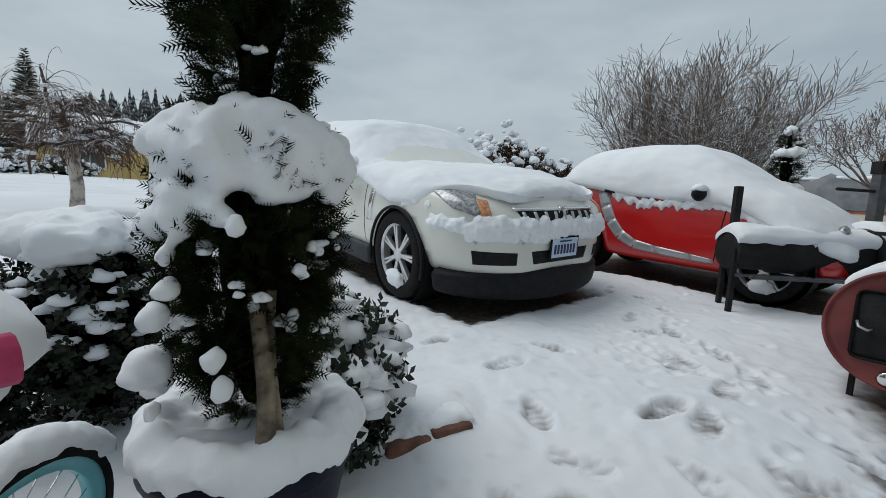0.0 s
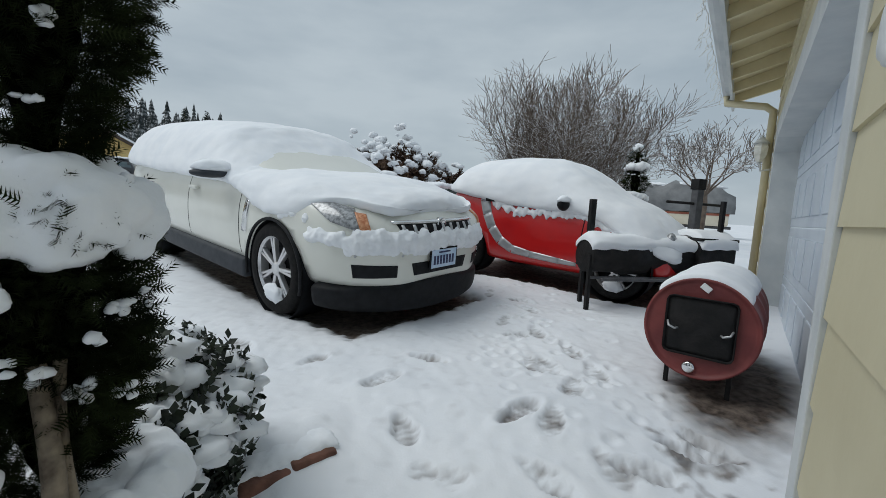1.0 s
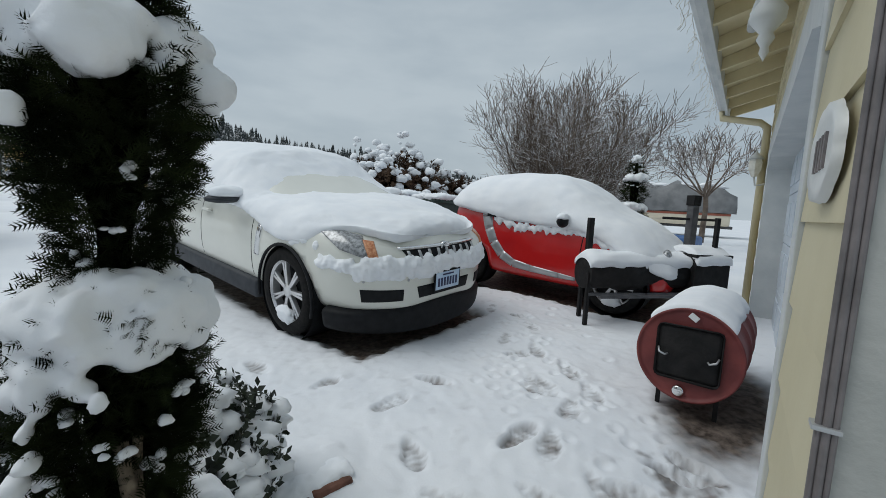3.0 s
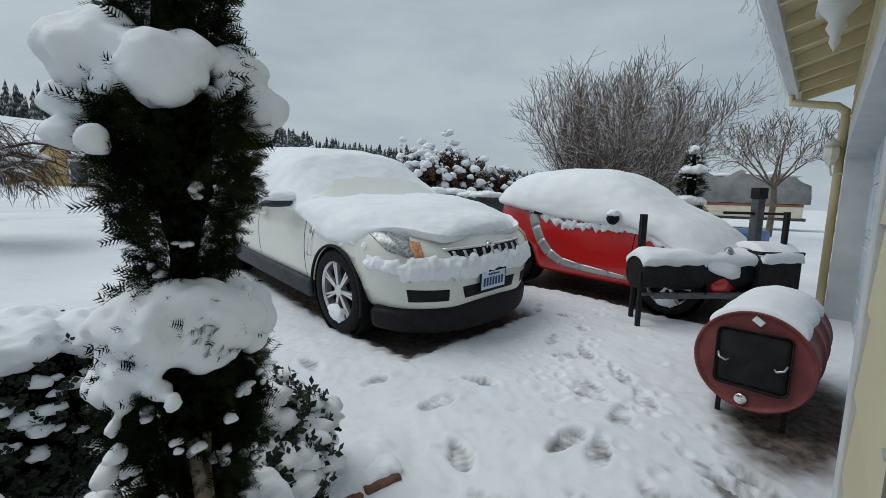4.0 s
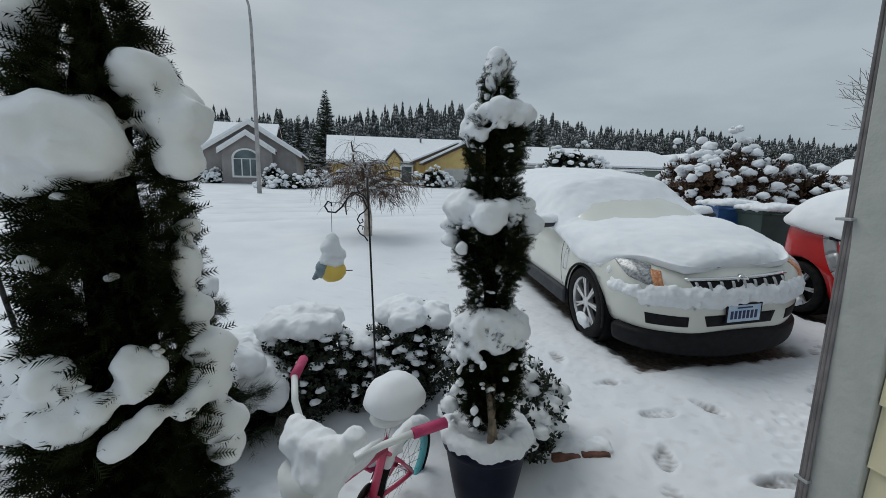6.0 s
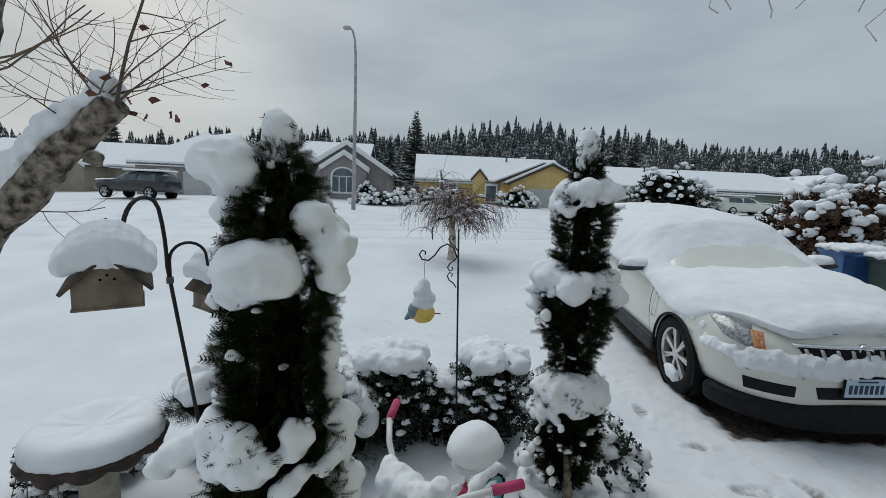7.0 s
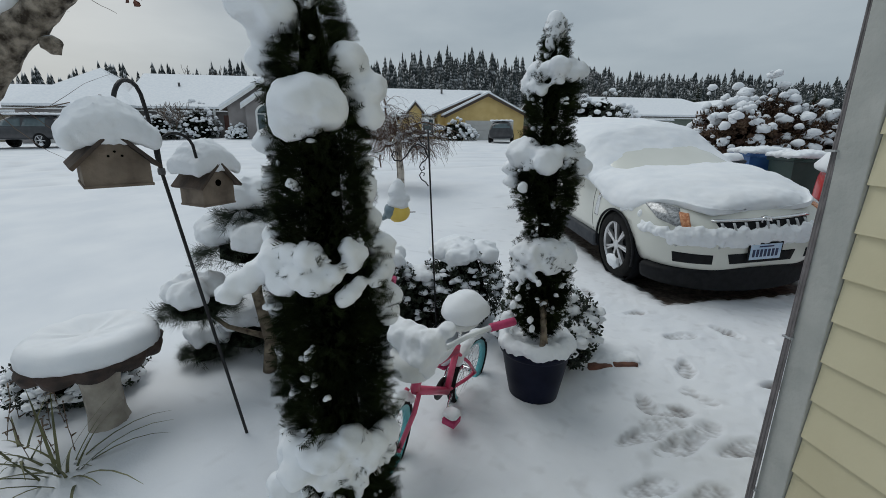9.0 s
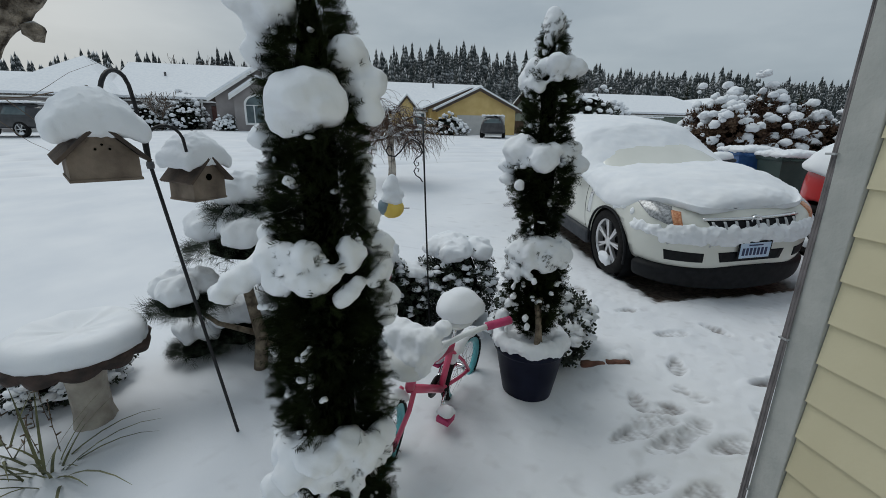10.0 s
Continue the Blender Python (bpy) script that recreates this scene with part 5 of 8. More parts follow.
def ringed(rg, z, rd, r, n, a0=0, a1=360, jz=0.02):
    return [(a0 + (a1 - a0) * (k + rg.uniform(-.3, .3)) / n, z + rg.uniform(-jz, jz), rd * rg.uniform(.8, 1.1), (r * rg.uniform(.8, 1.2), r * rg.uniform(.8, 1.2), r * rg.uniform(.6, .9)), 0.35) for k in range(n)]


def drape(rg, prof, spans, n, size):
    """Snow lying on a tier and hanging ragged down its side; spans are (angle, lowest, highest)."""
    out = []
    an, lo, hi = zip(*spans)
    for k in range(n):
        a = rg.uniform(an[0], an[-1])
        low = float(np.interp(a, an, lo)) + 0.05 * noise.noise((a * 0.09, 2.7, n * 0.31)) + 0.03 * noise.noise((a * 0.25, 0.4, n * 0.17))
        top = float(np.interp(a, an, hi))
        t = rg.random() ** 0.8
        z = low + (top - low) * t
        r = size * rg.uniform(0.55, 1.15) * (0.65 + 0.5 * t)
        out.append((a, z, profile_r(prof, z) * rg.uniform(0.94, 1.02), (r, r, r * rg.uniform(.8, 1.1)), 0.1))
    return out


def tops(rg, z, rd, size, n):
    return [(rg.uniform(0, 360), z + rg.uniform(-.015, .02), rd * math.sqrt(rg.random()), (size * rg.uniform(.7, 1.2), size * rg.uniform(.7, 1.2), size * rg.uniform(.5, .9)), 0.2) for k in range(n)]


rgb = random.Random(12)
SMALL = [(0.46, 0.04), (0.52, 0.10), (0.62, 0.145), (0.85, 0.165), (1.00, 0.15), (1.08, 0.08), (1.16, 0.09), (1.28, 0.16), (1.45, 0.175), (1.58, 0.13), (1.68, 0.10), (1.78, 0.115), (1.92, 0.13), (1.99, 0.06), (2.08, 0.055), (2.16, 0.03), (2.20, 0.0)]
small_blobs = [(0, 2.16, 0.0, (0.055, 0.055, 0.085), 0.0), (-100, 2.09, 0.035, (0.035, 0.035, 0.05), 0.0), (60, 2.11, 0.03, (0.03, 0.03, 0.05), 0.0)]
small_blobs += tops(rgb, 1.965, 0.13, 0.050, 16) + drape(rgb, SMALL, [(-190, 1.86, 1.95), (-140, 1.74, 1.95), (-80, 1.88, 1.96), (30, 1.90, 1.96)], 26, 0.040) + [(-55, 1.96, 0.13, 0.055, .2), (10, 1.95, 0.13, 0.055, .2)]
small_blobs += tops(rgb, 1.545, 0.14, 0.055, 18) + [(-135, 1.545, 0.13, (0.095, 0.095, 0.085), .1), (-72, 1.505, 0.165, (0.072, 0.072, 0.068), .1), (8, 1.47, 0.175, (0.055, 0.055, 0.06), .1), (28, 1.43, 0.17, 0.035, .1), (-165, 1.46, 0.19, 0.06, .1), (-150, 1.385, 0.19, (0.05, 0.05, 0.035), .2), (-110, 1.37, 0.185, (0.03, 0.03, 0.036), .2), (100, 1.5, 0.15, 0.07, .2)]
small_blobs += drape(rgb, SMALL, [(-190, 1.40, 1.52), (-120, 1.42, 1.54), (-60, 1.47, 1.54), (40, 1.46, 1.54)], 20, 0.034)
small_blobs += tops(rgb, 1.035, 0.115, 0.050, 22) + drape(rgb, SMALL, [(-215, 0.80, 1.00), (-175, 0.62, 1.01), (-140, 0.60, 1.02), (-105, 0.82, 1.03), (-60, 0.90, 1.03), (0, 0.945, 1.02), (60, 0.95, 1.02)], 130, 0.037)
small_blobs += [(-150 + 25 * rgb.uniform(-1, 1), 0.60 - 0.03 * k, 0.185, (0.036, 0.036, 0.03), .2) for k in range(4)] + [(-92 + 26 * rgb.uniform(-1, 1), 0.86 - 0.055 * k, 0.195, (0.016, 0.026, 0.026), .3) for k in range(7)]
cypress("potted_cypress", -0.30, 0.80, SMALL, 0.36, small_blobs, 10500, "spiral-clipped cypress with snow balls, growing in the blue pot", 3, 0.044, 90)

LARGE = [(0.06, 0.10), (0.25, 0.17), (0.55, 0.175), (0.80, 0.165), (1.00, 0.17), (1.20, 0.185), (1.34, 0.175), (1.48, 0.135), (1.62, 0.14), (1.78, 0.13), (1.92, 0.11), (2.0, 0.08), (2.07, 0.04), (2.12, 0.0)]
large_blobs = [(-52, 1.775, 0.12, (0.10, 0.10, 0.08), 0.1), (-75, 1.73, 0.13, (0.045, 0.045, 0.05), .1), (-30, 1.79, 0.11, (0.055, 0.055, 0.065), .1), (20, 1.90, 0.11, 0.058, .1), (34, 1.83, 0.14, (0.07, 0.07, 0.055), .1), (26, 1.76, 0.15, 0.045, .1), (60, 1.86, 0.11, 0.06, .1), (-120, 2.03, 0.12, (0.09, 0.09, 0.07), .1), (-95, 2.00, 0.10, 0.055, .1), (-140, 1.98, 0.13, 0.045, .1), (0, 2.10, 0.0, (0.045, 0.045, 0.075), 0),
               (-150, 1.90, 0.13, 0.055, .1), (170, 1.85, 0.13, 0.065, .1), (100, 1.93, 0.11, 0.06, .1), (-130, 1.68, 0.14, 0.045, .2), (-125, 1.58, 0.14, 0.032, .2)]
large_blobs += drape(rgb, LARGE, [(-180, 1.25, 1.40), (-130, 1.22, 1.41), (-90, 1.27, 1.42), (-50, 1.22, 1.41), (-10, 1.27, 1.40), (50, 1.24, 1.37)], 80, 0.036) + [(-122, 1.34 - 0.028 * k, 0.17 + 0.04 * k, (0.048, 0.048, 0.04), .2) for k in range(4)]
large_blobs += [(40, 1.20, 0.175, (0.055, 0.055, 0.05), .2), (45, 1.13, 0.18, (0.04, 0.04, 0.05), .2), (38, 1.54, 0.13, (0.03, 0.03, 0.055), .2), (42, 1.45, 0.14, (0.035, 0.035, 0.045), .2), (50, 1.62, 0.13, 0.028, .2), (35, 0.95, 0.165, 0.032, .2), (48, 0.82, 0.165, 0.028, .2)]
large_blobs += drape(rgb, LARGE, [(-160, 0.44, 0.72), (-110, 0.36, 0.74), (-80, 0.48, 0.78), (-45, 0.54, 0.80), (-10, 0.56, 0.76), (40, 0.62, 0.74)], 110, 0.040)
large_blobs += [(-85, 0.68, 0.19, (0.065, 0.065, 0.055), .2), (-105, 0.58, 0.21, (0.06, 0.06, 0.065), .2), (-55, 0.75, 0.185, (0.07, 0.07, 0.05), .2), (-110, 0.42, 0.22, 0.055, .2)]
cypress("bed_cypress", -0.475, -0.61, LARGE, 0.0, large_blobs, 15000, "tall clipped cypress in the bed with big snow balls", 9, 0.043, 110)


def pot():
    x, y = -0.31, 0.83
    root = thing("plant_pot", pose(x, y, ground_z(x, y) + 0.02) @ Matrix.Diagonal((0.90, 0.90, 1.0, 1.0)), "dark blue glazed pot heaped with snow", "pot")
    b = bmesh.new()
    lathe(b, [(0.0, 0.0), (0.155, 0.0), (0.165, 0.015), (0.20, 0.18), (0.228, 0.32), (0.235, 0.335), (0.245, 0.34), (0.247, 0.375), (0.24, 0.385), (0.225, 0.38), (0.215, 0.34), (0.0, 0.33)], 48)
    part("pot_body", b, M_POT, root, "dark blue glaze")
    b = bmesh.new()
    rg = random.Random(3)
    for k in range(22):
        a = k * 2 * math.pi / 22
        ball(b, (0.205 * math.cos(a), 0.205 * math.sin(a), 0.395 + rg.uniform(-.01, .01)), (0.06, 0.06, 0.055), k, 0.15, 2)
    for k in range(26):
        a, r = rg.uniform(0, 6.28), rg.uniform(0, 0.17)
        ball(b, (r * math.cos(a), r * math.sin(a), 0.375), (0.07, 0.07, 0.05), k, 0.2, 2)
    melt(part("snow_fill", b, M_SNOW, root, "snow heaped on the rim"), 0.010)


pot()


def shrub(name, x, y, r, h, label, seed, leaves=1500, material=None, cap=True, leaf=0.05, lumps=120, lump=0.03, category="shrub", group="clipped shrubs in the bed", lift=0.0, spread=1.0):
    """A leafy dome with snow clumps and a snow cap."""
    rg = np.random.RandomState(seed)
    root = thing(name, pose(x, y, ground_z(x, y) + lift), label, category, group)
    # black ball painted as the shade within the leaves
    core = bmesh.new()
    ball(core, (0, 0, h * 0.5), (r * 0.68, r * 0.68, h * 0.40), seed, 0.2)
    part("core", core, M_INNER_SHADE, root, "black core painted as the shade inside")
    u = rg.normal(size=(leaves, 3))
    u /= np.linalg.norm(u, axis=1)[:, None]
    lum = np.array([1 + 0.22 * noise.noise(Vector(q) * 2.2 + Vector((seed, 0, 0))) for q in u])
    k = (0.70 + 0.32 * rg.uniform(0, 1, leaves) ** 0.6) * lum
    pos = np.stack([u[:, 0] * r * k, u[:, 1] * r * k, h * 0.52 + u[:, 2] * h * 0.48 * k], 1)
    way = u + np.array([0, 0, 0.5]) + rg.normal(size=(leaves, 3)) * 0.4
    tv, tf = leaf_template()
    tagged(scatter("leaves", tv, tf, pos, way, leaf * rg.uniform(0.6, 1.3, leaves), material or M_SHRUB, root, "small dark leaves", seed), kind="stuff")
    b = bmesh.new()
    for i in range(lumps):
        q = rg.normal(size=3)
        q[2] = abs(q[2]) * 0.9 - 0.25
        q /= np.linalg.norm(q)
        m = 1 + 0.22 * noise.noise(Vector(q) * 2.2 + Vector((seed, 0, 0)))
        z = lump * rg.uniform(0.5, 1.4)
        ball(b, (q[0] * r * m * .98, q[1] * r * m * .98, h * 0.52 + q[2] * h * 0.48 * m), (z * rg.uniform(.8, 1.5), z * rg.uniform(.8, 1.5), z * 0.75), i, 0.35, 2, 0.4)
    tagged(part("snow_dusting", b, M_SNOW, root, "snow lumps on the leaves"), kind="stuff")
    if cap:
        b = bmesh.new()
        for i in range(26):
            a, d = rg.uniform(0, 6.28), r * 0.70 * math.sqrt(rg.uniform(0, 1)) * spread
            ball(b, (d * math.cos(a), d * math.sin(a), h * 1.02 - 0.45 * d * d / r), (r * 0.33, r * 0.33, r * 0.27), i + seed, 0.18, 2, 0.3)
        melt(part("snow_cap", b, M_SNOW, root, "thick snow cap"), 0.014)
    return root


shrub("clipped_shrub", -1.74, 0.92, 0.33, 0.74, "round dark clipped shrub with a thick snow cap", 21, 1700)
shrub("clipped_shrub", -1.20, 1.42, 0.30, 0.74, "round dark clipped shrub with a thick snow cap", 22, 1500)
shrub("clipped_shrub", -1.45, 1.15, 0.17, 0.56, "small shrub buried in snow between two clipped shrubs", 23, 500, lumps=40)
shrub("clipped_shrub", -2.25, 0.72, 0.26, 0.55, "low dark shrub beside the pine, snow on top", 24, 900)
shrub("spreading_shrub", -0.40, 1.27, 0.33, 0.58, "spreading shrub behind the pot, branches laden with snow", 25, 1900, cap=False, lumps=260, lump=0.042, leaf=0.06)
shrub("spreading_shrub", -2.95, -0.75, 0.35, 0.35, "low shrub behind the bird bath under snow", 26, 700, lumps=150)


def pad(parent, c, r, h, seed, n=340, puffs=18, puff=1.0):
    """A cloud of pine needles under a snow cushion."""
    rg = np.random.RandomState(seed)
    a = rg.uniform(0, 2 * np.pi, n)
    d = np.sqrt(rg.uniform(0, 1, n))
    pos = np.stack([c[0] + r * d * np.cos(a), c[1] + r * d * np.sin(a), c[2] + h * (0.5 - 0.9 * d ** 2) * rg.uniform(-.4, .8, n)], 1)
    way = np.stack([np.cos(a) * (0.3 + d), np.sin(a) * (0.3 + d), rg.uniform(-.5, .8, n)], 1)
    tv, tf = needle_template()
    br = part("branch", tube(bmesh.new(), [(0, 0, c[2] - h * 1.6), (c[0] * .6, c[1] * .6, c[2] - h), (c[0], c[1], c[2] - 0.1 * h)], [0.022, 0.016, 0.010], 7), M_BARK, parent)
    tagged(scatter("needles", tv, tf, pos, way, 0.09 * rg.uniform(0.7, 1.2, n), M_PINE, br, "green needle tufts", seed), kind="stuff")
    # blackened lump gives the pad its inner shade by colour
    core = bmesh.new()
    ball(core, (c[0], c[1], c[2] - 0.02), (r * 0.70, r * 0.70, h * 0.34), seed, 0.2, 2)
    part("shade_core", core, M_INNER_SHADE, br, "black core painted as the shade under the needles")
    b = bmesh.new()
    for i in range(puffs):
        q, k = rg.uniform(0, 6.28), r * 0.72 * math.sqrt(rg.uniform(0, 1))
        ball(b, (c[0] + k * math.cos(q), c[1] + k * math.sin(q), c[2] + h * 0.72 - 0.30 * k * k / r), (r * 0.38 * puff, r * 0.38 * puff, h * 0.55 * puff), i, 0.2, 2, 0.4)
    melt(part("snow_cushion", b, M_SNOW, br, "rounded snow cushion"), 0.016)


def cloud_pine():
    x, y = -2.02, 0.08
    root = thing("cloud_pine", pose(x, y, ground_z(x, y)), "cloud-pruned pine, each pad under a snow cushion", "tree")
    b = bmesh.new()
    tube(b, [(0, 0, -0.02), (0.04, 0.02, 0.3), (-0.03, 0.0, 0.65), (0.02, 0.03, 1.0), (0, 0, 1.15)], [0.05, 0.042, 0.035, 0.025, 0.015], 9)
    part("trunk", b, M_BARK, root, "brown bark trunk")
    for c, r, h, s in (((0.02, 0.02, 1.20), 0.20, 0.20, 31), ((-0.02, 0.02, 0.97), 0.34, 0.22, 32), ((0.30, 0.25, 0.52), 0.22, 0.20, 33), ((-0.2, -0.3, 0.62), 0.22, 0.18, 34)):
        pad(root, c, r, h, s)


cloud_pine()
for x, y, r, h, s in ((-2.54, -0.06, 0.16, 0.24, 41), (-1.80, 0.45, 0.30, 0.40, 42), (-2.45, 0.25, 0.32, 0.36, 43)):
    low_pine = thing("low_pine", pose(x, y, ground_z(x, y) + 0.03), "low mugo pine mound half buried in snow", "shrub", "low pines in the bed")
    pad(low_pine, (0, 0, h * 0.5), r, h * 0.8, s, 300, 24, 0.95)


def branches(rg, p, d, ln, r, depth, out, spread=0.6, kids=4, droop=0.0, shrink=0.68, bend=0.18, up=0.1):
    """Grows a limb in short joints and splits it; out gathers (a, b, ra, rb)."""
    steps = 4
    q, dd = Vector(p), Vector(d).normalized()
    for i in range(steps):
        dd = (dd + Vector((rg.gauss(0, bend), rg.gauss(0, bend), rg.gauss(0, bend) + up - droop))).normalized()
        e = q + dd * ln / steps
        r1 = r * (1 - 0.16)
        out.append((q.copy(), e.copy(), r, r1))
        q, r = e, r1
        if depth > 0 and i >= 1:
            for _ in range(max(1, kids // (steps - 1) + (rg.random() < (kids % (steps - 1)) / (steps - 1)))):
                side = dd.orthogonal().normalized()
                side.rotate(Matrix.Rotation(rg.uniform(0, 6.28), 3, dd))
                nd = (dd * (1 - spread) + side * spread * rg.uniform(.7, 1.3)).normalized()
                branches(rg, q, nd, ln * shrink * rg.uniform(.7, 1.15), r * 0.62, depth - 1, out, spread, kids, droop, shrink, bend, up)


def twig_mesh(name, segs, material, parent, label="", sides=3, kind=""):
    v, f = [], []
    for a, b, ra, rb in segs:
        d = (b - a).normalized()
        s = d.orthogonal().normalized()
        t = d.cross(s)
        i = len(v)
        for p, r in ((a, ra), (b, rb)):
            for k in range(sides):
                w = 2 * math.pi * k / sides
                v.append(tuple(p + r * (math.cos(w) * s + math.sin(w) * t)))
        for k in range(sides):
            f.append((i + k, i + (k + 1) % sides, i + sides + (k + 1) % sides, i + sides + k))
    ob = raw(name, v, f, material, parent, label, True)
    if kind:
        ob["kind"] = kind
    return ob


def big_bare_tree():
    x, y = 6.1, 12.0
    root = thing("bare_tree", pose(x, y, ground_z(x, y)), "wide many-stemmed bare tree dusted with snow", "tree")
    rg = random.Random(20)
    thick, fine = [], []
    for k in range(38):
        a = 2 * math.pi * k / 38 * 2.03 + rg.uniform(-.2, .2)
        lean = radians(40) * math.sqrt((k + 0.5) / 38)
        reach = (4.3 - 0.45 * (lean / 1.08) ** 2) * rg.uniform(0.88, 1.06)
        q, d, r = Vector((0.3 * math.cos(a), 0.3 * math.sin(a), -0.1)), Vector((math.cos(a) * math.sin(lean), math.sin(a) * math.sin(lean), math.cos(lean))), rg.uniform(0.035, 0.06)
        n = 11
        for i in range(n):
            d = (d + Vector((rg.gauss(0, .06), rg.gauss(0, .06), 0.035 + rg.gauss(0, .05)))).normalized()
            e = q + d * reach / n
            thick.append((q, e, r, r * .86))
            q, r = e, r * .86
            if i >= 2:
                for _ in range(5):
                    side = d.orthogonal().normalized()
                    side.rotate(Matrix.Rotation(rg.uniform(0, 6.28), 3, d))
                    out = []
                    branches(rg, q, d * 0.75 + side * 0.62, reach * rg.uniform(.16, .27) * (1.15 - 0.05 * i), max(r * 0.5, .006), 1, out, 0.45, 5, 0.0, 0.62, 0.12, 0.07)
                    fine += [(u, v, max(ra, .0065), max(rb, .005)) for u, v, ra, rb in out]
    twig_mesh("stem_cluster", thick, M_TWIG, root, "grey-brown stems", 5)
    twig_mesh("twig_growth", fine, M_TWIG, root, "fine snow-dusted twigs", 3, "stuff")


big_bare_tree()


def round_bare_tree():
    x, y = 11.6, 12.45
    root = thing("bare_tree", pose(x, y, 0.72), "small bare tree with snow along its limbs", "tree")
    rg = random.Random(6)
    out = [(Vector((0, 0, -.3)), Vector((0.05, 0, 0.9)), 0.10, 0.085), (Vector((0.05, 0, 0.9)), Vector((0, 0, 1.3)), 0.085, 0.08)]
    for k in range(8):
        a = 2 * math.pi * k / 8
        branches(rg, (0, 0, 1.25), (math.cos(a), math.sin(a), rg.uniform(.5, 1.3)), 1.5, 0.045, 3, out, 0.5, 5, 0.0, 0.60, 0.14, 0.08)
    twig_mesh("stem_cluster", [s for s in out if s[2] > .02], M_TWIG, root, "pale snow-lined limbs", 5)
    twig_mesh("twig_growth", [(s[0], s[1], max(s[2], .008), max(s[3], .007)) for s in out if s[2] <= .02], M_TWIG, root, "fine twigs", 3, "stuff")


round_bare_tree()


def weeping_tree():
    p = Vector((-5.75, 6.1, 0))
    root = thing("weeping_tree", pose(p.x, p.y, ground_z(p.x, p.y)), "small weeping birch with drooping reddish twigs and snow", "tree")
    rg = random.Random(15)
    b = bmesh.new()
    tube(b, [(0, 0, -0.1), (0.03, 0, 0.35), (-0.04, 0.02, 0.75), (0.0, 0, 1.12)], [0.10, 0.085, 0.078, 0.085], 10)
    ball(b, (0, 0, 1.12), (0.12, 0.12, 0.09), 4, 0.3, 2)
    part("trunk", b, M_BIRCH, root, "pale birch trunk")
    limb, twig = [], []
    def hang(u, t, w, steps, step):
        for j in range(steps):
            t = (t + Vector((rg.gauss(0, .16), rg.gauss(0, .16), -0.24 - 0.03 * j))).normalized()
            v = u + t * step * rg.uniform(.7, 1.2)
            if v.z < 0.42 + 0.25 * abs(rg.gauss(0, 1)):
                return
            twig.append((u, v, w, w * .9))
            u, w = v, w * .9
            if j in (1, 3) and rg.random() < 0.6:
                hang(u, t + Vector((rg.gauss(0, .6), rg.gauss(0, .6), 0)), w * .8, steps - j - 2, step)
    for k in range(17):
        a = 2 * math.pi * k / 17 + rg.uniform(-.2, .2)
        q, d, r = Vector((0, 0, 1.08)), Vector((math.cos(a), math.sin(a), rg.uniform(.2, 1.5))), 0.042
        for i in range(6):
            d = (d + Vector((rg.gauss(0, .24), rg.gauss(0, .24), -0.20 + rg.gauss(0, .18)))).normalized()
            e = q + d * rg.uniform(.13, .21)
            limb.append((q, e, r, r * .82))
            q, r = e, r * .82
            for _ in range(4):
                hang(q, Vector((d.x * .6 + rg.gauss(0, .7), d.y * .6 + rg.gauss(0, .7), 0.45 + rg.gauss(0, .35))).normalized(), 0.0065, 9, 0.10)
    twig_mesh("limb_cluster", limb, M_WEEP, root, "knotted limbs", 6)
    twig_mesh("twig_growth", twig, M_WEEP, root, "drooping reddish twigs", 3, "stuff")
    b = bmesh.new()
    for i, q in enumerate(limb[::2]):
        ball(b, (q[0] + q[1]) * 0.5 + Vector((0, 0, q[2] + 0.012)), (0.08, 0.08, 0.035), i, 0.25, 2, .4)
    part("snow_dusting", b, M_SNOW, root, "snow on the limbs")["kind"] = "stuff"


weeping_tree()


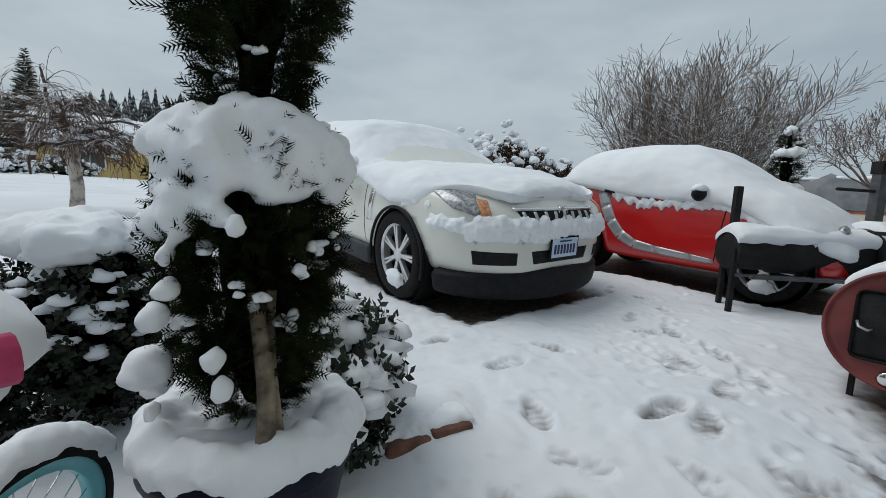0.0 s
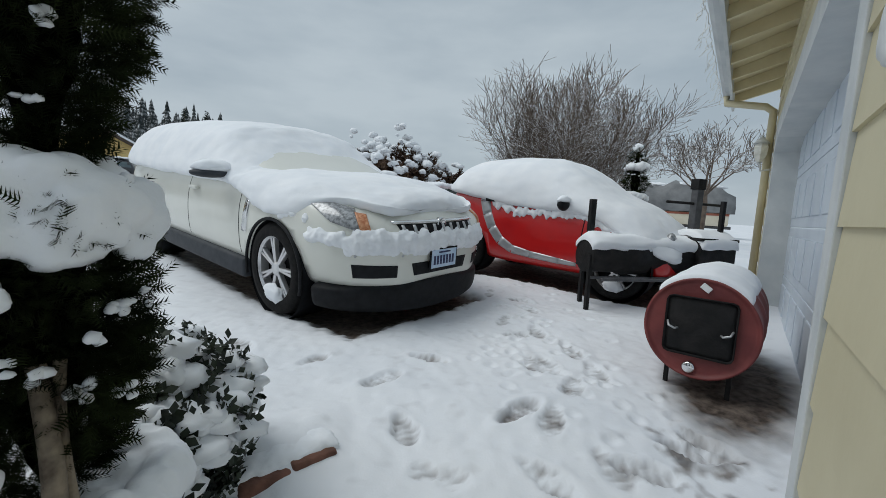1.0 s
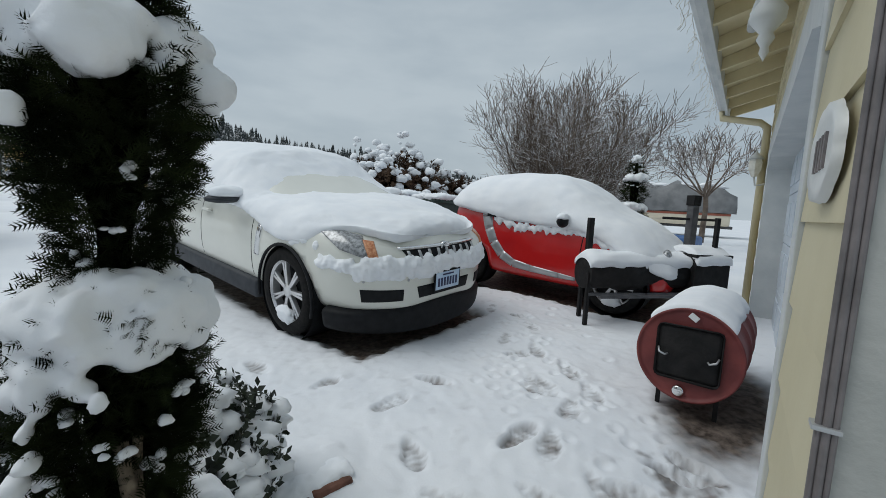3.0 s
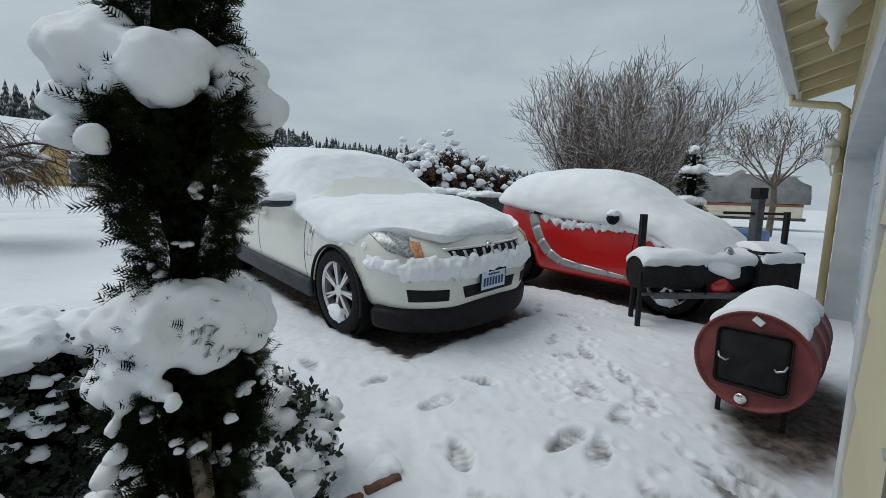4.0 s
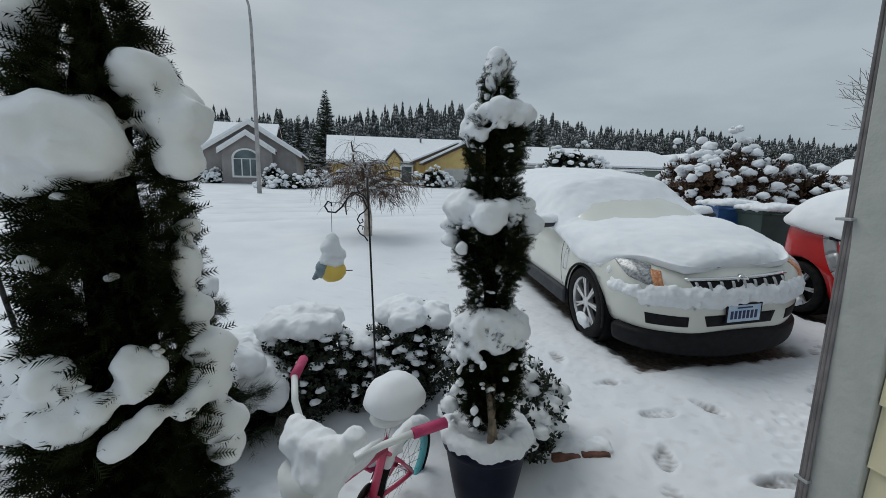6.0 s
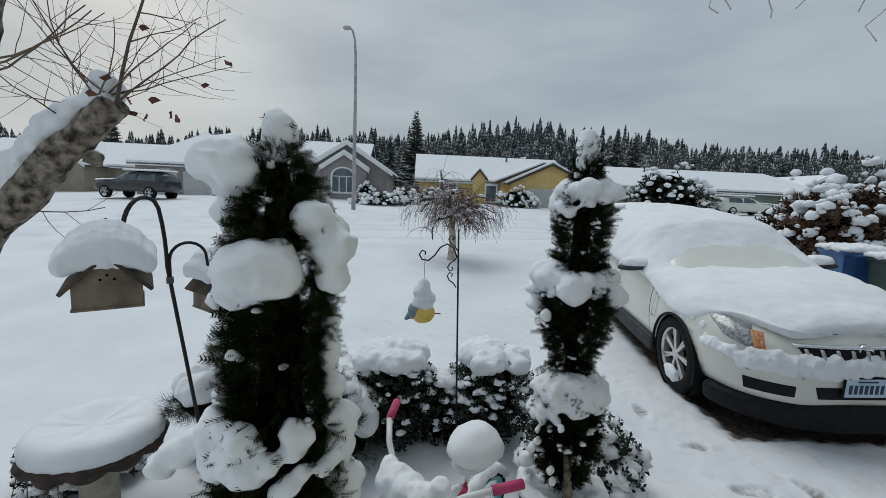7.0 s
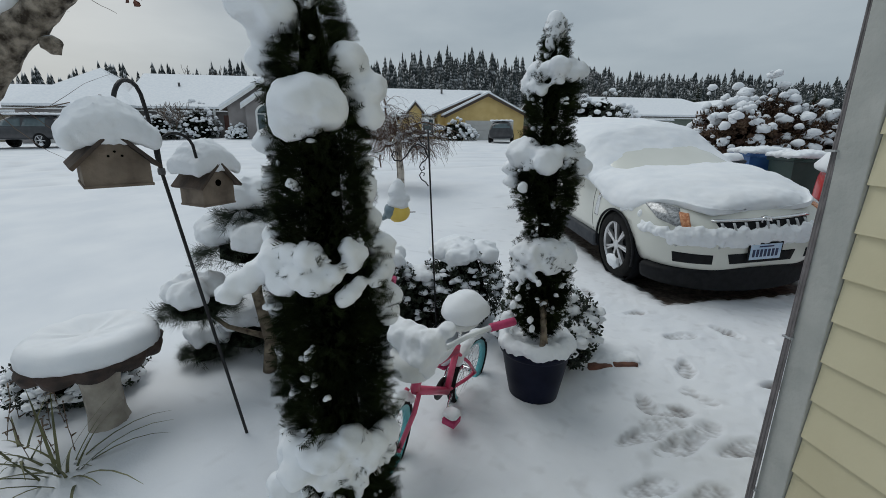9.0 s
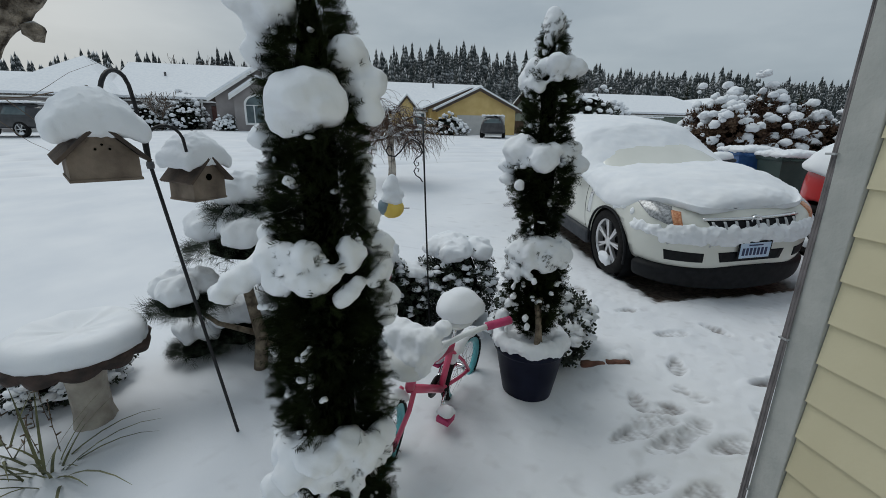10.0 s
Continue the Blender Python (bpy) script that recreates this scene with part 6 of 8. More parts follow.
def old_tree():
    o = Vector((-2.46, -1.60, ground_z(-2.46, -1.60)))
    root = thing("pruned_tree", pose(*o), "old pruned tree with a sawn snow-topped limb", "tree")
    def at(pts):
        return [Vector(p) - o for p in pts]
    def bark(name, pts, radii, label):
        """A limb with an uneven, knotted skin."""
        q = bmesh.new()
        fine_p, fine_r = [], []
        for i in range(len(pts) - 1):
            for t in np.linspace(0, 1, 7)[: 7 if i == len(pts) - 2 else 6]:
                fine_p.append(pts[i].lerp(pts[i + 1], float(t)))
                fine_r.append(radii[i] + (radii[i + 1] - radii[i]) * float(t))
        tube(q, fine_p, fine_r, 18)
        for v in q.verts:
            c = min(fine_p, key=lambda e: (e - v.co).length)
            v.co += (v.co - c) * (0.22 * noise.noise(v.co * 7) + 0.12 * noise.noise(v.co * 22))
        part(name, q, M_DARK_BARK, root, label)
    tr = at([(-2.46, -1.60, -0.1), (-2.48, -1.57, 0.6), (-2.48, -1.50, 1.0), (-2.46, -1.39, 1.32), (-2.45, -1.26, 1.58), (-2.49, -1.244, 1.823), (-2.505, -1.22, 2.087), (-2.493, -1.154, 2.297), (-2.439, -1.09, 2.529), (-2.347, -1.049, 2.819), (-2.211, -1.018, 3.245), (-2.05, -0.98, 3.9)])
    bark("trunk", tr, [0.12, 0.11, 0.10, 0.10, 0.095, 0.078, 0.072, 0.07, 0.066, 0.062, 0.055, 0.04], "pale bark with dark patches")
    lb = at([(-2.44, -1.30, 1.44), (-2.331, -1.137, 1.66), (-2.196, -1.01, 1.83), (-2.055, -0.871, 2.05), (-1.926, -0.76, 2.195), (-1.838, -0.693, 2.28)])
    bark("limb", lb, [0.095, 0.088, 0.08, 0.072, 0.064, 0.056], "sawn-off limb")
    bark("limb", at([(-2.46, -1.42, 1.35), (-2.60, -1.50, 1.8), (-2.615, -1.439, 2.233), (-2.568, -1.345, 2.489), (-2.498, -1.309, 2.746), (-2.42, -1.28, 3.4)]), [0.07, 0.06, 0.055, 0.05, 0.045, 0.03], "second stem")
    part("knot", ball(bmesh.new(), lb[3].lerp(lb[4], 0.4) + Vector((0.05, 0.06, -0.07)), (0.045, 0.045, 0.035), 2, 0.3, 2), M_DARK_BARK, root, "sawn stub")
    b = bmesh.new()
    rs = random.Random(5)
    for k in range(70):
        t = k / 69 * 4.9 + 0.05
        i = min(int(t), 4)
        c = lb[i].lerp(lb[i + 1], t - i)
        rr = (0.105 - 0.009 * t) * rs.uniform(.7, 1.05)
        ball(b, c + Vector((-0.055 + rs.gauss(0, .012), -0.02 + rs.gauss(0, .02), 0.075 + rs.gauss(0, .012))), (rr, rr, rr * .75), k, 0.2, 2, .3)
    for k in range(46):
        t = 4.0 + k / 45 * 6.6
        i = int(t)
        c = tr[i].lerp(tr[i + 1], t - i)
        if noise.noise((t * 1.1, 3.1, 0)) > -0.25:
            rr = rs.uniform(.035, .06)
            ball(b, c + Vector((-0.075, -0.05 + rs.gauss(0, .02), 0.0)), (rr, rr, rr * 1.5), k, 0.3, 2)
    melt(part("snow_load", b, M_SNOW, root, "snow along the limb"), 0.012)
    rg = random.Random(31)
    shoots, leaves = [], []
    tip = lb[-1]
    def shoot(p, d, ln, r, kids):
        q, d = Vector(p), Vector(d).normalized()
        for i in range(7):
            d = (d + Vector((rg.gauss(0, .10), rg.gauss(0, .10), 0.05 + rg.gauss(0, .08)))).normalized()
            e = q + d * ln / 7
            shoots.append((q, e, r, r * .88))
            q, r = e, r * .88
            if kids and i in (1, 2, 3, 4, 5):
                s = d.orthogonal().normalized()
                s.rotate(Matrix.Rotation(rg.uniform(0, 6.28), 3, d))
                shoot(q, d * 0.5 + s * 0.9, ln * 0.5, r * 0.6, kids - 1)
        leaves.append(q)
    shoot(tip, (0.10, 0.16, 1.0), 0.95, 0.010, 2)
    shoot(tip, (1.0, 0.7, 0.5), 0.62, 0.006, 1)
    shoot(tip + Vector((-0.05, -0.04, 0.03)), (-0.5, -0.6, 0.7), 0.6, 0.005, 1)
    for k in range(13):
        c = lb[3].lerp(lb[5], rg.random())
        shoot(c + Vector((0, 0, 0.07)), (rg.gauss(0, .8), rg.gauss(0, .8), rg.uniform(.1, .9)), rg.uniform(.35, .6), 0.0045, 1)
    for k in range(4):
        shoot(tr[5].lerp(tr[8], rg.random()), (rg.uniform(.4, 1), rg.uniform(.2, 1), rg.uniform(-.3, .3)), 0.7, 0.006, 1)
    shoot(tr[6], (-0.25, -0.1, 1.0), 0.6, 0.022, 0)
    twig_mesh("shoot_growth", shoots, M_DRY, root, "thin dark shoots", 4, "stuff")
    b = bmesh.new()
    for k in range(16):
        c = tip + Vector((rg.gauss(0.06, .10), rg.gauss(0.06, .10), rg.gauss(0.0, .07))) if k < 10 else rg.choice(leaves)
        m = Matrix.Translation(c) @ Euler((rg.uniform(0, 6), rg.uniform(0, 6), 0)).to_matrix().to_4x4()
        ps = [(0, 0, 0), (0.014, 0.012, 0.006), (0.010, 0.028, -0.004), (0, 0.045, 0.006), (-0.010, 0.028, -0.004), (-0.016, 0.012, 0.008)]
        vs = [b.verts.new(m @ Vector(p)) for p in ps]
        b.faces.new(vs)
    part("dead_leaves", b, M_DEAD_LEAF, root, "curled dead leaves")["kind"] = "stuff"


old_tree()


# ---- garden things ----
def double_hook():
    m = pose(-1.545, -0.375, ground_z(-1.545, -0.375))
    root = thing("shepherd_hook", m, "black double shepherd's hook leaning over the snowy bed", "plant hook")
    lean = Vector((-0.045, -0.21, 1.62))
    def along(t):
        return lean * t
    b = bmesh.new()
    top = along(1.0)
    out = Vector((0.62, -0.78, 0)).normalized()
    pts = [along(t) for t in np.linspace(-0.03, 1.0, 12)]
    arc = [top + out * (0.115 - 0.115 * math.cos(a)) + Vector((0, 0, 0.30 * min(a / 0.9, 1) * 0.55 + 0.14 * math.sin(a))) for a in np.linspace(0.15, math.pi, 14)]
    tube(b, pts + arc, 0.0085, 8)
    part("pole", b, M_IRON, root, "black iron pole")
    b = bmesh.new()
    out2 = Vector((0.05, 1, 0)).normalized()
    p0 = along(0.955)
    arc2 = [p0 + Vector((0, 0, 0.02))] + [p0 + out2 * (0.075 - 0.075 * math.cos(a)) + Vector((0, 0, 0.10 + 0.075 * math.sin(a))) for a in np.linspace(0, math.pi, 12)] + [p0 + out2 * 0.155 + Vector((0, 0, 0.06))]
    tube(b, arc2, 0.007, 8)
    part("hook", b, M_IRON, root, "smaller hook")
    part("collar", lathe(bmesh.new(), [(0.014, -0.015), (0.016, 0), (0.014, 0.015)], 12, centre=along(0.96)), M_GREY_STEEL, root, "clamp collar")


double_hook()


def birdhouse(m, w, d, h, roof, label, holes, seed):
    """Front faces +x; ridge runs along x."""
    root = thing("birdhouse", m, label, "birdhouse", "birdhouses on the hook")
    b = bmesh.new()
    prof = [(-w / 2, 0), (w / 2, 0), (w / 2, h), (0, h + roof), (-w / 2, h)]
    f, k = [b.verts.new((d / 2, y, z)) for y, z in prof], [b.verts.new((-d / 2, y, z)) for y, z in prof]
    b.faces.new(f)
    b.faces.new(k[::-1])
    for i in range(5):
        b.faces.new((f[i], k[i], k[(i + 1) % 5], f[(i + 1) % 5]))
    bmesh.ops.recalc_face_normals(b, faces=b.faces[:])
    part("box", b, M_WOOD, root, "weathered wooden box", smooth=False)
    part("floor_board", boxed(-d / 2 - 0.004, d / 2 + 0.004, -w / 2 - 0.004, w / 2 + 0.004, -0.010, 0.0, 0.002), M_WOOD, root, smooth=False)
    sl = math.atan2(roof, w / 2)
    ln = math.hypot(roof, w / 2) + 0.035
    for s in (-1, 1):
        mm = Matrix.Translation((0, 0, h + roof + 0.004)) @ Matrix.Rotation(-s * sl, 4, "X")
        part("roof_board", boxed(-d / 2 - 0.022, d / 2 + 0.03, min(0, s * ln), max(0, s * ln), 0.0, 0.013, 0.002, mm), M_WOOD_DARK, root, "dark roof board", smooth=False)
    # holes are not cut: black discs paint the shade inside them
    for (y, z, r) in holes:
        part("hole", lathe(bmesh.new(), [(r, d / 2 - 0.004), (r, d / 2 + 0.0015), (0, d / 2 + 0.0015)], 20, "X", (0, y, z)), M_INNER_SHADE, root, "round hole drawn as a shade-black disc")
    b = bmesh.new()
    rg = random.Random(seed)
    for i in range(9):
        for j in range(9):
            x, y = (i / 8 - .5) * (d + 0.02), (j / 8 - .5) * (w + 0.045)
            q = max(0, 1 - (2 * y / (w + 0.07)) ** 2) ** .5 * max(0, 1 - 0.8 * (2 * x / (d + 0.06)) ** 2) ** .5
            ball(b, (x, y, h + roof * 0.30 + 0.02 + (roof * 0.70 + 0.030) * q), (d * 0.14, w * 0.14, 0.035 + 0.05 * q), i * 9 + j, 0.12, 2, 0.2)
    melt(part("snow_cap", b, M_SNOW, root, "domed snow on the roof"), 0.008, 0.7, 16)
    b = bmesh.new()
    tube(b, [(0, 0, h + roof - 0.01), (0, 0, h + roof + 0.13)], 0.005, 6)
    part("hanger", b, M_WOOD_DARK, root, "short hanger stub")


birdhouse(pose(-1.375, -0.825, 1.495, 0, 3, -12), 0.20, 0.19, 0.075, 0.10, "wooden birdhouse with a big snow dome on its roof", [(-0.02, 0.10, 0.004), (0.02, 0.10, 0.004), (0.0, 0.115, 0.004)], 3)
birdhouse(pose(-1.71, -0.325, 1.325, 0, 2, 12), 0.185, 0.16, 0.10, 0.095, "small wooden birdhouse with one hole and snow on top", [(0.0, 0.105, 0.017)], 4)


def bird_bath():
    x, y = -2.36, -0.77
    root = thing("bird_bath", pose(x, y, ground_z(x, y)) @ Matrix.Scale(0.93, 4), "bird bath on a pale stone pedestal, bowl heaped with snow", "bird bath")
    b = bmesh.new()
    lathe(b, [(0.125, -0.03), (0.12, 0.03), (0.10, 0.15), (0.098, 0.32), (0.11, 0.46), (0.13, 0.52)], 24, wob=0.18)
    part("pedestal", b, M_STONE, root, "pale stone trunk-shaped pedestal")
    b = bmesh.new()
    rings = []
    for r, z in ((0.10, 0.50), (0.22, 0.515), (0.325, 0.54), (0.345, 0.60), (0.31, 0.62)):
        rings.append([b.verts.new((r * (1 + 0.09 * abs(math.sin(5.5 * a))) * math.cos(a), r * (1 + 0.09 * abs(math.sin(5.5 * a))) * math.sin(a), z - 0.02 * abs(math.sin(5.5 * a)) * (r > .3))) for a in np.linspace(0, 2 * math.pi, 88, endpoint=False)])
    for p, q in zip(rings, rings[1:]):
        for k in range(88):
            b.faces.new((p[k], p[(k + 1) % 88], q[(k + 1) % 88], q[k]))
    b.faces.new(rings[0][::-1])
    b.faces.new(rings[-1])
    part("bowl", b, M_RUST, root, "dark scalloped bowl")
    b = bmesh.new()
    n = 72
    rings = []
    for r, z in ((0.335, 0.592), (0.352, 0.61), (0.352, 0.655), (0.33, 0.70), (0.28, 0.724), (0.20, 0.712), (0.12, 0.698), (0.05, 0.692)):
        rings.append([b.verts.new((r * math.cos(a) * (1 + 0.03 * noise.noise((2 * math.cos(a), 2 * math.sin(a), z * 9))), r * math.sin(a), z + 0.014 * noise.noise((3 * math.cos(a), 3 * math.sin(a), r * 4)) - (0.02 * abs(noise.noise((7 * math.cos(a), 7 * math.sin(a), 1))) if r > .3 and z < .63 else 0))) for a in np.linspace(0, 2 * math.pi, n, endpoint=False)])
    for p, q in zip(rings, rings[1:]):
        for k in range(n):
            b.faces.new((p[k], p[(k + 1) % n], q[(k + 1) % n], q[k]))
    b.faces.new(rings[-1])
    b.faces.new(rings[0][::-1])
    part("snow_fill", b, M_SNOW, root, "thick snow disc with a shallow hollow")


bird_bath()


def scroll_hook():
    x, y = -1.235, 1.085
    root = thing("scroll_hook", pose(x, y, ground_z(x, y)), "black scrolled garden hook with a hanging feeder", "plant hook")
    b = bmesh.new()
    top = Vector((-0.075, 0.0, 1.69))
    tube(b, [Vector((0, 0, -0.02)).lerp(top, t) for t in np.linspace(0, 1, 8)], 0.0065, 8)
    part("pole", b, M_IRON, root, "thin black pole")
    side = Vector((-0.72, -0.69, 0)).normalized()
    def curl(name, pts, r=0.0045):
        q = bmesh.new()
        tube(q, [top + side * a + Vector((0, 0, z)) for a, z in pts], r, 6)
        part(name, q, M_IRON, root)
    arm = [(0.0, -0.20), (0.03, -0.13), (0.075, -0.105), (0.12, -0.13), (0.16, -0.19), (0.20, -0.225), (0.245, -0.22), (0.265, -0.185), (0.245, -0.155), (0.222, -0.165), (0.225, -0.185)]
    curl("arm", arm, 0.0055)
    for s, z0 in ((1, -0.10), (-1, -0.24), (1, -0.36)):
        curl("scroll", [(0.0, z0 - 0.05 * s), (0.02, z0 - 0.02 * s), (0.05, z0), (0.065, z0 + 0.03 * s), (0.05, z0 + 0.055 * s), (0.028, z0 + 0.045 * s), (0.035, z0 + 0.025 * s)])
    c = top + side * 0.225 + Vector((0, 0, -0.60))
    base = pose(x, y, ground_z(x, y))
    feed = thing("bird_feeder", base @ Matrix.Translation(c) @ pose(0, 0, 0, 0, 0, 40), "yellow and slate bird-shaped feeder with tall snow on top", "bird feeder")
    b = bmesh.new()
    ball(b, (0, 0, 0), (0.085, 0.07, 0.075), 4, 0.05)
    part("body", b, M_YELLOW, feed, "yellow bird-shaped body")
    b = bmesh.new()
    ball(b, (-0.055, 0, 0.012), (0.055, 0.066, 0.062), 4, 0.05)
    part("wing", b, M_SLATE, feed, "slate blue wing")
    b = bmesh.new()
    tube(b, [(-0.09, 0, -0.02), (-0.125, 0, -0.055)], [0.028, 0.010], 8)
    part("tail", b, M_SLATE, feed, "slate tail")
    b = bmesh.new()
    tube(b, [(0.07, 0, -0.0), (0.125, 0.0, 0.0)], 0.004, 6)
    part("perch", b, M_WOOD_DARK, feed, "small perch")
    b = bmesh.new()
    for k, (dx, z, r) in enumerate(((0, 0.06, 0.085), (0.01, 0.10, 0.078), (-0.01, 0.15, 0.066), (0, 0.19, 0.045))):
        ball(b, (dx, 0, z), (r, r * .9, 0.06), k, 0.1, 3, .3)
    melt(part("snow_cap", b, M_SNOW, feed, "tall snow cap"), 0.008)
    b = bmesh.new()
    tube(b, [(0, 0, 0.2), (0.0, 0, 0.40)], 0.0016, 5)
    part("wire", b, M_IRON, feed, "thin wire")


scroll_hook()


def bicycle():
    """A child's bicycle; local x points to its front."""
    root = thing("bicycle", pose(-0.70, 0.62, ground_z(-0.7, 0.6) - 0.02, -7, 0, -87) @ Matrix.Scale(1.13, 4), "child's pink bicycle with teal rims, loaded with snow", "bicycle")
    R = 0.205
    def bike_wheel(x, z, turn, name):
        w = new(name)
        w.parent = root
        w.matrix_local = Matrix.Translation((x, 0, z)) @ Matrix.Rotation(radians(turn), 4, "Z")
        part("tyre", lathe(bmesh.new(), [(R - 0.022, -0.02), (R - 0.005, -0.021), (R, -0.008), (R, 0.008), (R - 0.005, 0.021), (R - 0.022, 0.02)], 44, "Y", cap=False), M_RUBBER, w, "black knobbly tyre")
        part("rim", lathe(bmesh.new(), [(R - 0.02, -0.016), (R - 0.045, -0.012), (R - 0.045, 0.012), (R - 0.02, 0.016)], 44, "Y", cap=False), M_TEAL, w, "teal rim")
        b = bmesh.new()
        for k in range(20):
            a = k * 2 * math.pi / 20
            a2 = a + (0.9 if k % 2 else -0.9)
            tube(b, [(0.016 * math.cos(a2), 0.022 * (1 if k % 4 < 2 else -1), 0.016 * math.sin(a2)), ((R - 0.04) * math.cos(a), 0, (R - 0.04) * math.sin(a))], 0.0012, 4)
        part("spokes", b, M_CHROME, w, "thin steel spokes")
        part("hub", lathe(bmesh.new(), [(0.014, -0.04), (0.018, -0.02), (0.018, 0.02), (0.014, 0.04)], 14, "Y"), M_CHROME, w, "steel hub")
        b = bmesh.new()
        for k in range(18):
            a = radians(40 + k * 6)
            ball(b, ((R + 0.008) * math.cos(a), 0, (R + 0.008) * math.sin(a)), (0.03, 0.034, 0.028), k, 0.2, 2)
        melt(part("snow", b, M_SNOW, w, "snow along the tyre"), 0.008)
    bike_wheel(0.0, R, 0, "rear_wheel")
    bike_wheel(0.72, R, 12, "front_wheel")
    def rod(name, pts, r, m, label="", n=10):
        b = bmesh.new()
        tube(b, pts, r, n)
        return part(name, b, m, root, label)
    bb, seat, head0, head1 = (0.24, 0, 0.20), (0.17, 0, 0.48), (0.56, 0, 0.40), (0.535, 0, 0.50)
    rod("top_tube", [(0.185, 0, 0.42), (0.54, 0, 0.47)], 0.019, M_PINK, "pink tube")
    rod("down_tube", [bb, head0], 0.021, M_PINK, "pink tube with lilac lettering")
    rod("seat_tube", [bb, (0.18, 0, 0.45)], 0.017, M_PINK)
    rod("seat_post", [(0.18, 0, 0.45), (0.165, 0, 0.56)], 0.011, M_CHROME, "chrome seat post")
    rod("head_tube", [head0, head1], 0.022, M_PINK)
    for s in (-1, 1):
        rod("chain_stay", [bb, (0.1, s * 0.03, 0.20), (0.0, s * 0.045, R)], 0.010, M_PINK)
        rod("seat_stay", [(0.185, 0, 0.41), (0.1, s * 0.04, 0.32), (0.0, s * 0.045, R)], 0.009, M_PINK)
        rod("fork_leg", [(0.57, s * 0.03, 0.40), (0.62, s * 0.045, 0.34), (0.72, s * 0.045, R)], 0.011, M_PINK)
        rod("crank", [(bb[0], s * 0.03, bb[2]), (bb[0] + s * 0.10, s * 0.06, bb[2] - 0.06 * s)], 0.008, M_CHROME, "steel crank")
        part("pedal", boxed(bb[0] + s * 0.10 - 0.035, bb[0] + s * 0.10 + 0.035, min(s * .06, s * .13), max(s * .06, s * .13), bb[2] - 0.07 * s - 0.01, bb[2] - 0.06 * s + 0.012, 0.004), M_MAGENTA, root, "magenta pedal", smooth=False)
        part("pedal_snow", ball(bmesh.new(), (bb[0] + s * 0.10, s * 0.095, bb[2] - 0.06 * s + 0.03), (0.045, 0.045, 0.03), 2, .2, 2, .4), M_SNOW, root, "snow on the pedal")
        rod("handlebar", [(0.525, 0, 0.60), (0.53, s * 0.10, 0.63), (0.50, s * 0.19, 0.72), (0.44, s * 0.26, 0.76)], 0.012, M_WHITE_PLASTIC, "white handlebar")
        rod("grip", [(0.44, s * 0.26, 0.76), (0.34, s * 0.32, 0.77)], 0.018, M_MAGENTA, "magenta grip")
    rod("stem", [head1, (0.525, 0, 0.61)], 0.013, M_WHITE_PLASTIC, "white stem")
    b = bmesh.new()
    lathe(b, [(0.062, -0.004), (0.062, 0.004)], 28, "Y", (bb[0], -0.035, bb[2]))
    part("chain_ring", b, M_IRON, root, "dark chain ring")
    part("seat", ball(bmesh.new(), (0.15, 0, 0.575), (0.12, 0.075, 0.03), 3, 0.05), M_WHITE_PLASTIC, root, "white saddle")
    part("seat_snow", ball(bmesh.new(), (0.15, 0, 0.635), (0.135, 0.115, 0.10), 6, 0.08, 3, .45), M_SNOW, root, "snow ball on the saddle")
    b = bmesh.new()
    for k, (x, y, z, r) in enumerate(((0.58, 0.0, 0.66, 0.10), (0.58, 0.08, 0.70, 0.08), (0.57, -0.08, 0.67, 0.09), (0.60, -0.02, 0.58, 0.09), (0.60, 0.05, 0.62, 0.09), (0.55, 0.13, 0.76, 0.05), (0.55, -0.14, 0.70, 0.05), (0.59, -0.06, 0.55, 0.07))):
        ball(b, (x, y * 0.9, z - 0.02), (r * 0.8, r * 0.8, r * 0.82), k, 0.12, 3)
    melt(part("basket_snow", b, M_SNOW, root, "snow filling the handlebar basket"), 0.010)
    part("basket", lathe(bmesh.new(), [(0.05, 0.50), (0.085, 0.52), (0.10, 0.60)], 20, centre=(0.60, 0.0, 0.0)), M_WHITE_PLASTIC, root, "white basket")
    part("frame_snow", ball(bmesh.new(), (0.36, 0, 0.475), (0.15, 0.03, 0.03), 2, 0.2, 3), M_SNOW, root, "snow along the top tube")


bicycle()


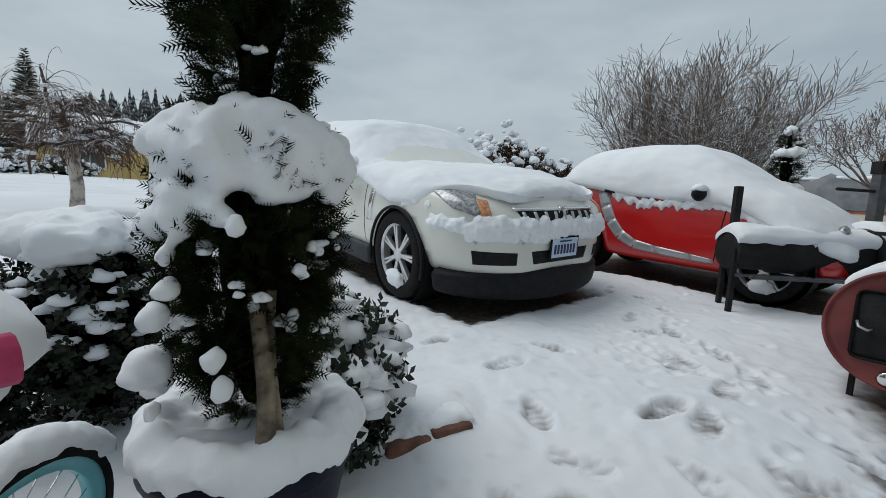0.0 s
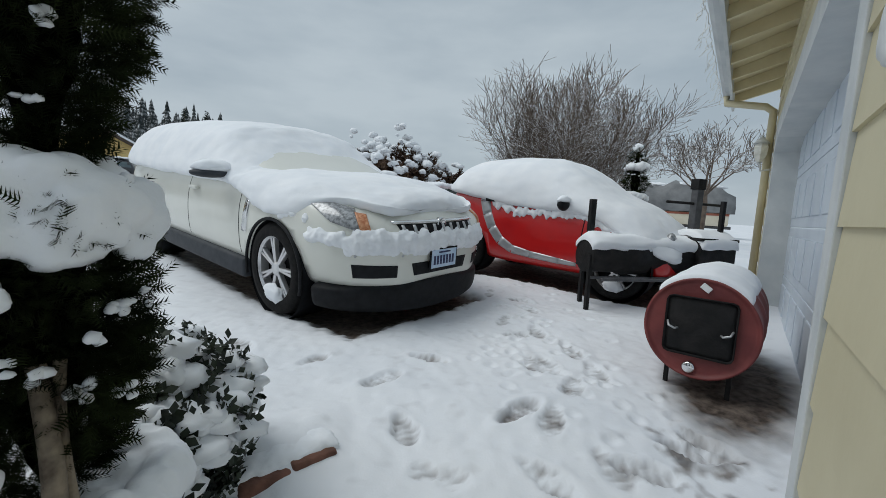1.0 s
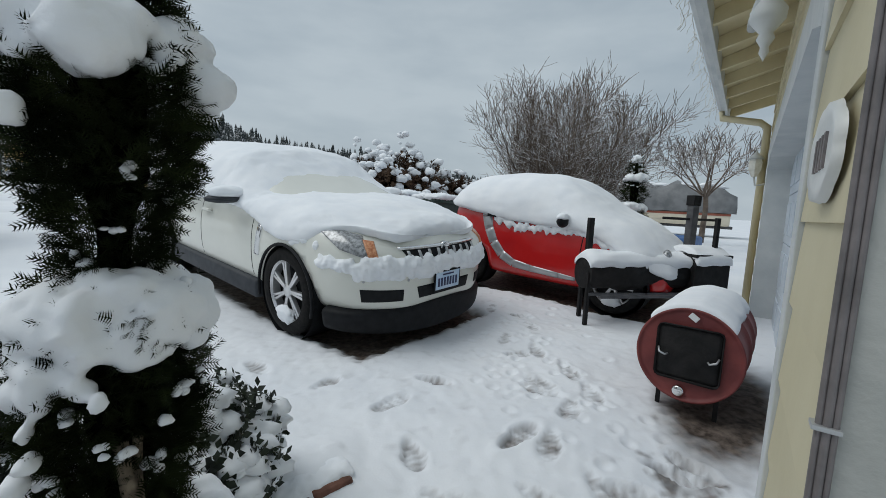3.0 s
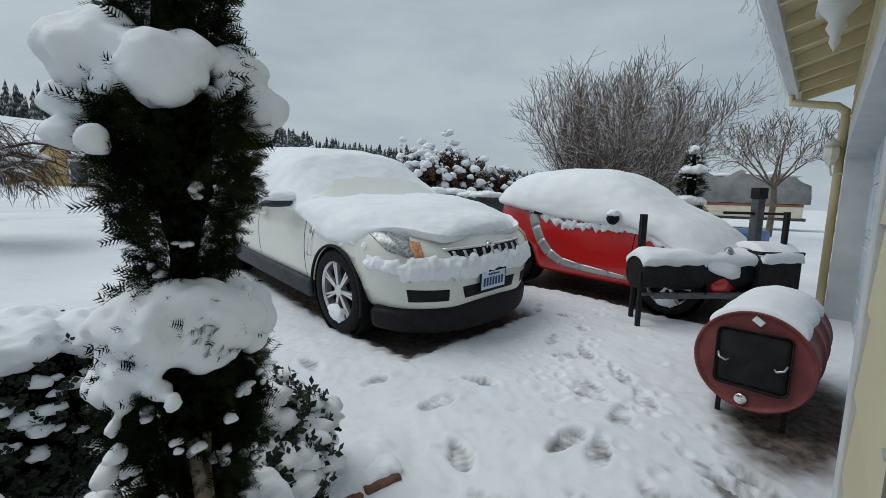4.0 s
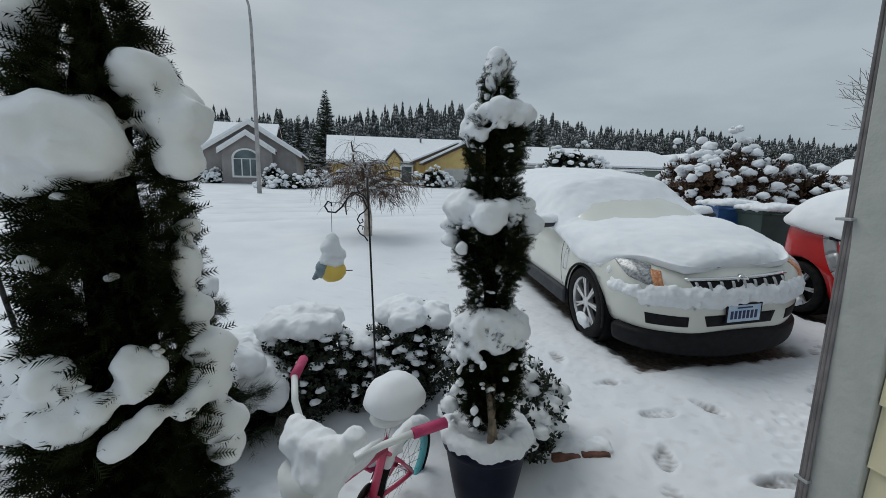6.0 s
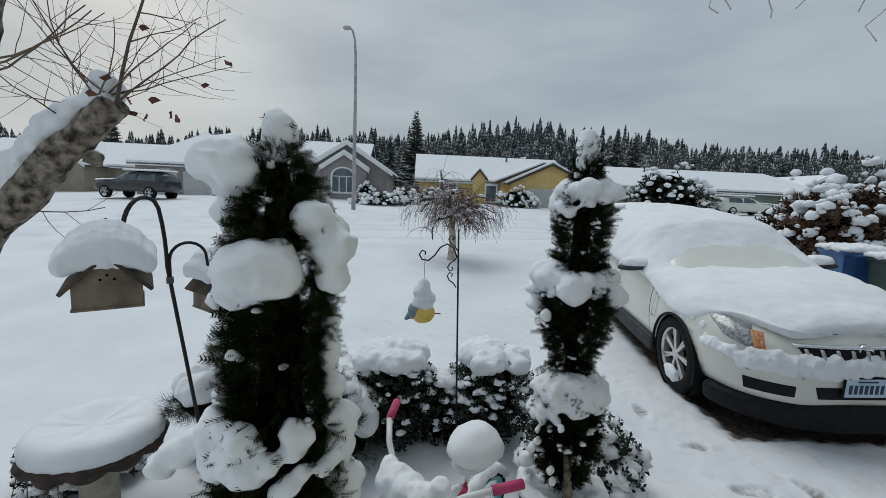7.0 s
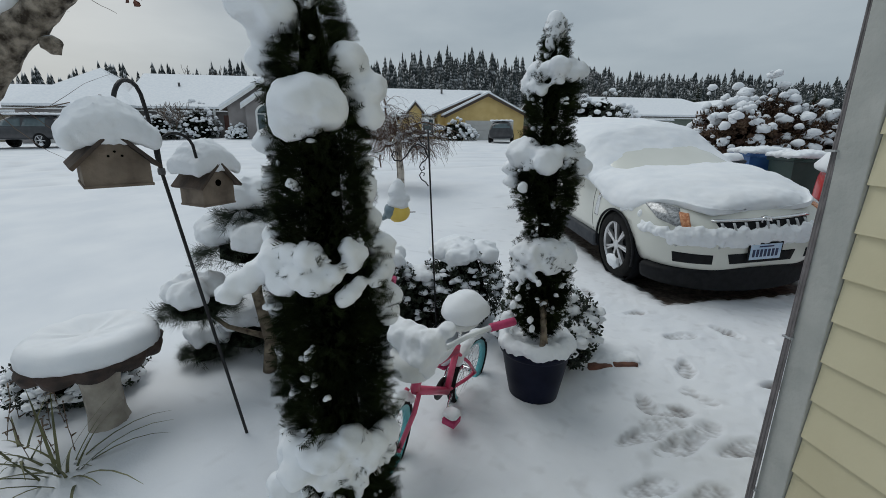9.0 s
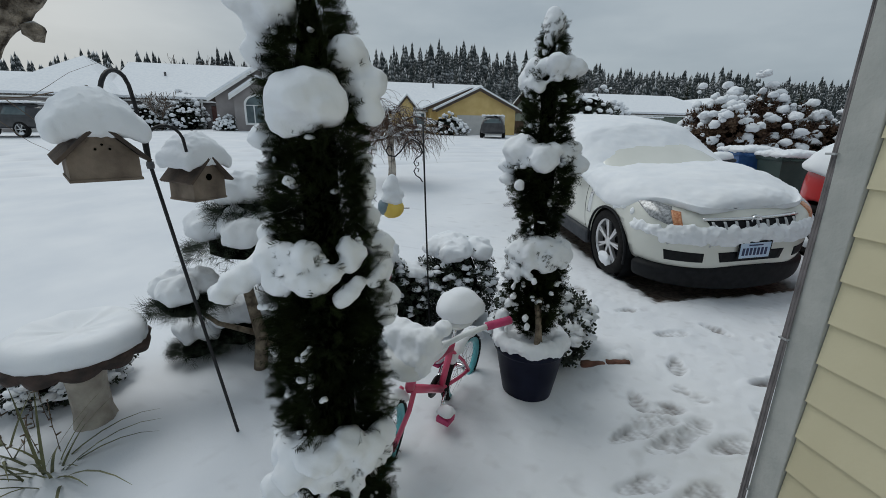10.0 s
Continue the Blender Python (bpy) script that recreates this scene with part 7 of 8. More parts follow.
def yard_bits():
    # brick edging in front of the pot
    edge = thing("bed_edging", pose(0, 0, 0), "red-brown brick edging half covered with snow", "edging")
    a, e = Vector((-0.10, 1.28, 0)), Vector((0.19, 1.48, 0))
    for k in range(2):
        p = a.lerp(e, (k + 0.5) / 2)
        h = math.degrees(math.atan2(e.y - a.y, e.x - a.x))
        part("brick", boxed(-0.085, 0.085, -0.045, 0.045, -0.03, 0.05, 0.012, pose(p.x, p.y, ground_z(p.x, p.y) + 0.022, 0, 0, h)), M_BRICK, edge)
    b = bmesh.new()
    for k in range(9):
        p = a.lerp(e, (k + 0.3) / 9)
        ball(b, (p.x - 0.03, p.y + 0.045, ground_z(p.x, p.y) + 0.06), (0.075, 0.075, 0.035), k, 0.2, 2)
    melt(part("snow_cover", b, M_SNOW, edge, "snow over the bricks"), 0.009)
    # strap-leaved clumps by the bird bath
    for cx, cy, n, seed in ((-2.10, -1.06, 26, 2), (-2.45, -1.15, 14, 5)):
        rg = random.Random(seed)
        v, f = [], []
        z0 = ground_z(cx, cy)
        for k in range(n):
            an, ln, up = rg.uniform(0, 6.28), rg.uniform(.25, .62), rg.uniform(.5, 2.2)
            d = Vector((math.cos(an), math.sin(an), up)).normalized()
            s = Vector((-math.sin(an), math.cos(an), 0))
            q = Vector((cx + rg.gauss(0, .03), cy + rg.gauss(0, .03), z0))
            i0 = len(v)
            for j in range(7):
                w = 0.007 * (1 - (j / 6) ** 2) + 0.0008
                v.extend([tuple(q - s * w), tuple(q + s * w)])
                q = q + d * ln / 6
                d = (d + Vector((0, 0, -0.10 - 0.04 * j * (up < 1.3)))).normalized()
            for j in range(6):
                f.append((i0 + 2 * j, i0 + 2 * j + 1, i0 + 2 * j + 3, i0 + 2 * j + 2))
        ob = raw("strap_leaf_clump", v, f, M_GRASS)
        tagged(ob, "clump of long dark strap leaves poking out of the snow", "plant", "strap-leaved clumps")
    rg = random.Random(77)
    segs = []
    for k in range(16):
        p = Vector((rg.uniform(-3.0, -2.2), rg.uniform(-1.3, -0.7), 0))
        p.z = ground_z(p.x, p.y)
        q = p
        d = Vector((rg.gauss(0, .12), rg.gauss(0, .12), 1)).normalized()
        for j in range(5):
            w = q + d * rg.uniform(.05, .09)
            segs.append((q, w, 0.003, 0.002))
            segs.append((w, w + Vector((rg.gauss(0, .02), rg.gauss(0, .02), .008)), 0.006, 0.003))
            q = w
            d = (d + Vector((rg.gauss(0, .1), rg.gauss(0, .1), 0))).normalized()
    tagged(twig_mesh("dry_stalks", segs, M_DRY, None, "", 4), "dry flower stalks standing in the snow", "plant", kind="stuff")
    # dark bin at the foot of the porch wall
    p = GAR @ Vector((-0.14, -0.26, 0))
    b = bmesh.new()
    lathe(b, [(0.0, 0.0), (0.10, 0.0), (0.12, 0.25), (0.13, 0.26), (0.13, 0.28), (0.118, 0.28), (0.11, 0.24), (0.0, 0.22)], 28)
    ob = part("planter", b, M_BLACK_PLASTIC)
    ob.matrix_world = pose(p.x, p.y, ground_z(p.x, p.y))
    tagged(ob, "black plastic planter standing against the porch wall", "planter")
    # hanging bracket under the porch eave
    br = thing("hanging_bracket", GAR @ pose(0.58, 0.13, 1.66), "white scrolled bracket with a turned drop over the garage corner", "bracket")
    part("arm", tube(bmesh.new(), [(-0.35, -0.15, 0.17), (-0.1, -0.03, 0.16), (0.10, 0.02, 0.15), (0.16, 0.03, 0.135), (0.15, 0.03, 0.11)], 0.014, 8), M_TRIM, br, "white arm")
    part("scroll", tube(bmesh.new(), [(-0.30, -0.13, 0.10), (-0.24, -0.10, 0.13), (-0.18, -0.06, 0.10), (-0.13, -0.04, 0.13), (-0.06, -0.01, 0.15)], 0.010, 8), M_TRIM, br)
    part("drop", lathe(bmesh.new(), [(0.0, -0.02), (0.010, 0.0), (0.008, 0.012), (0.018, 0.03), (0.013, 0.042), (0.034, 0.07), (0.036, 0.09), (0.016, 0.12), (0.018, 0.15)], 18), M_TRIM, br, "turned white drop")


yard_bits()


# ---- beyond the cars ----
def snow_bush(name, x, y, r, h, seed, label, brown=True, n=3600, lumps=430, lump=0.13, group=""):
    rg = np.random.RandomState(seed)
    root = thing(name, pose(x, y, ground_z(x, y)), label, "bush", group)
    u = rg.normal(size=(n, 3))
    u /= np.linalg.norm(u, axis=1)[:, None]
    u[:, 2] = np.abs(u[:, 2]) * 0.98 - 0.12
    lum = np.array([1 + 0.45 * noise.noise(Vector(q) * 2.0 + Vector((seed, 0, 0))) + 0.2 * noise.noise(Vector(q) * 5.0) for q in u])
    k = (0.6 + 0.4 * rg.uniform(0, 1, n) ** .5) * lum
    pos = np.stack([u[:, 0] * r * k, u[:, 1] * r * k, 0.15 * h + u[:, 2] * h * 0.85 * k], 1)
    tv, tf = leaf_template(7, 0.6, 0.14)
    mt = mat("bronze_leaves", (0.045, 0.022, 0.016), (0.10, 0.06, 0.035), scale=3, rough=0.6, bump=0.1, spec=0.2) if brown else M_SHRUB
    tagged(scatter("leaves", tv, tf, pos, u + rg.normal(size=(n, 3)) * .5, 0.20 * rg.uniform(.6, 1.3, n) * r / 1.5, mt, root, "dull bronze leaves" if brown else "dark leaves", seed), kind="stuff")
    # black lump, its colour standing for shade deep in the bush
    core = bmesh.new()
    ball(core, (0, 0, h * 0.4), (r * .6, r * .6, h * .42), seed, .3)
    part("core", core, M_INNER_SHADE, root, "black core painted as the shade inside")
    b = bmesh.new()
    for i in range(lumps):
        q = rg.normal(size=3)
        q[2] = abs(q[2]) * .9 - 0.08
        q /= np.linalg.norm(q)
        m = 1 + 0.45 * noise.noise(Vector(q) * 2.0 + Vector((seed, 0, 0))) + 0.2 * noise.noise(Vector(q) * 5.0)
        z = lump * rg.uniform(.30, 1.0)
        ball(b, (q[0] * r * m, q[1] * r * m, 0.15 * h + q[2] * h * .87 * m), (z * rg.uniform(.8, 1.25), z * rg.uniform(.8, 1.25), z * rg.uniform(.7, 1.0)), i, .28, 2, .3)
    tagged(part("snow_dusting", b, M_SNOW, root, "snow clumps"), kind="stuff")
    return root


snow_bush("rhododendron", 0.75, 10.6, 1.25, 1.95, 51, "big bronze-leaved bush heaped with snow beside the drive", group="bushes by the drive")
snow_bush("rhododendron", 2.35, 10.9, 1.05, 1.45, 52, "bronze-leaved bush heaped with snow beside the drive", n=2400, lumps=260, group="bushes by the drive")
cypress("far_cypress", 4.30, 5.75, [(0.05, 0.1), (0.4, 0.20), (0.9, 0.19), (1.1, 0.10), (1.25, 0.17), (1.5, 0.13), (1.7, 0.07), (1.85, 0.0)], 0.0,
        ringed(rgb, 1.5, 0.09, 0.10, 6) + ringed(rgb, 1.05, 0.13, 0.11, 7) + ringed(rgb, 0.7, 0.17, 0.09, 7) + [(0, 1.8, 0, 0.07, 0)], 1500, "narrow cypress beyond the red car, balls of snow on it", 61, 0.08, 40, 0.016)


def wheelie_bin(x, y, h, body, lid, label):
    root = thing("wheelie_bin", on_ground(x, y, 120, level=True), label, "bin", "bins behind the cars")
    b = bmesh.new()
    lo, hi = 0.21, 0.27
    vs = [b.verts.new((sx * r, sy * r * 1.1, z)) for r, z in ((lo, 0.04), (hi, 0.92)) for sx, sy in ((-1, -1), (1, -1), (1, 1), (-1, 1))]
    b.faces.new(vs[:4][::-1])
    for k in range(4):
        b.faces.new((vs[k], vs[(k + 1) % 4], vs[4 + (k + 1) % 4], vs[4 + k]))
    b.faces.new(vs[4:])
    part("bin_body", b, body, root, smooth=False)
    part("lid", boxed(-0.30, 0.31, -0.32, 0.32, 0.92, 0.985, 0.02), lid, root, "hinged lid")
    part("handle", tube(bmesh.new(), [(-0.34, -0.22, 0.93), (-0.34, 0.22, 0.93)], 0.015, 8), lid, root)
    for s in (-1, 1):
        part("wheel", lathe(bmesh.new(), [(0.0, s * .22), (0.1, s * .22), (0.1, s * .27), (0.0, s * .27)], 20, "Y", (-0.22, 0, 0.1)), M_RUBBER, root, "black wheel")
    b = bmesh.new()
    for i in range(7):
        for j in range(7):
            ball(b, ((i - 3) * 0.085, (j - 3) * 0.09, 1.0), (0.09, 0.09, 0.10 - 0.008 * (abs(i - 3) + abs(j - 3))), i * 7 + j, .12, 2, .4)
    melt(part("snow_cap", b, M_SNOW, root, "snow on the lid"), 0.018)


wheelie_bin(1.42, 6.95, 1.0, M_BIN_GREEN, M_BIN_GREEN, "dark green wheeled bin with snow on its lid")
wheelie_bin(0.90, 7.45, 1.0, M_BIN_BLUE, M_BIN_BLUE, "blue-lidded wheeled bin with snow on its lid")


def boat_trailer():
    a, e = Vector((11.7, 20.9, 0)), Vector((17.1, 16.85, 0))
    c = (a + e) / 2
    h = math.degrees(math.atan2(e.y - a.y, e.x - a.x))
    L = (e - a).length
    z0 = 0.48
    root = thing("trailer", pose(c.x, c.y, z0, 0, 0, h), "cream boat on a tandem trailer under a grey tarp with snow", "trailer")
    b = bmesh.new()
    prof = [(-1.15, 1.05), (-1.2, 1.5), (-0.85, 2.25), (0, 2.4), (0.85, 2.25), (1.2, 1.5), (1.15, 1.05)]
    rings = []
    for i in range(15):
        x = -L / 2 + L * i / 14
        sag = 1 - 0.10 * math.sin(i * 1.9) - (0.28 * max(0, (abs(i - 7) - 4)) / 3)
        rings.append([b.verts.new((x, y * (1 + 0.03 * math.sin(i * 2.2 + y)), 1.0 + (z - 1.0) * sag + 0.04 * math.sin(i * 3 + y * 4))) for y, z in prof])
    for p, q in zip(rings, rings[1:]):
        for k in range(len(prof) - 1):
            b.faces.new((p[k], q[k], q[k + 1], p[k + 1]))
    b.faces.new(rings[0])
    b.faces.new(rings[-1][::-1])
    part("tarp", b, M_TARP, root, "wrinkled grey tarp")
    part("hull", boxed(-L / 2 + 0.3, L / 2 - 0.2, -1.1, 1.1, 0.45, 1.05, 0.08), M_RV, root, "cream hull")
    for s in (-1, 1):
        part("stripe", boxed(-L / 2 + 0.3, L / 2 - 0.2, min(s * 1.1, s * 1.115), max(s * 1.1, s * 1.115), 0.92, 1.02), M_STRIPE, root, "red-brown stripe", smooth=False)
        for x in (-0.45, 0.45):
            wheel(root, x - 0.6, s * 0.98, 0.34, 0.2, s, 5)
        part("fender", boxed(-1.6, 0.4, min(s * .86, s * 1.14), max(s * .86, s * 1.14), 0.66, 0.74, 0.03), M_RV, root)
    part("frame", boxed(-L / 2 - 0.6, L / 2, -0.5, 0.5, 0.32, 0.45, 0.02), M_GREY_STEEL, root, "steel trailer frame")
    b = bmesh.new()
    for i in range(16):
        ball(b, (-L / 2 + 0.8 + i * (L - 1.6) / 15, 0, 2.25 + 0.06 * math.sin(i * 1.9)), (0.5, 0.55, 0.15), i, .2, 2, .3)
    part("snow_cap", b, M_SNOW, root, "snow on the tarp")


boat_trailer()
p = GAR @ Vector((9.0, 1.2, 0))
tagged(part("storage_tub", boxed(-0.4, 0.4, -0.3, 0.3, 0, 0.55, 0.05), M_BIN_BLUE), "blue plastic tub beyond the garage", "tub").matrix_world = pose(p.x, p.y, 0.35, 0, 0, 30)


# ---- across the street ----
def slab(b, pts, up):
    """A thin slab over a convex outline."""
    lo, hi = [b.verts.new(p) for p in pts], [b.verts.new(Vector(p) + Vector((0, 0, up))) for p in pts]
    b.faces.new(lo[::-1])
    b.faces.new(hi)
    n = len(pts)
    for k in range(n):
        b.faces.new((lo[k], lo[(k + 1) % n], hi[(k + 1) % n], hi[k]))
    return b


def gable_block(root, x0, x1, y0, y1, eave, ridge, axis, wall, trim=None, over=0.45, hip=(False, False)):
    """Walls and roof of one wing; axis is the ridge's direction; the street is at small y."""
    b = bmesh.new()
    if axis == "x":
        ym = (y0 + y1) / 2
        prof = [(y0, -0.6), (y1, -0.6), (y1, eave), (ym, ridge - 0.05), (y0, eave)]
        f, k = [b.verts.new((x0, y, z)) for y, z in prof], [b.verts.new((x1, y, z)) for y, z in prof]
    else:
        xm = (x0 + x1) / 2
        prof = [(x0, -0.6), (x1, -0.6), (x1, eave), (xm, ridge - 0.05), (x0, eave)]
        f, k = [b.verts.new((x, y0, z)) for x, z in prof], [b.verts.new((x, y1, z)) for x, z in prof]
    if axis == "x" and (hip[0] or hip[1]):
        for ring, h, x in ((f, hip[0], 1), (k, hip[1], -1)):
            if h:
                ring[3].co.x += x * (y1 - y0) / 2 * 0.8
    b.faces.new(f)
    b.faces.new(k[::-1])
    for i in range(5):
        b.faces.new((f[i], f[(i + 1) % 5], k[(i + 1) % 5], k[i]))
    bmesh.ops.recalc_face_normals(b, faces=b.faces[:])
    part("house_wall", b, wall, root, smooth=False)
    t = trim or M_HOUSE_WHITE
    if axis == "x":
        ym, sl = (y0 + y1) / 2, (ridge - eave) / ((y1 - y0) / 2)
        ra, rb = x0 - over + (hip[0] * (y1 - y0) / 2 * .8), x1 + over - (hip[1] * (y1 - y0) / 2 * .8)
        for s, ye in ((-1, y0 - over), (1, y1 + over)):
            ze = eave - sl * over
            pts = [(x0 - over, ye, ze), (x1 + over, ye, ze), (rb, ym, ridge), (ra, ym, ridge)]
            roof = part("roof", slab(bmesh.new(), pts, 0.12), M_WOOD_DARK, root, smooth=False)
            part("snow_layer", slab(bmesh.new(), [Vector(p) + Vector((0, 0, 0.125)) for p in pts], 0.17), M_SNOW, roof, "even snow on the roof", smooth=False)
            part("fascia", boxed(x0 - over, x1 + over, min(ye, ye - s * .03), max(ye, ye - s * .03), ze - 0.10, ze + 0.12), t, roof, smooth=False)
        for h, xe, xr in ((hip[0], x0 - over, ra), (hip[1], x1 + over, rb)):
            if h:
                ze = eave - sl * over
                pts = [(xe, y0 - over, ze), (xe, y1 + over, ze), (xr, ym, ridge)]
                part("snow_layer", slab(bmesh.new(), [Vector(p) + Vector((0, 0, 0.1)) for p in pts], 0.17), M_SNOW, root, "even snow on the roof", smooth=False)
    else:
        xm, sl = (x0 + x1) / 2, (ridge - eave) / ((x1 - x0) / 2)
        for xe in (x0 - over, x1 + over):
            ze = eave - sl * over
            pts = [(xe, y0 - over, ze), (xm, y0 - over, ridge), (xm, y1, ridge), (xe, y1, ze)]
            roof = part("roof", slab(bmesh.new(), pts, 0.12), M_WOOD_DARK, root, smooth=False)
            part("snow_layer", slab(bmesh.new(), [Vector(p) + Vector((0, 0, 0.125)) for p in pts], 0.17), M_SNOW, roof, "even snow on the roof", smooth=False)
            d = Vector((xm - xe, 0, ridge - ze))
            b = bmesh.new()
            q = [(xe, y0 - over - 0.03, ze - 0.12), (xm, y0 - over - 0.03, ridge - 0.12), (xm, y0 - over - 0.03, ridge + 0.12), (xe, y0 - over - 0.03, ze + 0.12)]
            fr, bk = [b.verts.new(v) for v in q], [b.verts.new(Vector(v) + Vector((0, 0.05, 0))) for v in q]
            b.faces.new(fr)
            b.faces.new(bk[::-1])
            for i in range(4):
                b.faces.new((fr[i], fr[(i + 1) % 4], bk[(i + 1) % 4], bk[i]))
            bmesh.ops.recalc_face_normals(b, faces=b.faces[:])
            part("fascia", b, t, roof, smooth=False)


def window(root, x0, x1, z0, z1, y, cols=2, rows=1, arched=False):
    fr = part("window", boxed(x0 - 0.1, x1 + 0.1, y - 0.06, y + 0.02, z0 - 0.1, z1 + 0.1, 0.01), M_HOUSE_WHITE, root, "white framed window", smooth=False)
    w, h = (x1 - x0) / cols, (z1 - z0) / rows
    for i in range(cols):
        for j in range(rows):
            part("pane", boxed(x0 + i * w + 0.04, x0 + (i + 1) * w - 0.04, y - 0.075, y - 0.05, z0 + j * h + 0.04, z0 + (j + 1) * h - 0.04), M_PANE, fr, smooth=False)
    if arched:
        b = bmesh.new()
        c, r = (x0 + x1) / 2, (x1 - x0) / 2
        for rad, yy, m, nm in ((r + 0.1, y - 0.06, M_HOUSE_WHITE, "arch_frame"), (r - 0.06, y - 0.078, M_PANE, "arch_pane")):
            b = bmesh.new()
            ring = [(c + rad * math.cos(a), yy, z1 + 0.02 + rad * 0.75 * math.sin(a)) for a in np.linspace(0, math.pi, 18)]
            f, k = [b.verts.new([float(q) for q in p]) for p in ring], [b.verts.new((float(p[0]), y + 0.02, float(p[2]))) for p in ring]
            b.faces.new(f)
            for i in range(18):
                b.faces.new((f[i], f[(i + 1) % 18], k[(i + 1) % 18], k[i]))
            bmesh.ops.recalc_face_normals(b, faces=b.faces[:])
            part(nm, b, m, fr, smooth=False)


def garage_front(root, x0, x1, h, y, arched=False, glass=False, m=None):
    d = part("garage_door", boxed(x0, x1, y - 0.05, y + 0.02, -0.5, h, 0.01), m or M_FAR_DOOR, root, "pale garage door", smooth=False)
    for k in range(4):
        part("panel", boxed(x0 + 0.06, x1 - 0.06, y - 0.065, y - 0.045, -0.02 + k * h / 4 + 0.04, (k + 1) * h / 4 - 0.04, 0.01), m or M_FAR_DOOR, d, smooth=False)
    if glass:
        n = 4
        w = (x1 - x0) / n
        for i in range(n):
            for q in range(3):
                for r in range(2):
                    part("pane", boxed(x0 + i * w + 0.15 + q * (w - .3) / 3 + .02, x0 + i * w + 0.15 + (q + 1) * (w - .3) / 3 - .02, y - 0.08, y - 0.06, h * 0.76 + r * h * .09 + .01, h * 0.76 + (r + 1) * h * .09 - .01), M_PANE, d, smooth=False)
    if arched:
        b = bmesh.new()
        c, r = (x0 + x1) / 2, (x1 - x0) / 2
        ring = [(c + r * math.cos(a), h - 0.02 + 0.32 * math.sin(a)) for a in np.linspace(0, math.pi, 16)]
        f, k = [b.verts.new((float(x), y - 0.05, float(z))) for x, z in ring], [b.verts.new((float(x), y + 0.02, float(z))) for x, z in ring]
        b.faces.new(f)
        for i in range(16):
            b.faces.new((f[i], f[(i + 1) % 16], k[(i + 1) % 16], k[i]))
        bmesh.ops.recalc_face_normals(b, faces=b.faces[:])
        part("door_arch", b, m or M_FAR_DOOR, d, smooth=False)


def house(s, d, z, label):
    return thing("house", LOT @ pose(s, d, z), label, "house", "houses across the street")


gh = house(0, 0, 1.18, "grey ranch house with arched garage doors, snow on the roof")
gable_block(gh, -25.0, -17.9, 36.0, 46.0, 2.65, 5.55, "x", M_HOUSE_GREY, hip=(True, True))
gable_block(gh, -18.4, -6.5, 37.5, 47.0, 2.65, 5.35, "x", M_HOUSE_GREY)
gable_block(gh, -10.2, -3.9, 33.4, 41.0, 2.55, 4.55, "y", M_HOUSE_GREY)
gable_block(gh, -8.9, -5.5, 32.9, 34.0, 2.6, 3.75, "y", M_HOUSE_GREY, over=0.25)
garage_front(gh, -23.4, -21.6, 1.85, 36.0, True)
garage_front(gh, -21.15, -18.7, 1.85, 36.0, True)
window(gh, -8.15, -6.45, 0.75, 2.0, 32.9, 3, 1, True)
window(gh, -14.9, -13.4, 0.9, 2.0, 37.5, 2)
part("front_door", boxed(-11.6, -10.7, 37.38, 37.52, -0.2, 2.05, 0.02), M_BROWN_DOOR, gh, "dark red-brown front door", smooth=False)
part("porch_post", boxed(-12.2, -12.05, 36.9, 37.05, -0.3, 2.5, 0.01), M_HOUSE_WHITE, gh, smooth=False)
part("porch_post", boxed(-10.45, -10.3, 36.9, 37.05, -0.3, 2.5, 0.01), M_HOUSE_WHITE, gh, smooth=False)
for k in range(3):
    part("step", boxed(-12.6, -10.6, 36.2 - 0.3 * k, 36.5 - 0.3 * k, -0.6, 0.05 - 0.16 * k, 0.02), M_STONE, gh, smooth=False)
part("downspout", boxed(-18.0, -17.9, 35.9, 36.0, -0.3, 2.5), M_HOUSE_WHITE, gh, smooth=False)
part("vent_pipe", tube(bmesh.new(), [(-15.5, 40.2, 4.1), (-15.5, 40.2, 4.75)], 0.09, 8), M_GREY_STEEL, gh)

yh = house(0, 0, 1.25, "yellow ranch house with a gabled garage, snow on the roof")
gable_block(yh, -1.4, 12.6, 40.0, 49.0, 2.35, 4.75, "x", M_HOUSE_YELLOW)
gable_block(yh, 7.0, 14.2, 37.6, 45.0, 2.25, 3.95, "y", M_HOUSE_YELLOW, M_WOOD_DARK)
gable_block(yh, 6.3, 13.9, 38.7, 45.0, 2.42, 4.02, "y", M_HOUSE_YELLOW, M_WOOD_DARK)
gable_block(yh, 3.7, 4.9, 39.5, 41.0, 2.6, 3.30, "y", M_HOUSE_YELLOW, M_WOOD_DARK, 0.2)
garage_front(yh, 8.6, 13.2, 1.75, 37.6)
window(yh, 0.6, 2.2, 0.8, 1.9, 40.0, 2)
window(yh, 4.9, 5.9, 0.4, 1.9, 39.0, 1)
part("vent_pipe", tube(bmesh.new(), [(7.6, 43.6, 4.0), (7.6, 43.6, 4.95)], 0.10, 8), M_GREY_STEEL, yh)

sh = house(0, 0, 1.45, "sage green ranch house with windowed garage door and snowy roof")
gable_block(sh, 17.2, 37.5, 38.0, 46.5, 2.15, 3.95, "x", M_HOUSE_GREEN, hip=(False, True))
garage_front(sh, 23.8, 29.3, 1.9, 38.0, glass=True, m=M_RV)
window(sh, 33.2, 34.0, 0.5, 1.8, 38.0, 1)
window(sh, 35.2, 36.4, 0.5, 1.8, 38.0, 2)
part("vent_pipe", tube(bmesh.new(), [(21.2, 41.2, 3.6), (21.2, 41.2, 4.3)], 0.08, 8), M_GREY_STEEL, sh)

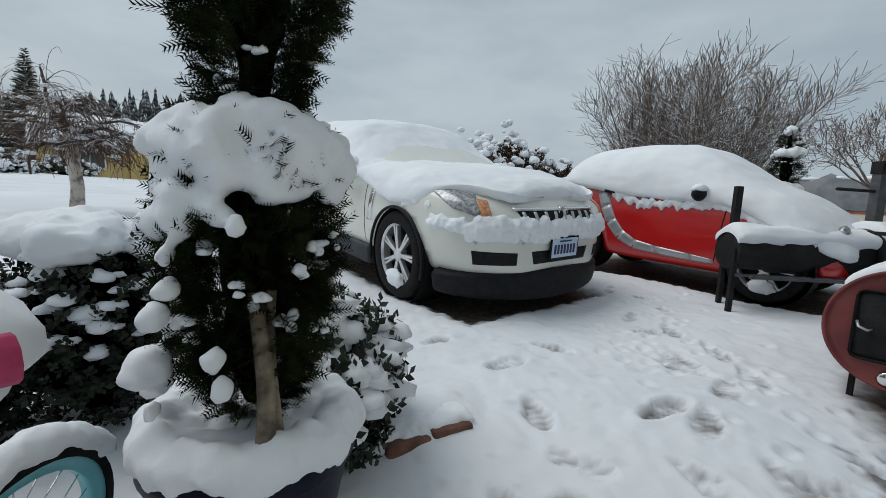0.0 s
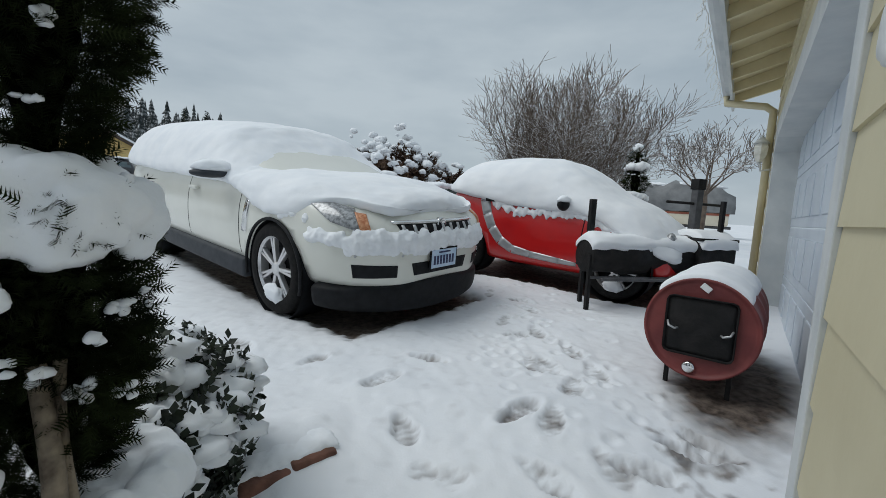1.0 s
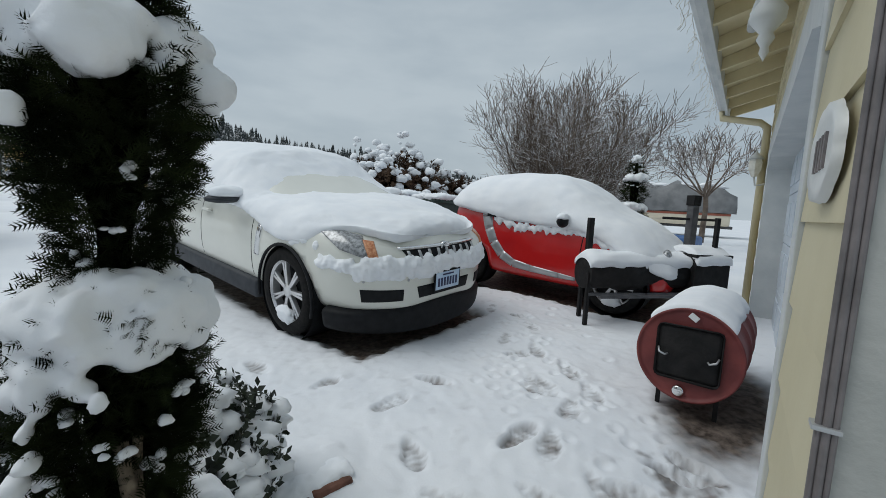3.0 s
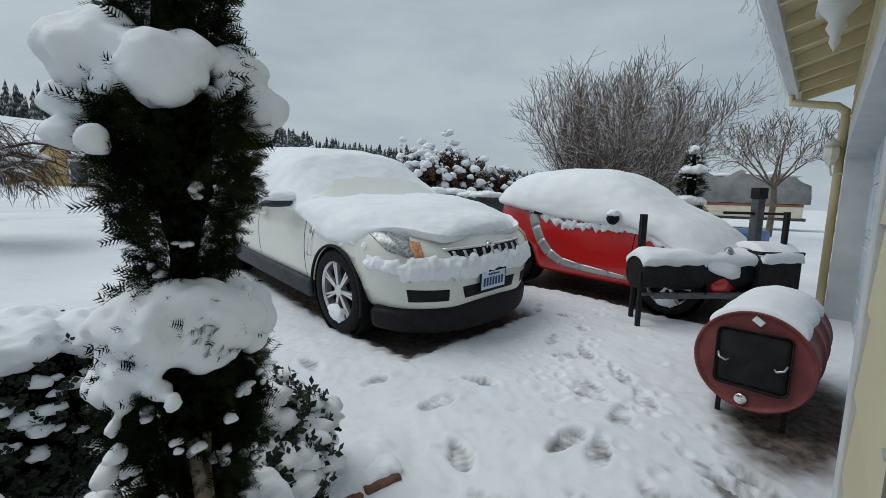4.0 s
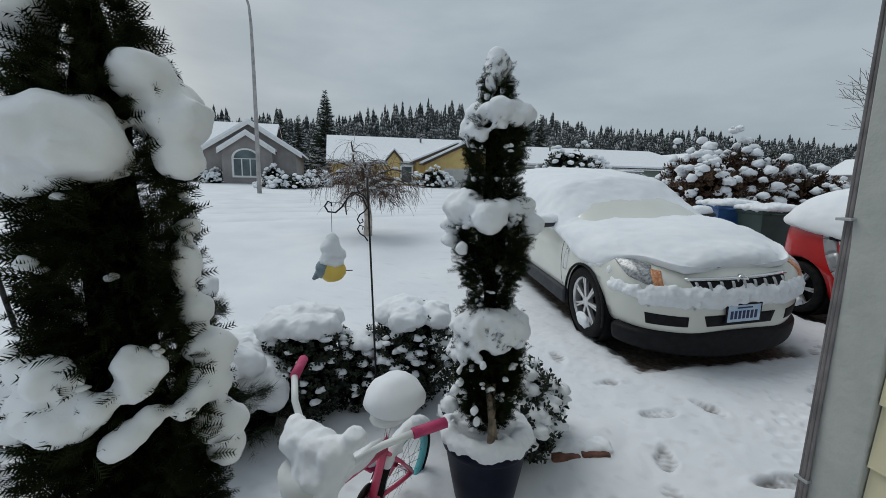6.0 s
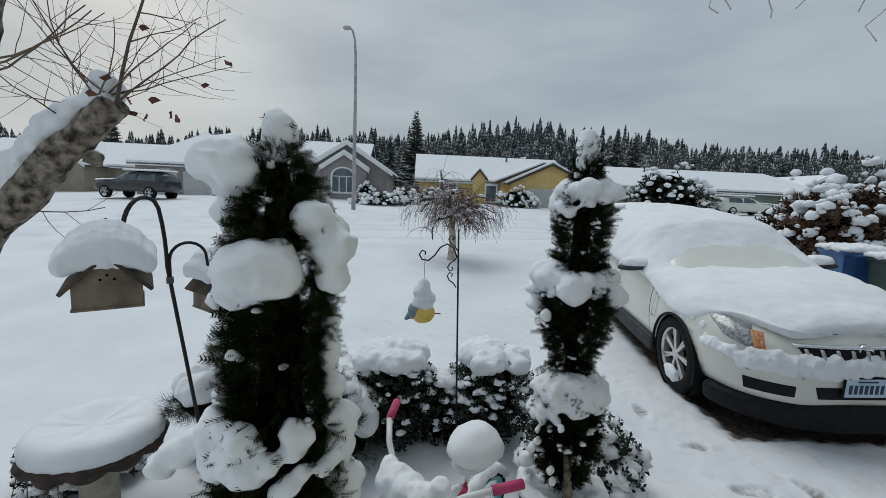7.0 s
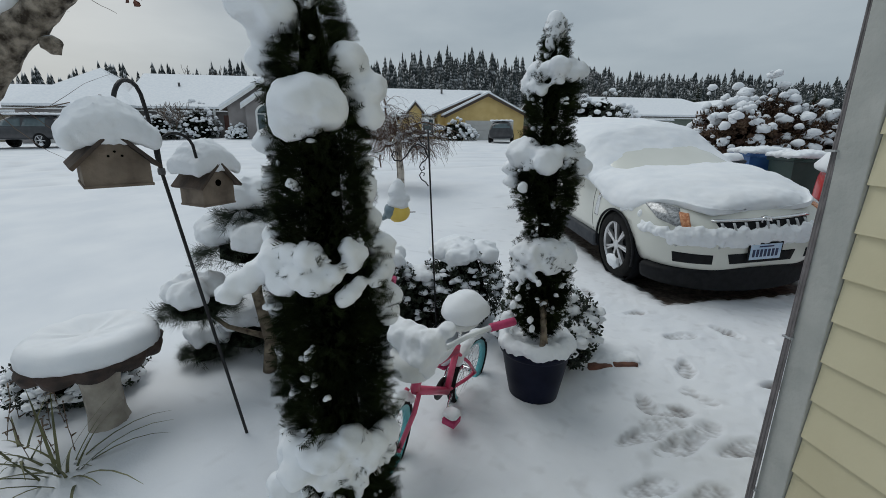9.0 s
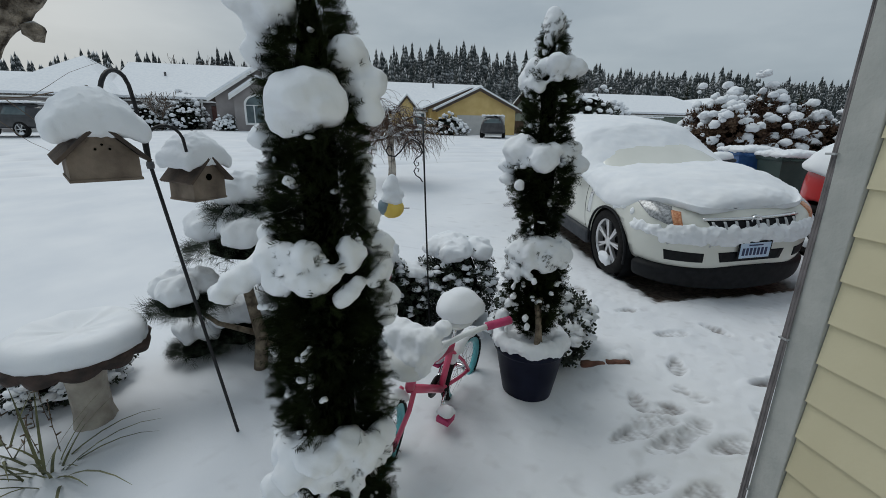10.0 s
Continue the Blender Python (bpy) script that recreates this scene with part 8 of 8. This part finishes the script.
th = house(0, 0, 1.1, "tan house behind the old tree, snow on the gable roof")
gable_block(th, -47.0, -29.0, 44.0, 54.0, 2.6, 5.0, "x", M_HOUSE_TAN)
gable_block(th, -40.0, -33.0, 41.0, 50.0, 2.6, 5.0, "y", M_HOUSE_TAN, over=0.5)
for s0, d0, w, rdg, mm in ((52, 58, 11, 5.2, M_HOUSE_GREEN), (70, 66, 14, 5.0, M_HOUSE_TAN), (44, 80, 12, 5.2, M_HOUSE_GREY), (-62, 60, 16, 5.5, M_HOUSE_TAN), (92, 54, 12, 5.4, M_HOUSE_GREY), (112, 46, 14, 5.0, M_HOUSE_TAN)):
    fh = house(0, 0, 1.9 if s0 > 0 else 1.0, "distant low house with a snowy gable roof")
    gable_block(fh, s0, s0 + w, d0, d0 + 9, 2.5, rdg, "y" if s0 in (52, 92) else "x", mm)
    window(fh, s0 + 3, s0 + 5, 0.8, 1.9, d0, 2)


def street_lamp():
    p = lot(-4.9, 23.2)
    root = thing("street_lamp", pose(p.x, p.y, ground_z(p.x, p.y)), "tall tapered grey street lamp with a curved top", "street lamp")
    b = bmesh.new()
    tube(b, [(0, 0, -0.3), (0.02, 0, 3), (0.03, 0, 6), (0, 0, 8.3), (-0.05, -0.03, 9.1), (-0.16, -0.10, 9.55), (-0.30, -0.2, 9.72)], [0.12, 0.10, 0.085, 0.07, 0.06, 0.055, 0.05], 12)
    part("pole", b, M_POLE, root, "grey metal pole")
    part("head", ball(bmesh.new(), (-0.42, -0.28, 9.70), (0.26, 0.20, 0.10), 2, 0.03), M_POLE, root, "small lamp head")


street_lamp()


def far_car(s, d, heading, L, W, H, paint, label, truck=False):
    p = lot(s, d)
    root = thing("parked_car", pose(p.x, p.y, ground_z(p.x, p.y), 0, 0, heading), label, "car", "cars parked across the street")
    zb = 0.45 if truck else 0.28
    def sec(z0, w, zs, ws, zt):
        return [(0, z0), (w * .9, z0), (w, z0 + .1), (w, zs * .8), (w * .97, zs), (ws, zs + .05), (ws * .85, zt), (0, zt + .02)]
    hood, belt = H * 0.58, H * 0.60
    st = [(-L / 2, sec(zb + .1, W * .9, belt, W * .8, H * .80)), (-L * .44, sec(zb, W, belt, W * .9, H * .96)), (-L * .1, sec(zb, W, belt, W * .9, H)), (L * .08, sec(zb, W, belt, W * .88, H * .97)), (L * .22, sec(zb, W, hood, W * .8, H * .66)), (L * .44, sec(zb, W, hood * .96, W * .8, H * .6)), (L / 2, sec(zb + .1, W * .9, hood * .8, W * .7, H * .5))]
    body = loft("body", st, paint, root, 2)
    for x in (-L * .31, L * .31):
        for sd in (-1, 1):
            wheel(root, x, sd * (W - .1), 0.42 if truck else 0.33, 0.24, sd, 6)
    for sd in (-1, 1):
        for x0, x1 in ((-L * .38, -L * .14), (-L * .12, L * .10)):
            patch("side_window", body, [(x0, sd * 2, belt + .08), (x1 + .05, sd * 2, belt + .08), (x1 - .08, sd * 2, H * .90), (x0 + .08, sd * 2, H * .90)], (0, -sd, 0), M_PANE, root, .01, (6, 4), .02, "dark glass")
    patch("rear_window", body, [(-L, -W * .7, belt + .1), (-L, W * .7, belt + .1), (-L, W * .6, H * .86), (-L, -W * .6, H * .86)], (1, 0, 0), M_PANE, root, .01, (6, 4), .02, "dark glass")
    patch("front_grille", body, [(L, -W * .6, zb + .25), (L, W * .6, zb + .25), (L, W * .6, hood * .72), (L, -W * .6, hood * .72)], (-1, 0, 0), M_BLACK_PLASTIC, root, .01, (6, 4), .02, "dark grille")
    b = bmesh.new()
    for i in range(9):
        for j in range(5):
            ball(b, (-L * .40 + i * L * .055, (j - 2) * W * .36, H + .0), (L * .05, W * .24, .09), i * 5 + j, .1, 2, .5)
    for i in range(4):
        for j in range(5):
            ball(b, (L * .24 + i * L * .065, (j - 2) * W * .36, H * .66 - i * .02), (L * .05, W * .24, .07), i * 5 + j, .1, 2, .5)
    melt(part("snow_cap", b, M_SNOW, root, "snow on roof and hood"), 0.05)


far_car(-20.0, 28.6, 215, 5.2, 0.98, 1.85, M_CARBLACK, "dark lifted sport utility truck with snow on its roof", True)
far_car(9.8, 31.0, 135 - 20, 4.5, 0.90, 1.55, M_CARBLACK, "black hatchback parked in the drive, snow on its roof")
far_car(25.5, 33.0, 45, 4.7, 0.92, 1.55, M_WHITE_PAINT, "car buried under smooth snow before the green house")

for s, d, r, h, sd in ((-15.6, 35.2, 1.5, 1.9, 71), (-13.2, 36.0, 1.4, 2.3, 72), (-17.0, 34.6, 0.9, 0.6, 73), (-9.6, 33.2, 0.8, 0.9, 74), (-2.6, 31.5, 1.2, 1.0, 75), (-4.0, 28.5, 1.6, 0.7, 76), (18.8, 32.5, 3.2, 3.3, 77), (7.0, 35.0, 1.7, 1.5, 78), (0.0, 37.5, 1.6, 1.1, 79), (-5.4, 32.2, 0.7, 1.3, 80)):
    p = lot(s, d)
    snow_bush("garden_bush", p.x, p.y, r, h, sd, "snow-laden garden bush in front of a house across the street", False, 500, 150, 0.16 * r ** .5, "bushes across the street")

# fences between the houses
for s0, s1, d in ((-3.4, -1.0, 41.0), (14.6, 17.0, 42.0)):
    fence = thing("fence", LOT @ pose(0, 0, 1.2), "dark brown board fence between houses", "fence")
    for k in range(int((s1 - s0) / 0.2)):
        part("fence_board", boxed(s0 + k * 0.2, s0 + k * 0.2 + 0.19, d, d + 0.03, -0.4, 1.5), M_FENCE, fence, smooth=False)


def fir_template(layers=7, sides=9, seed=1, ragged=0.35):
    """A conifer one metre high as stacked ragged skirts."""
    rg = random.Random(seed)
    v, f = [], []
    for k in range(layers):
        z0 = 0.08 + 0.86 * k / layers
        z1 = min(z0 + 1.9 / layers, 1.0)
        r = 0.21 * (1 - k / (layers + 0.4)) + 0.01
        c = len(v)
        v.append((0, 0, z1))
        for i in range(2 * sides):
            a = math.pi * (i + 0.5 * k) / sides
            q = r * (1 + rg.uniform(-ragged, ragged)) * (1 if i % 2 == 0 else 0.55)
            v.append((q * math.cos(a), q * math.sin(a), z0 + (0.0 if i % 2 == 0 else 0.04) + rg.uniform(-.015, .015)))
        for i in range(2 * sides):
            f.append((c, c + 1 + i, c + 1 + (i + 1) % (2 * sides)))
    return np.array(v), np.array(f)


def forest(name, spots, material, label, seed):
    rg = np.random.RandomState(seed)
    tms = [fir_template(8, 7, k) for k in range(4)]
    V, F, off = [], [], 0
    for (x, y, z, h) in spots:
        tv, tf = tms[rg.randint(4)]
        a = rg.uniform(0, 6.28)
        w = rg.uniform(0.65, 1.15) * h
        ca, sa = math.cos(a), math.sin(a)
        V.append(np.stack([(tv[:, 0] * ca - tv[:, 1] * sa) * w + x, (tv[:, 0] * sa + tv[:, 1] * ca) * w + y, tv[:, 2] * h + z], 1))
        F.append(tf + off)
        off += len(tv)
    V, F = np.concatenate(V), np.concatenate(F)
    me = bpy.data.meshes.new(name)
    me.vertices.add(len(V))
    me.vertices.foreach_set("co", V.ravel())
    me.loops.add(F.size)
    me.loops.foreach_set("vertex_index", F.ravel())
    me.polygons.add(len(F))
    me.polygons.foreach_set("loop_start", np.arange(0, F.size, 3))
    me.update(calc_edges=True)
    return tagged(link_mesh(name, me, material, None, "", False), label, "forest", kind="stuff")


def sky_line(s):
    """How high the wood stands at about 230 m, along the street."""
    return float(np.interp(s, [-420, -160, -118, -75, -20, 0, 20, 32, 50, 66, 80, 94, 112, 126, 135, 150, 156, 162, 170, 420], [20, 21, 23, 27, 29, 31, 35, 39, 41, 40, 38, 37, 38, 37, 35, 32, 32, 34, 33, 27]))


def hill_height(s):
    return max(sky_line(s) - 8.5, 2.0)


rgf = np.random.RandomState(5)
spots = []
for k in range(4200):
    s = rgf.uniform(-330, 420)
    t = rgf.uniform(0, 1) ** 0.8
    d = 150 + 100 * t
    tall = rgf.uniform(6, 13) + 5.0 * (rgf.uniform() < 0.12) + 3.5 * noise.noise((s * 0.05, t * 3, 1))
    p = lot(s * d / 225, d)
    spots.append((p.x, p.y, 0.5 + hill_height(s) * t ** 0.8 + 0.03 * d - 4.5, max(tall, 4.0)))
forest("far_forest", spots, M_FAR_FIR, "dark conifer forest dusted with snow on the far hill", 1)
b = bmesh.new()
rows = []
for t in np.linspace(0, 1, 8):
    rows.append([b.verts.new((s, 140 + 160 * t, 0.4 + hill_height(s) * t ** 0.8)) for s in np.linspace(-700, 800, 90)])
for p0, p1 in zip(rows, rows[1:]):
    for i in range(89):
        b.faces.new((p0[i], p0[i + 1], p1[i + 1], p1[i]))
hill = part("hill", b, snowy("wooded_hillside", (0.05, 0.045, 0.04), (0.12, 0.10, 0.09), 0.12, 1.15, 1.7, amount=0.5))
hill.matrix_world = LOT
tagged(hill, "wooded hillside behind the houses, patchy with snow", "hill", kind="structure")


def street_fir(s, d, h, seed, dense=1.0):
    p = lot(s, d)
    root = thing("fir_tree", pose(p.x, p.y, ground_z(p.x, p.y)), "tall dark fir behind the houses with snow on its boughs", "tree", "firs behind the houses")
    part("trunk", tube(bmesh.new(), [(0, 0, -0.3), (0, 0, h * .95)], [h * .018, h * .003], 7), M_DARK_BARK, root)
    rg = np.random.RandomState(seed)
    n = int(520 * dense)
    t = rg.uniform(0.08, 1, n) ** 0.9
    a = rg.uniform(0, 6.28, n)
    ln = h * 0.20 * (1 - t) + h * 0.02
    pos = np.stack([ln * .15 * np.cos(a), ln * .15 * np.sin(a), h * t], 1)
    way = np.stack([np.cos(a), np.sin(a), -0.22 + 0.5 * t + rg.normal(0, .12, n)], 1)
    v, f = [], []
    for k in range(8):
        y = k / 8
        w = 0.30 * (1 - y) ** .7
        for sd in (-1, 1):
            i = len(v)
            v.extend([(0, y, .02), (sd * w, y + .10, -.07), (0, y + .16, 0.01)])
            f.append((i, i + 1, i + 2))
    tagged(scatter("bough_growth", v, f, pos, way, ln * rg.uniform(.8, 1.2, n), M_NEAR_FIR, root, "drooping snowy boughs", seed), kind="stuff")


for k, (s, d, h) in enumerate(((-2.2, 58, 11.4), (33.5, 75, 12.5), (37.5, 76, 13), (-6.5, 70, 9.5), (-9.5, 72, 10.5), (-12, 71, 9), (50, 78, 9), (-48, 66, 12), (-20, 68, 7.5), (61, 70, 9), (100, 80, 12))):
    street_fir(s, d, h, 90 + k)


def small_bare(s, d, h, seed, label):
    p = lot(s, d)
    root = thing("bare_tree", pose(p.x, p.y, ground_z(p.x, p.y)), label, "tree", "bare trees across the street")
    rg = random.Random(seed)
    out = []
    for k in range(6):
        a = 2 * math.pi * k / 6
        branches(rg, (0, 0, h * .15), (math.cos(a) * .5, math.sin(a) * .5, 1), h * .42, h * .012, 2, out, 0.45, 5, 0, .6, .12, .05)
    out.append((Vector((0, 0, -.2)), Vector((0, 0, h * .2)), h * .02, h * .016))
    twig_mesh("twig_growth", [(q[0], q[1], max(q[2], .02), max(q[3], .016)) for q in out], M_TWIG, root, "bare branches", 3, "stuff")


small_bare(-15.0, 44.5, 6.8, 3, "bare tree behind the grey house roof")
small_bare(-14.4, 34.8, 3.2, 4, "snowy bare shrub beside the front steps")
for k in range(15):
    d0 = 112 + 9 * (k % 4)
    small_bare((0.24 + 0.022 * k if k < 4 else 0.50 + 0.017 * (k - 4)) * d0, d0, 12.5 + 1.3 * (k % 3), 20 + k, "bare brown tree at the edge of the wood")
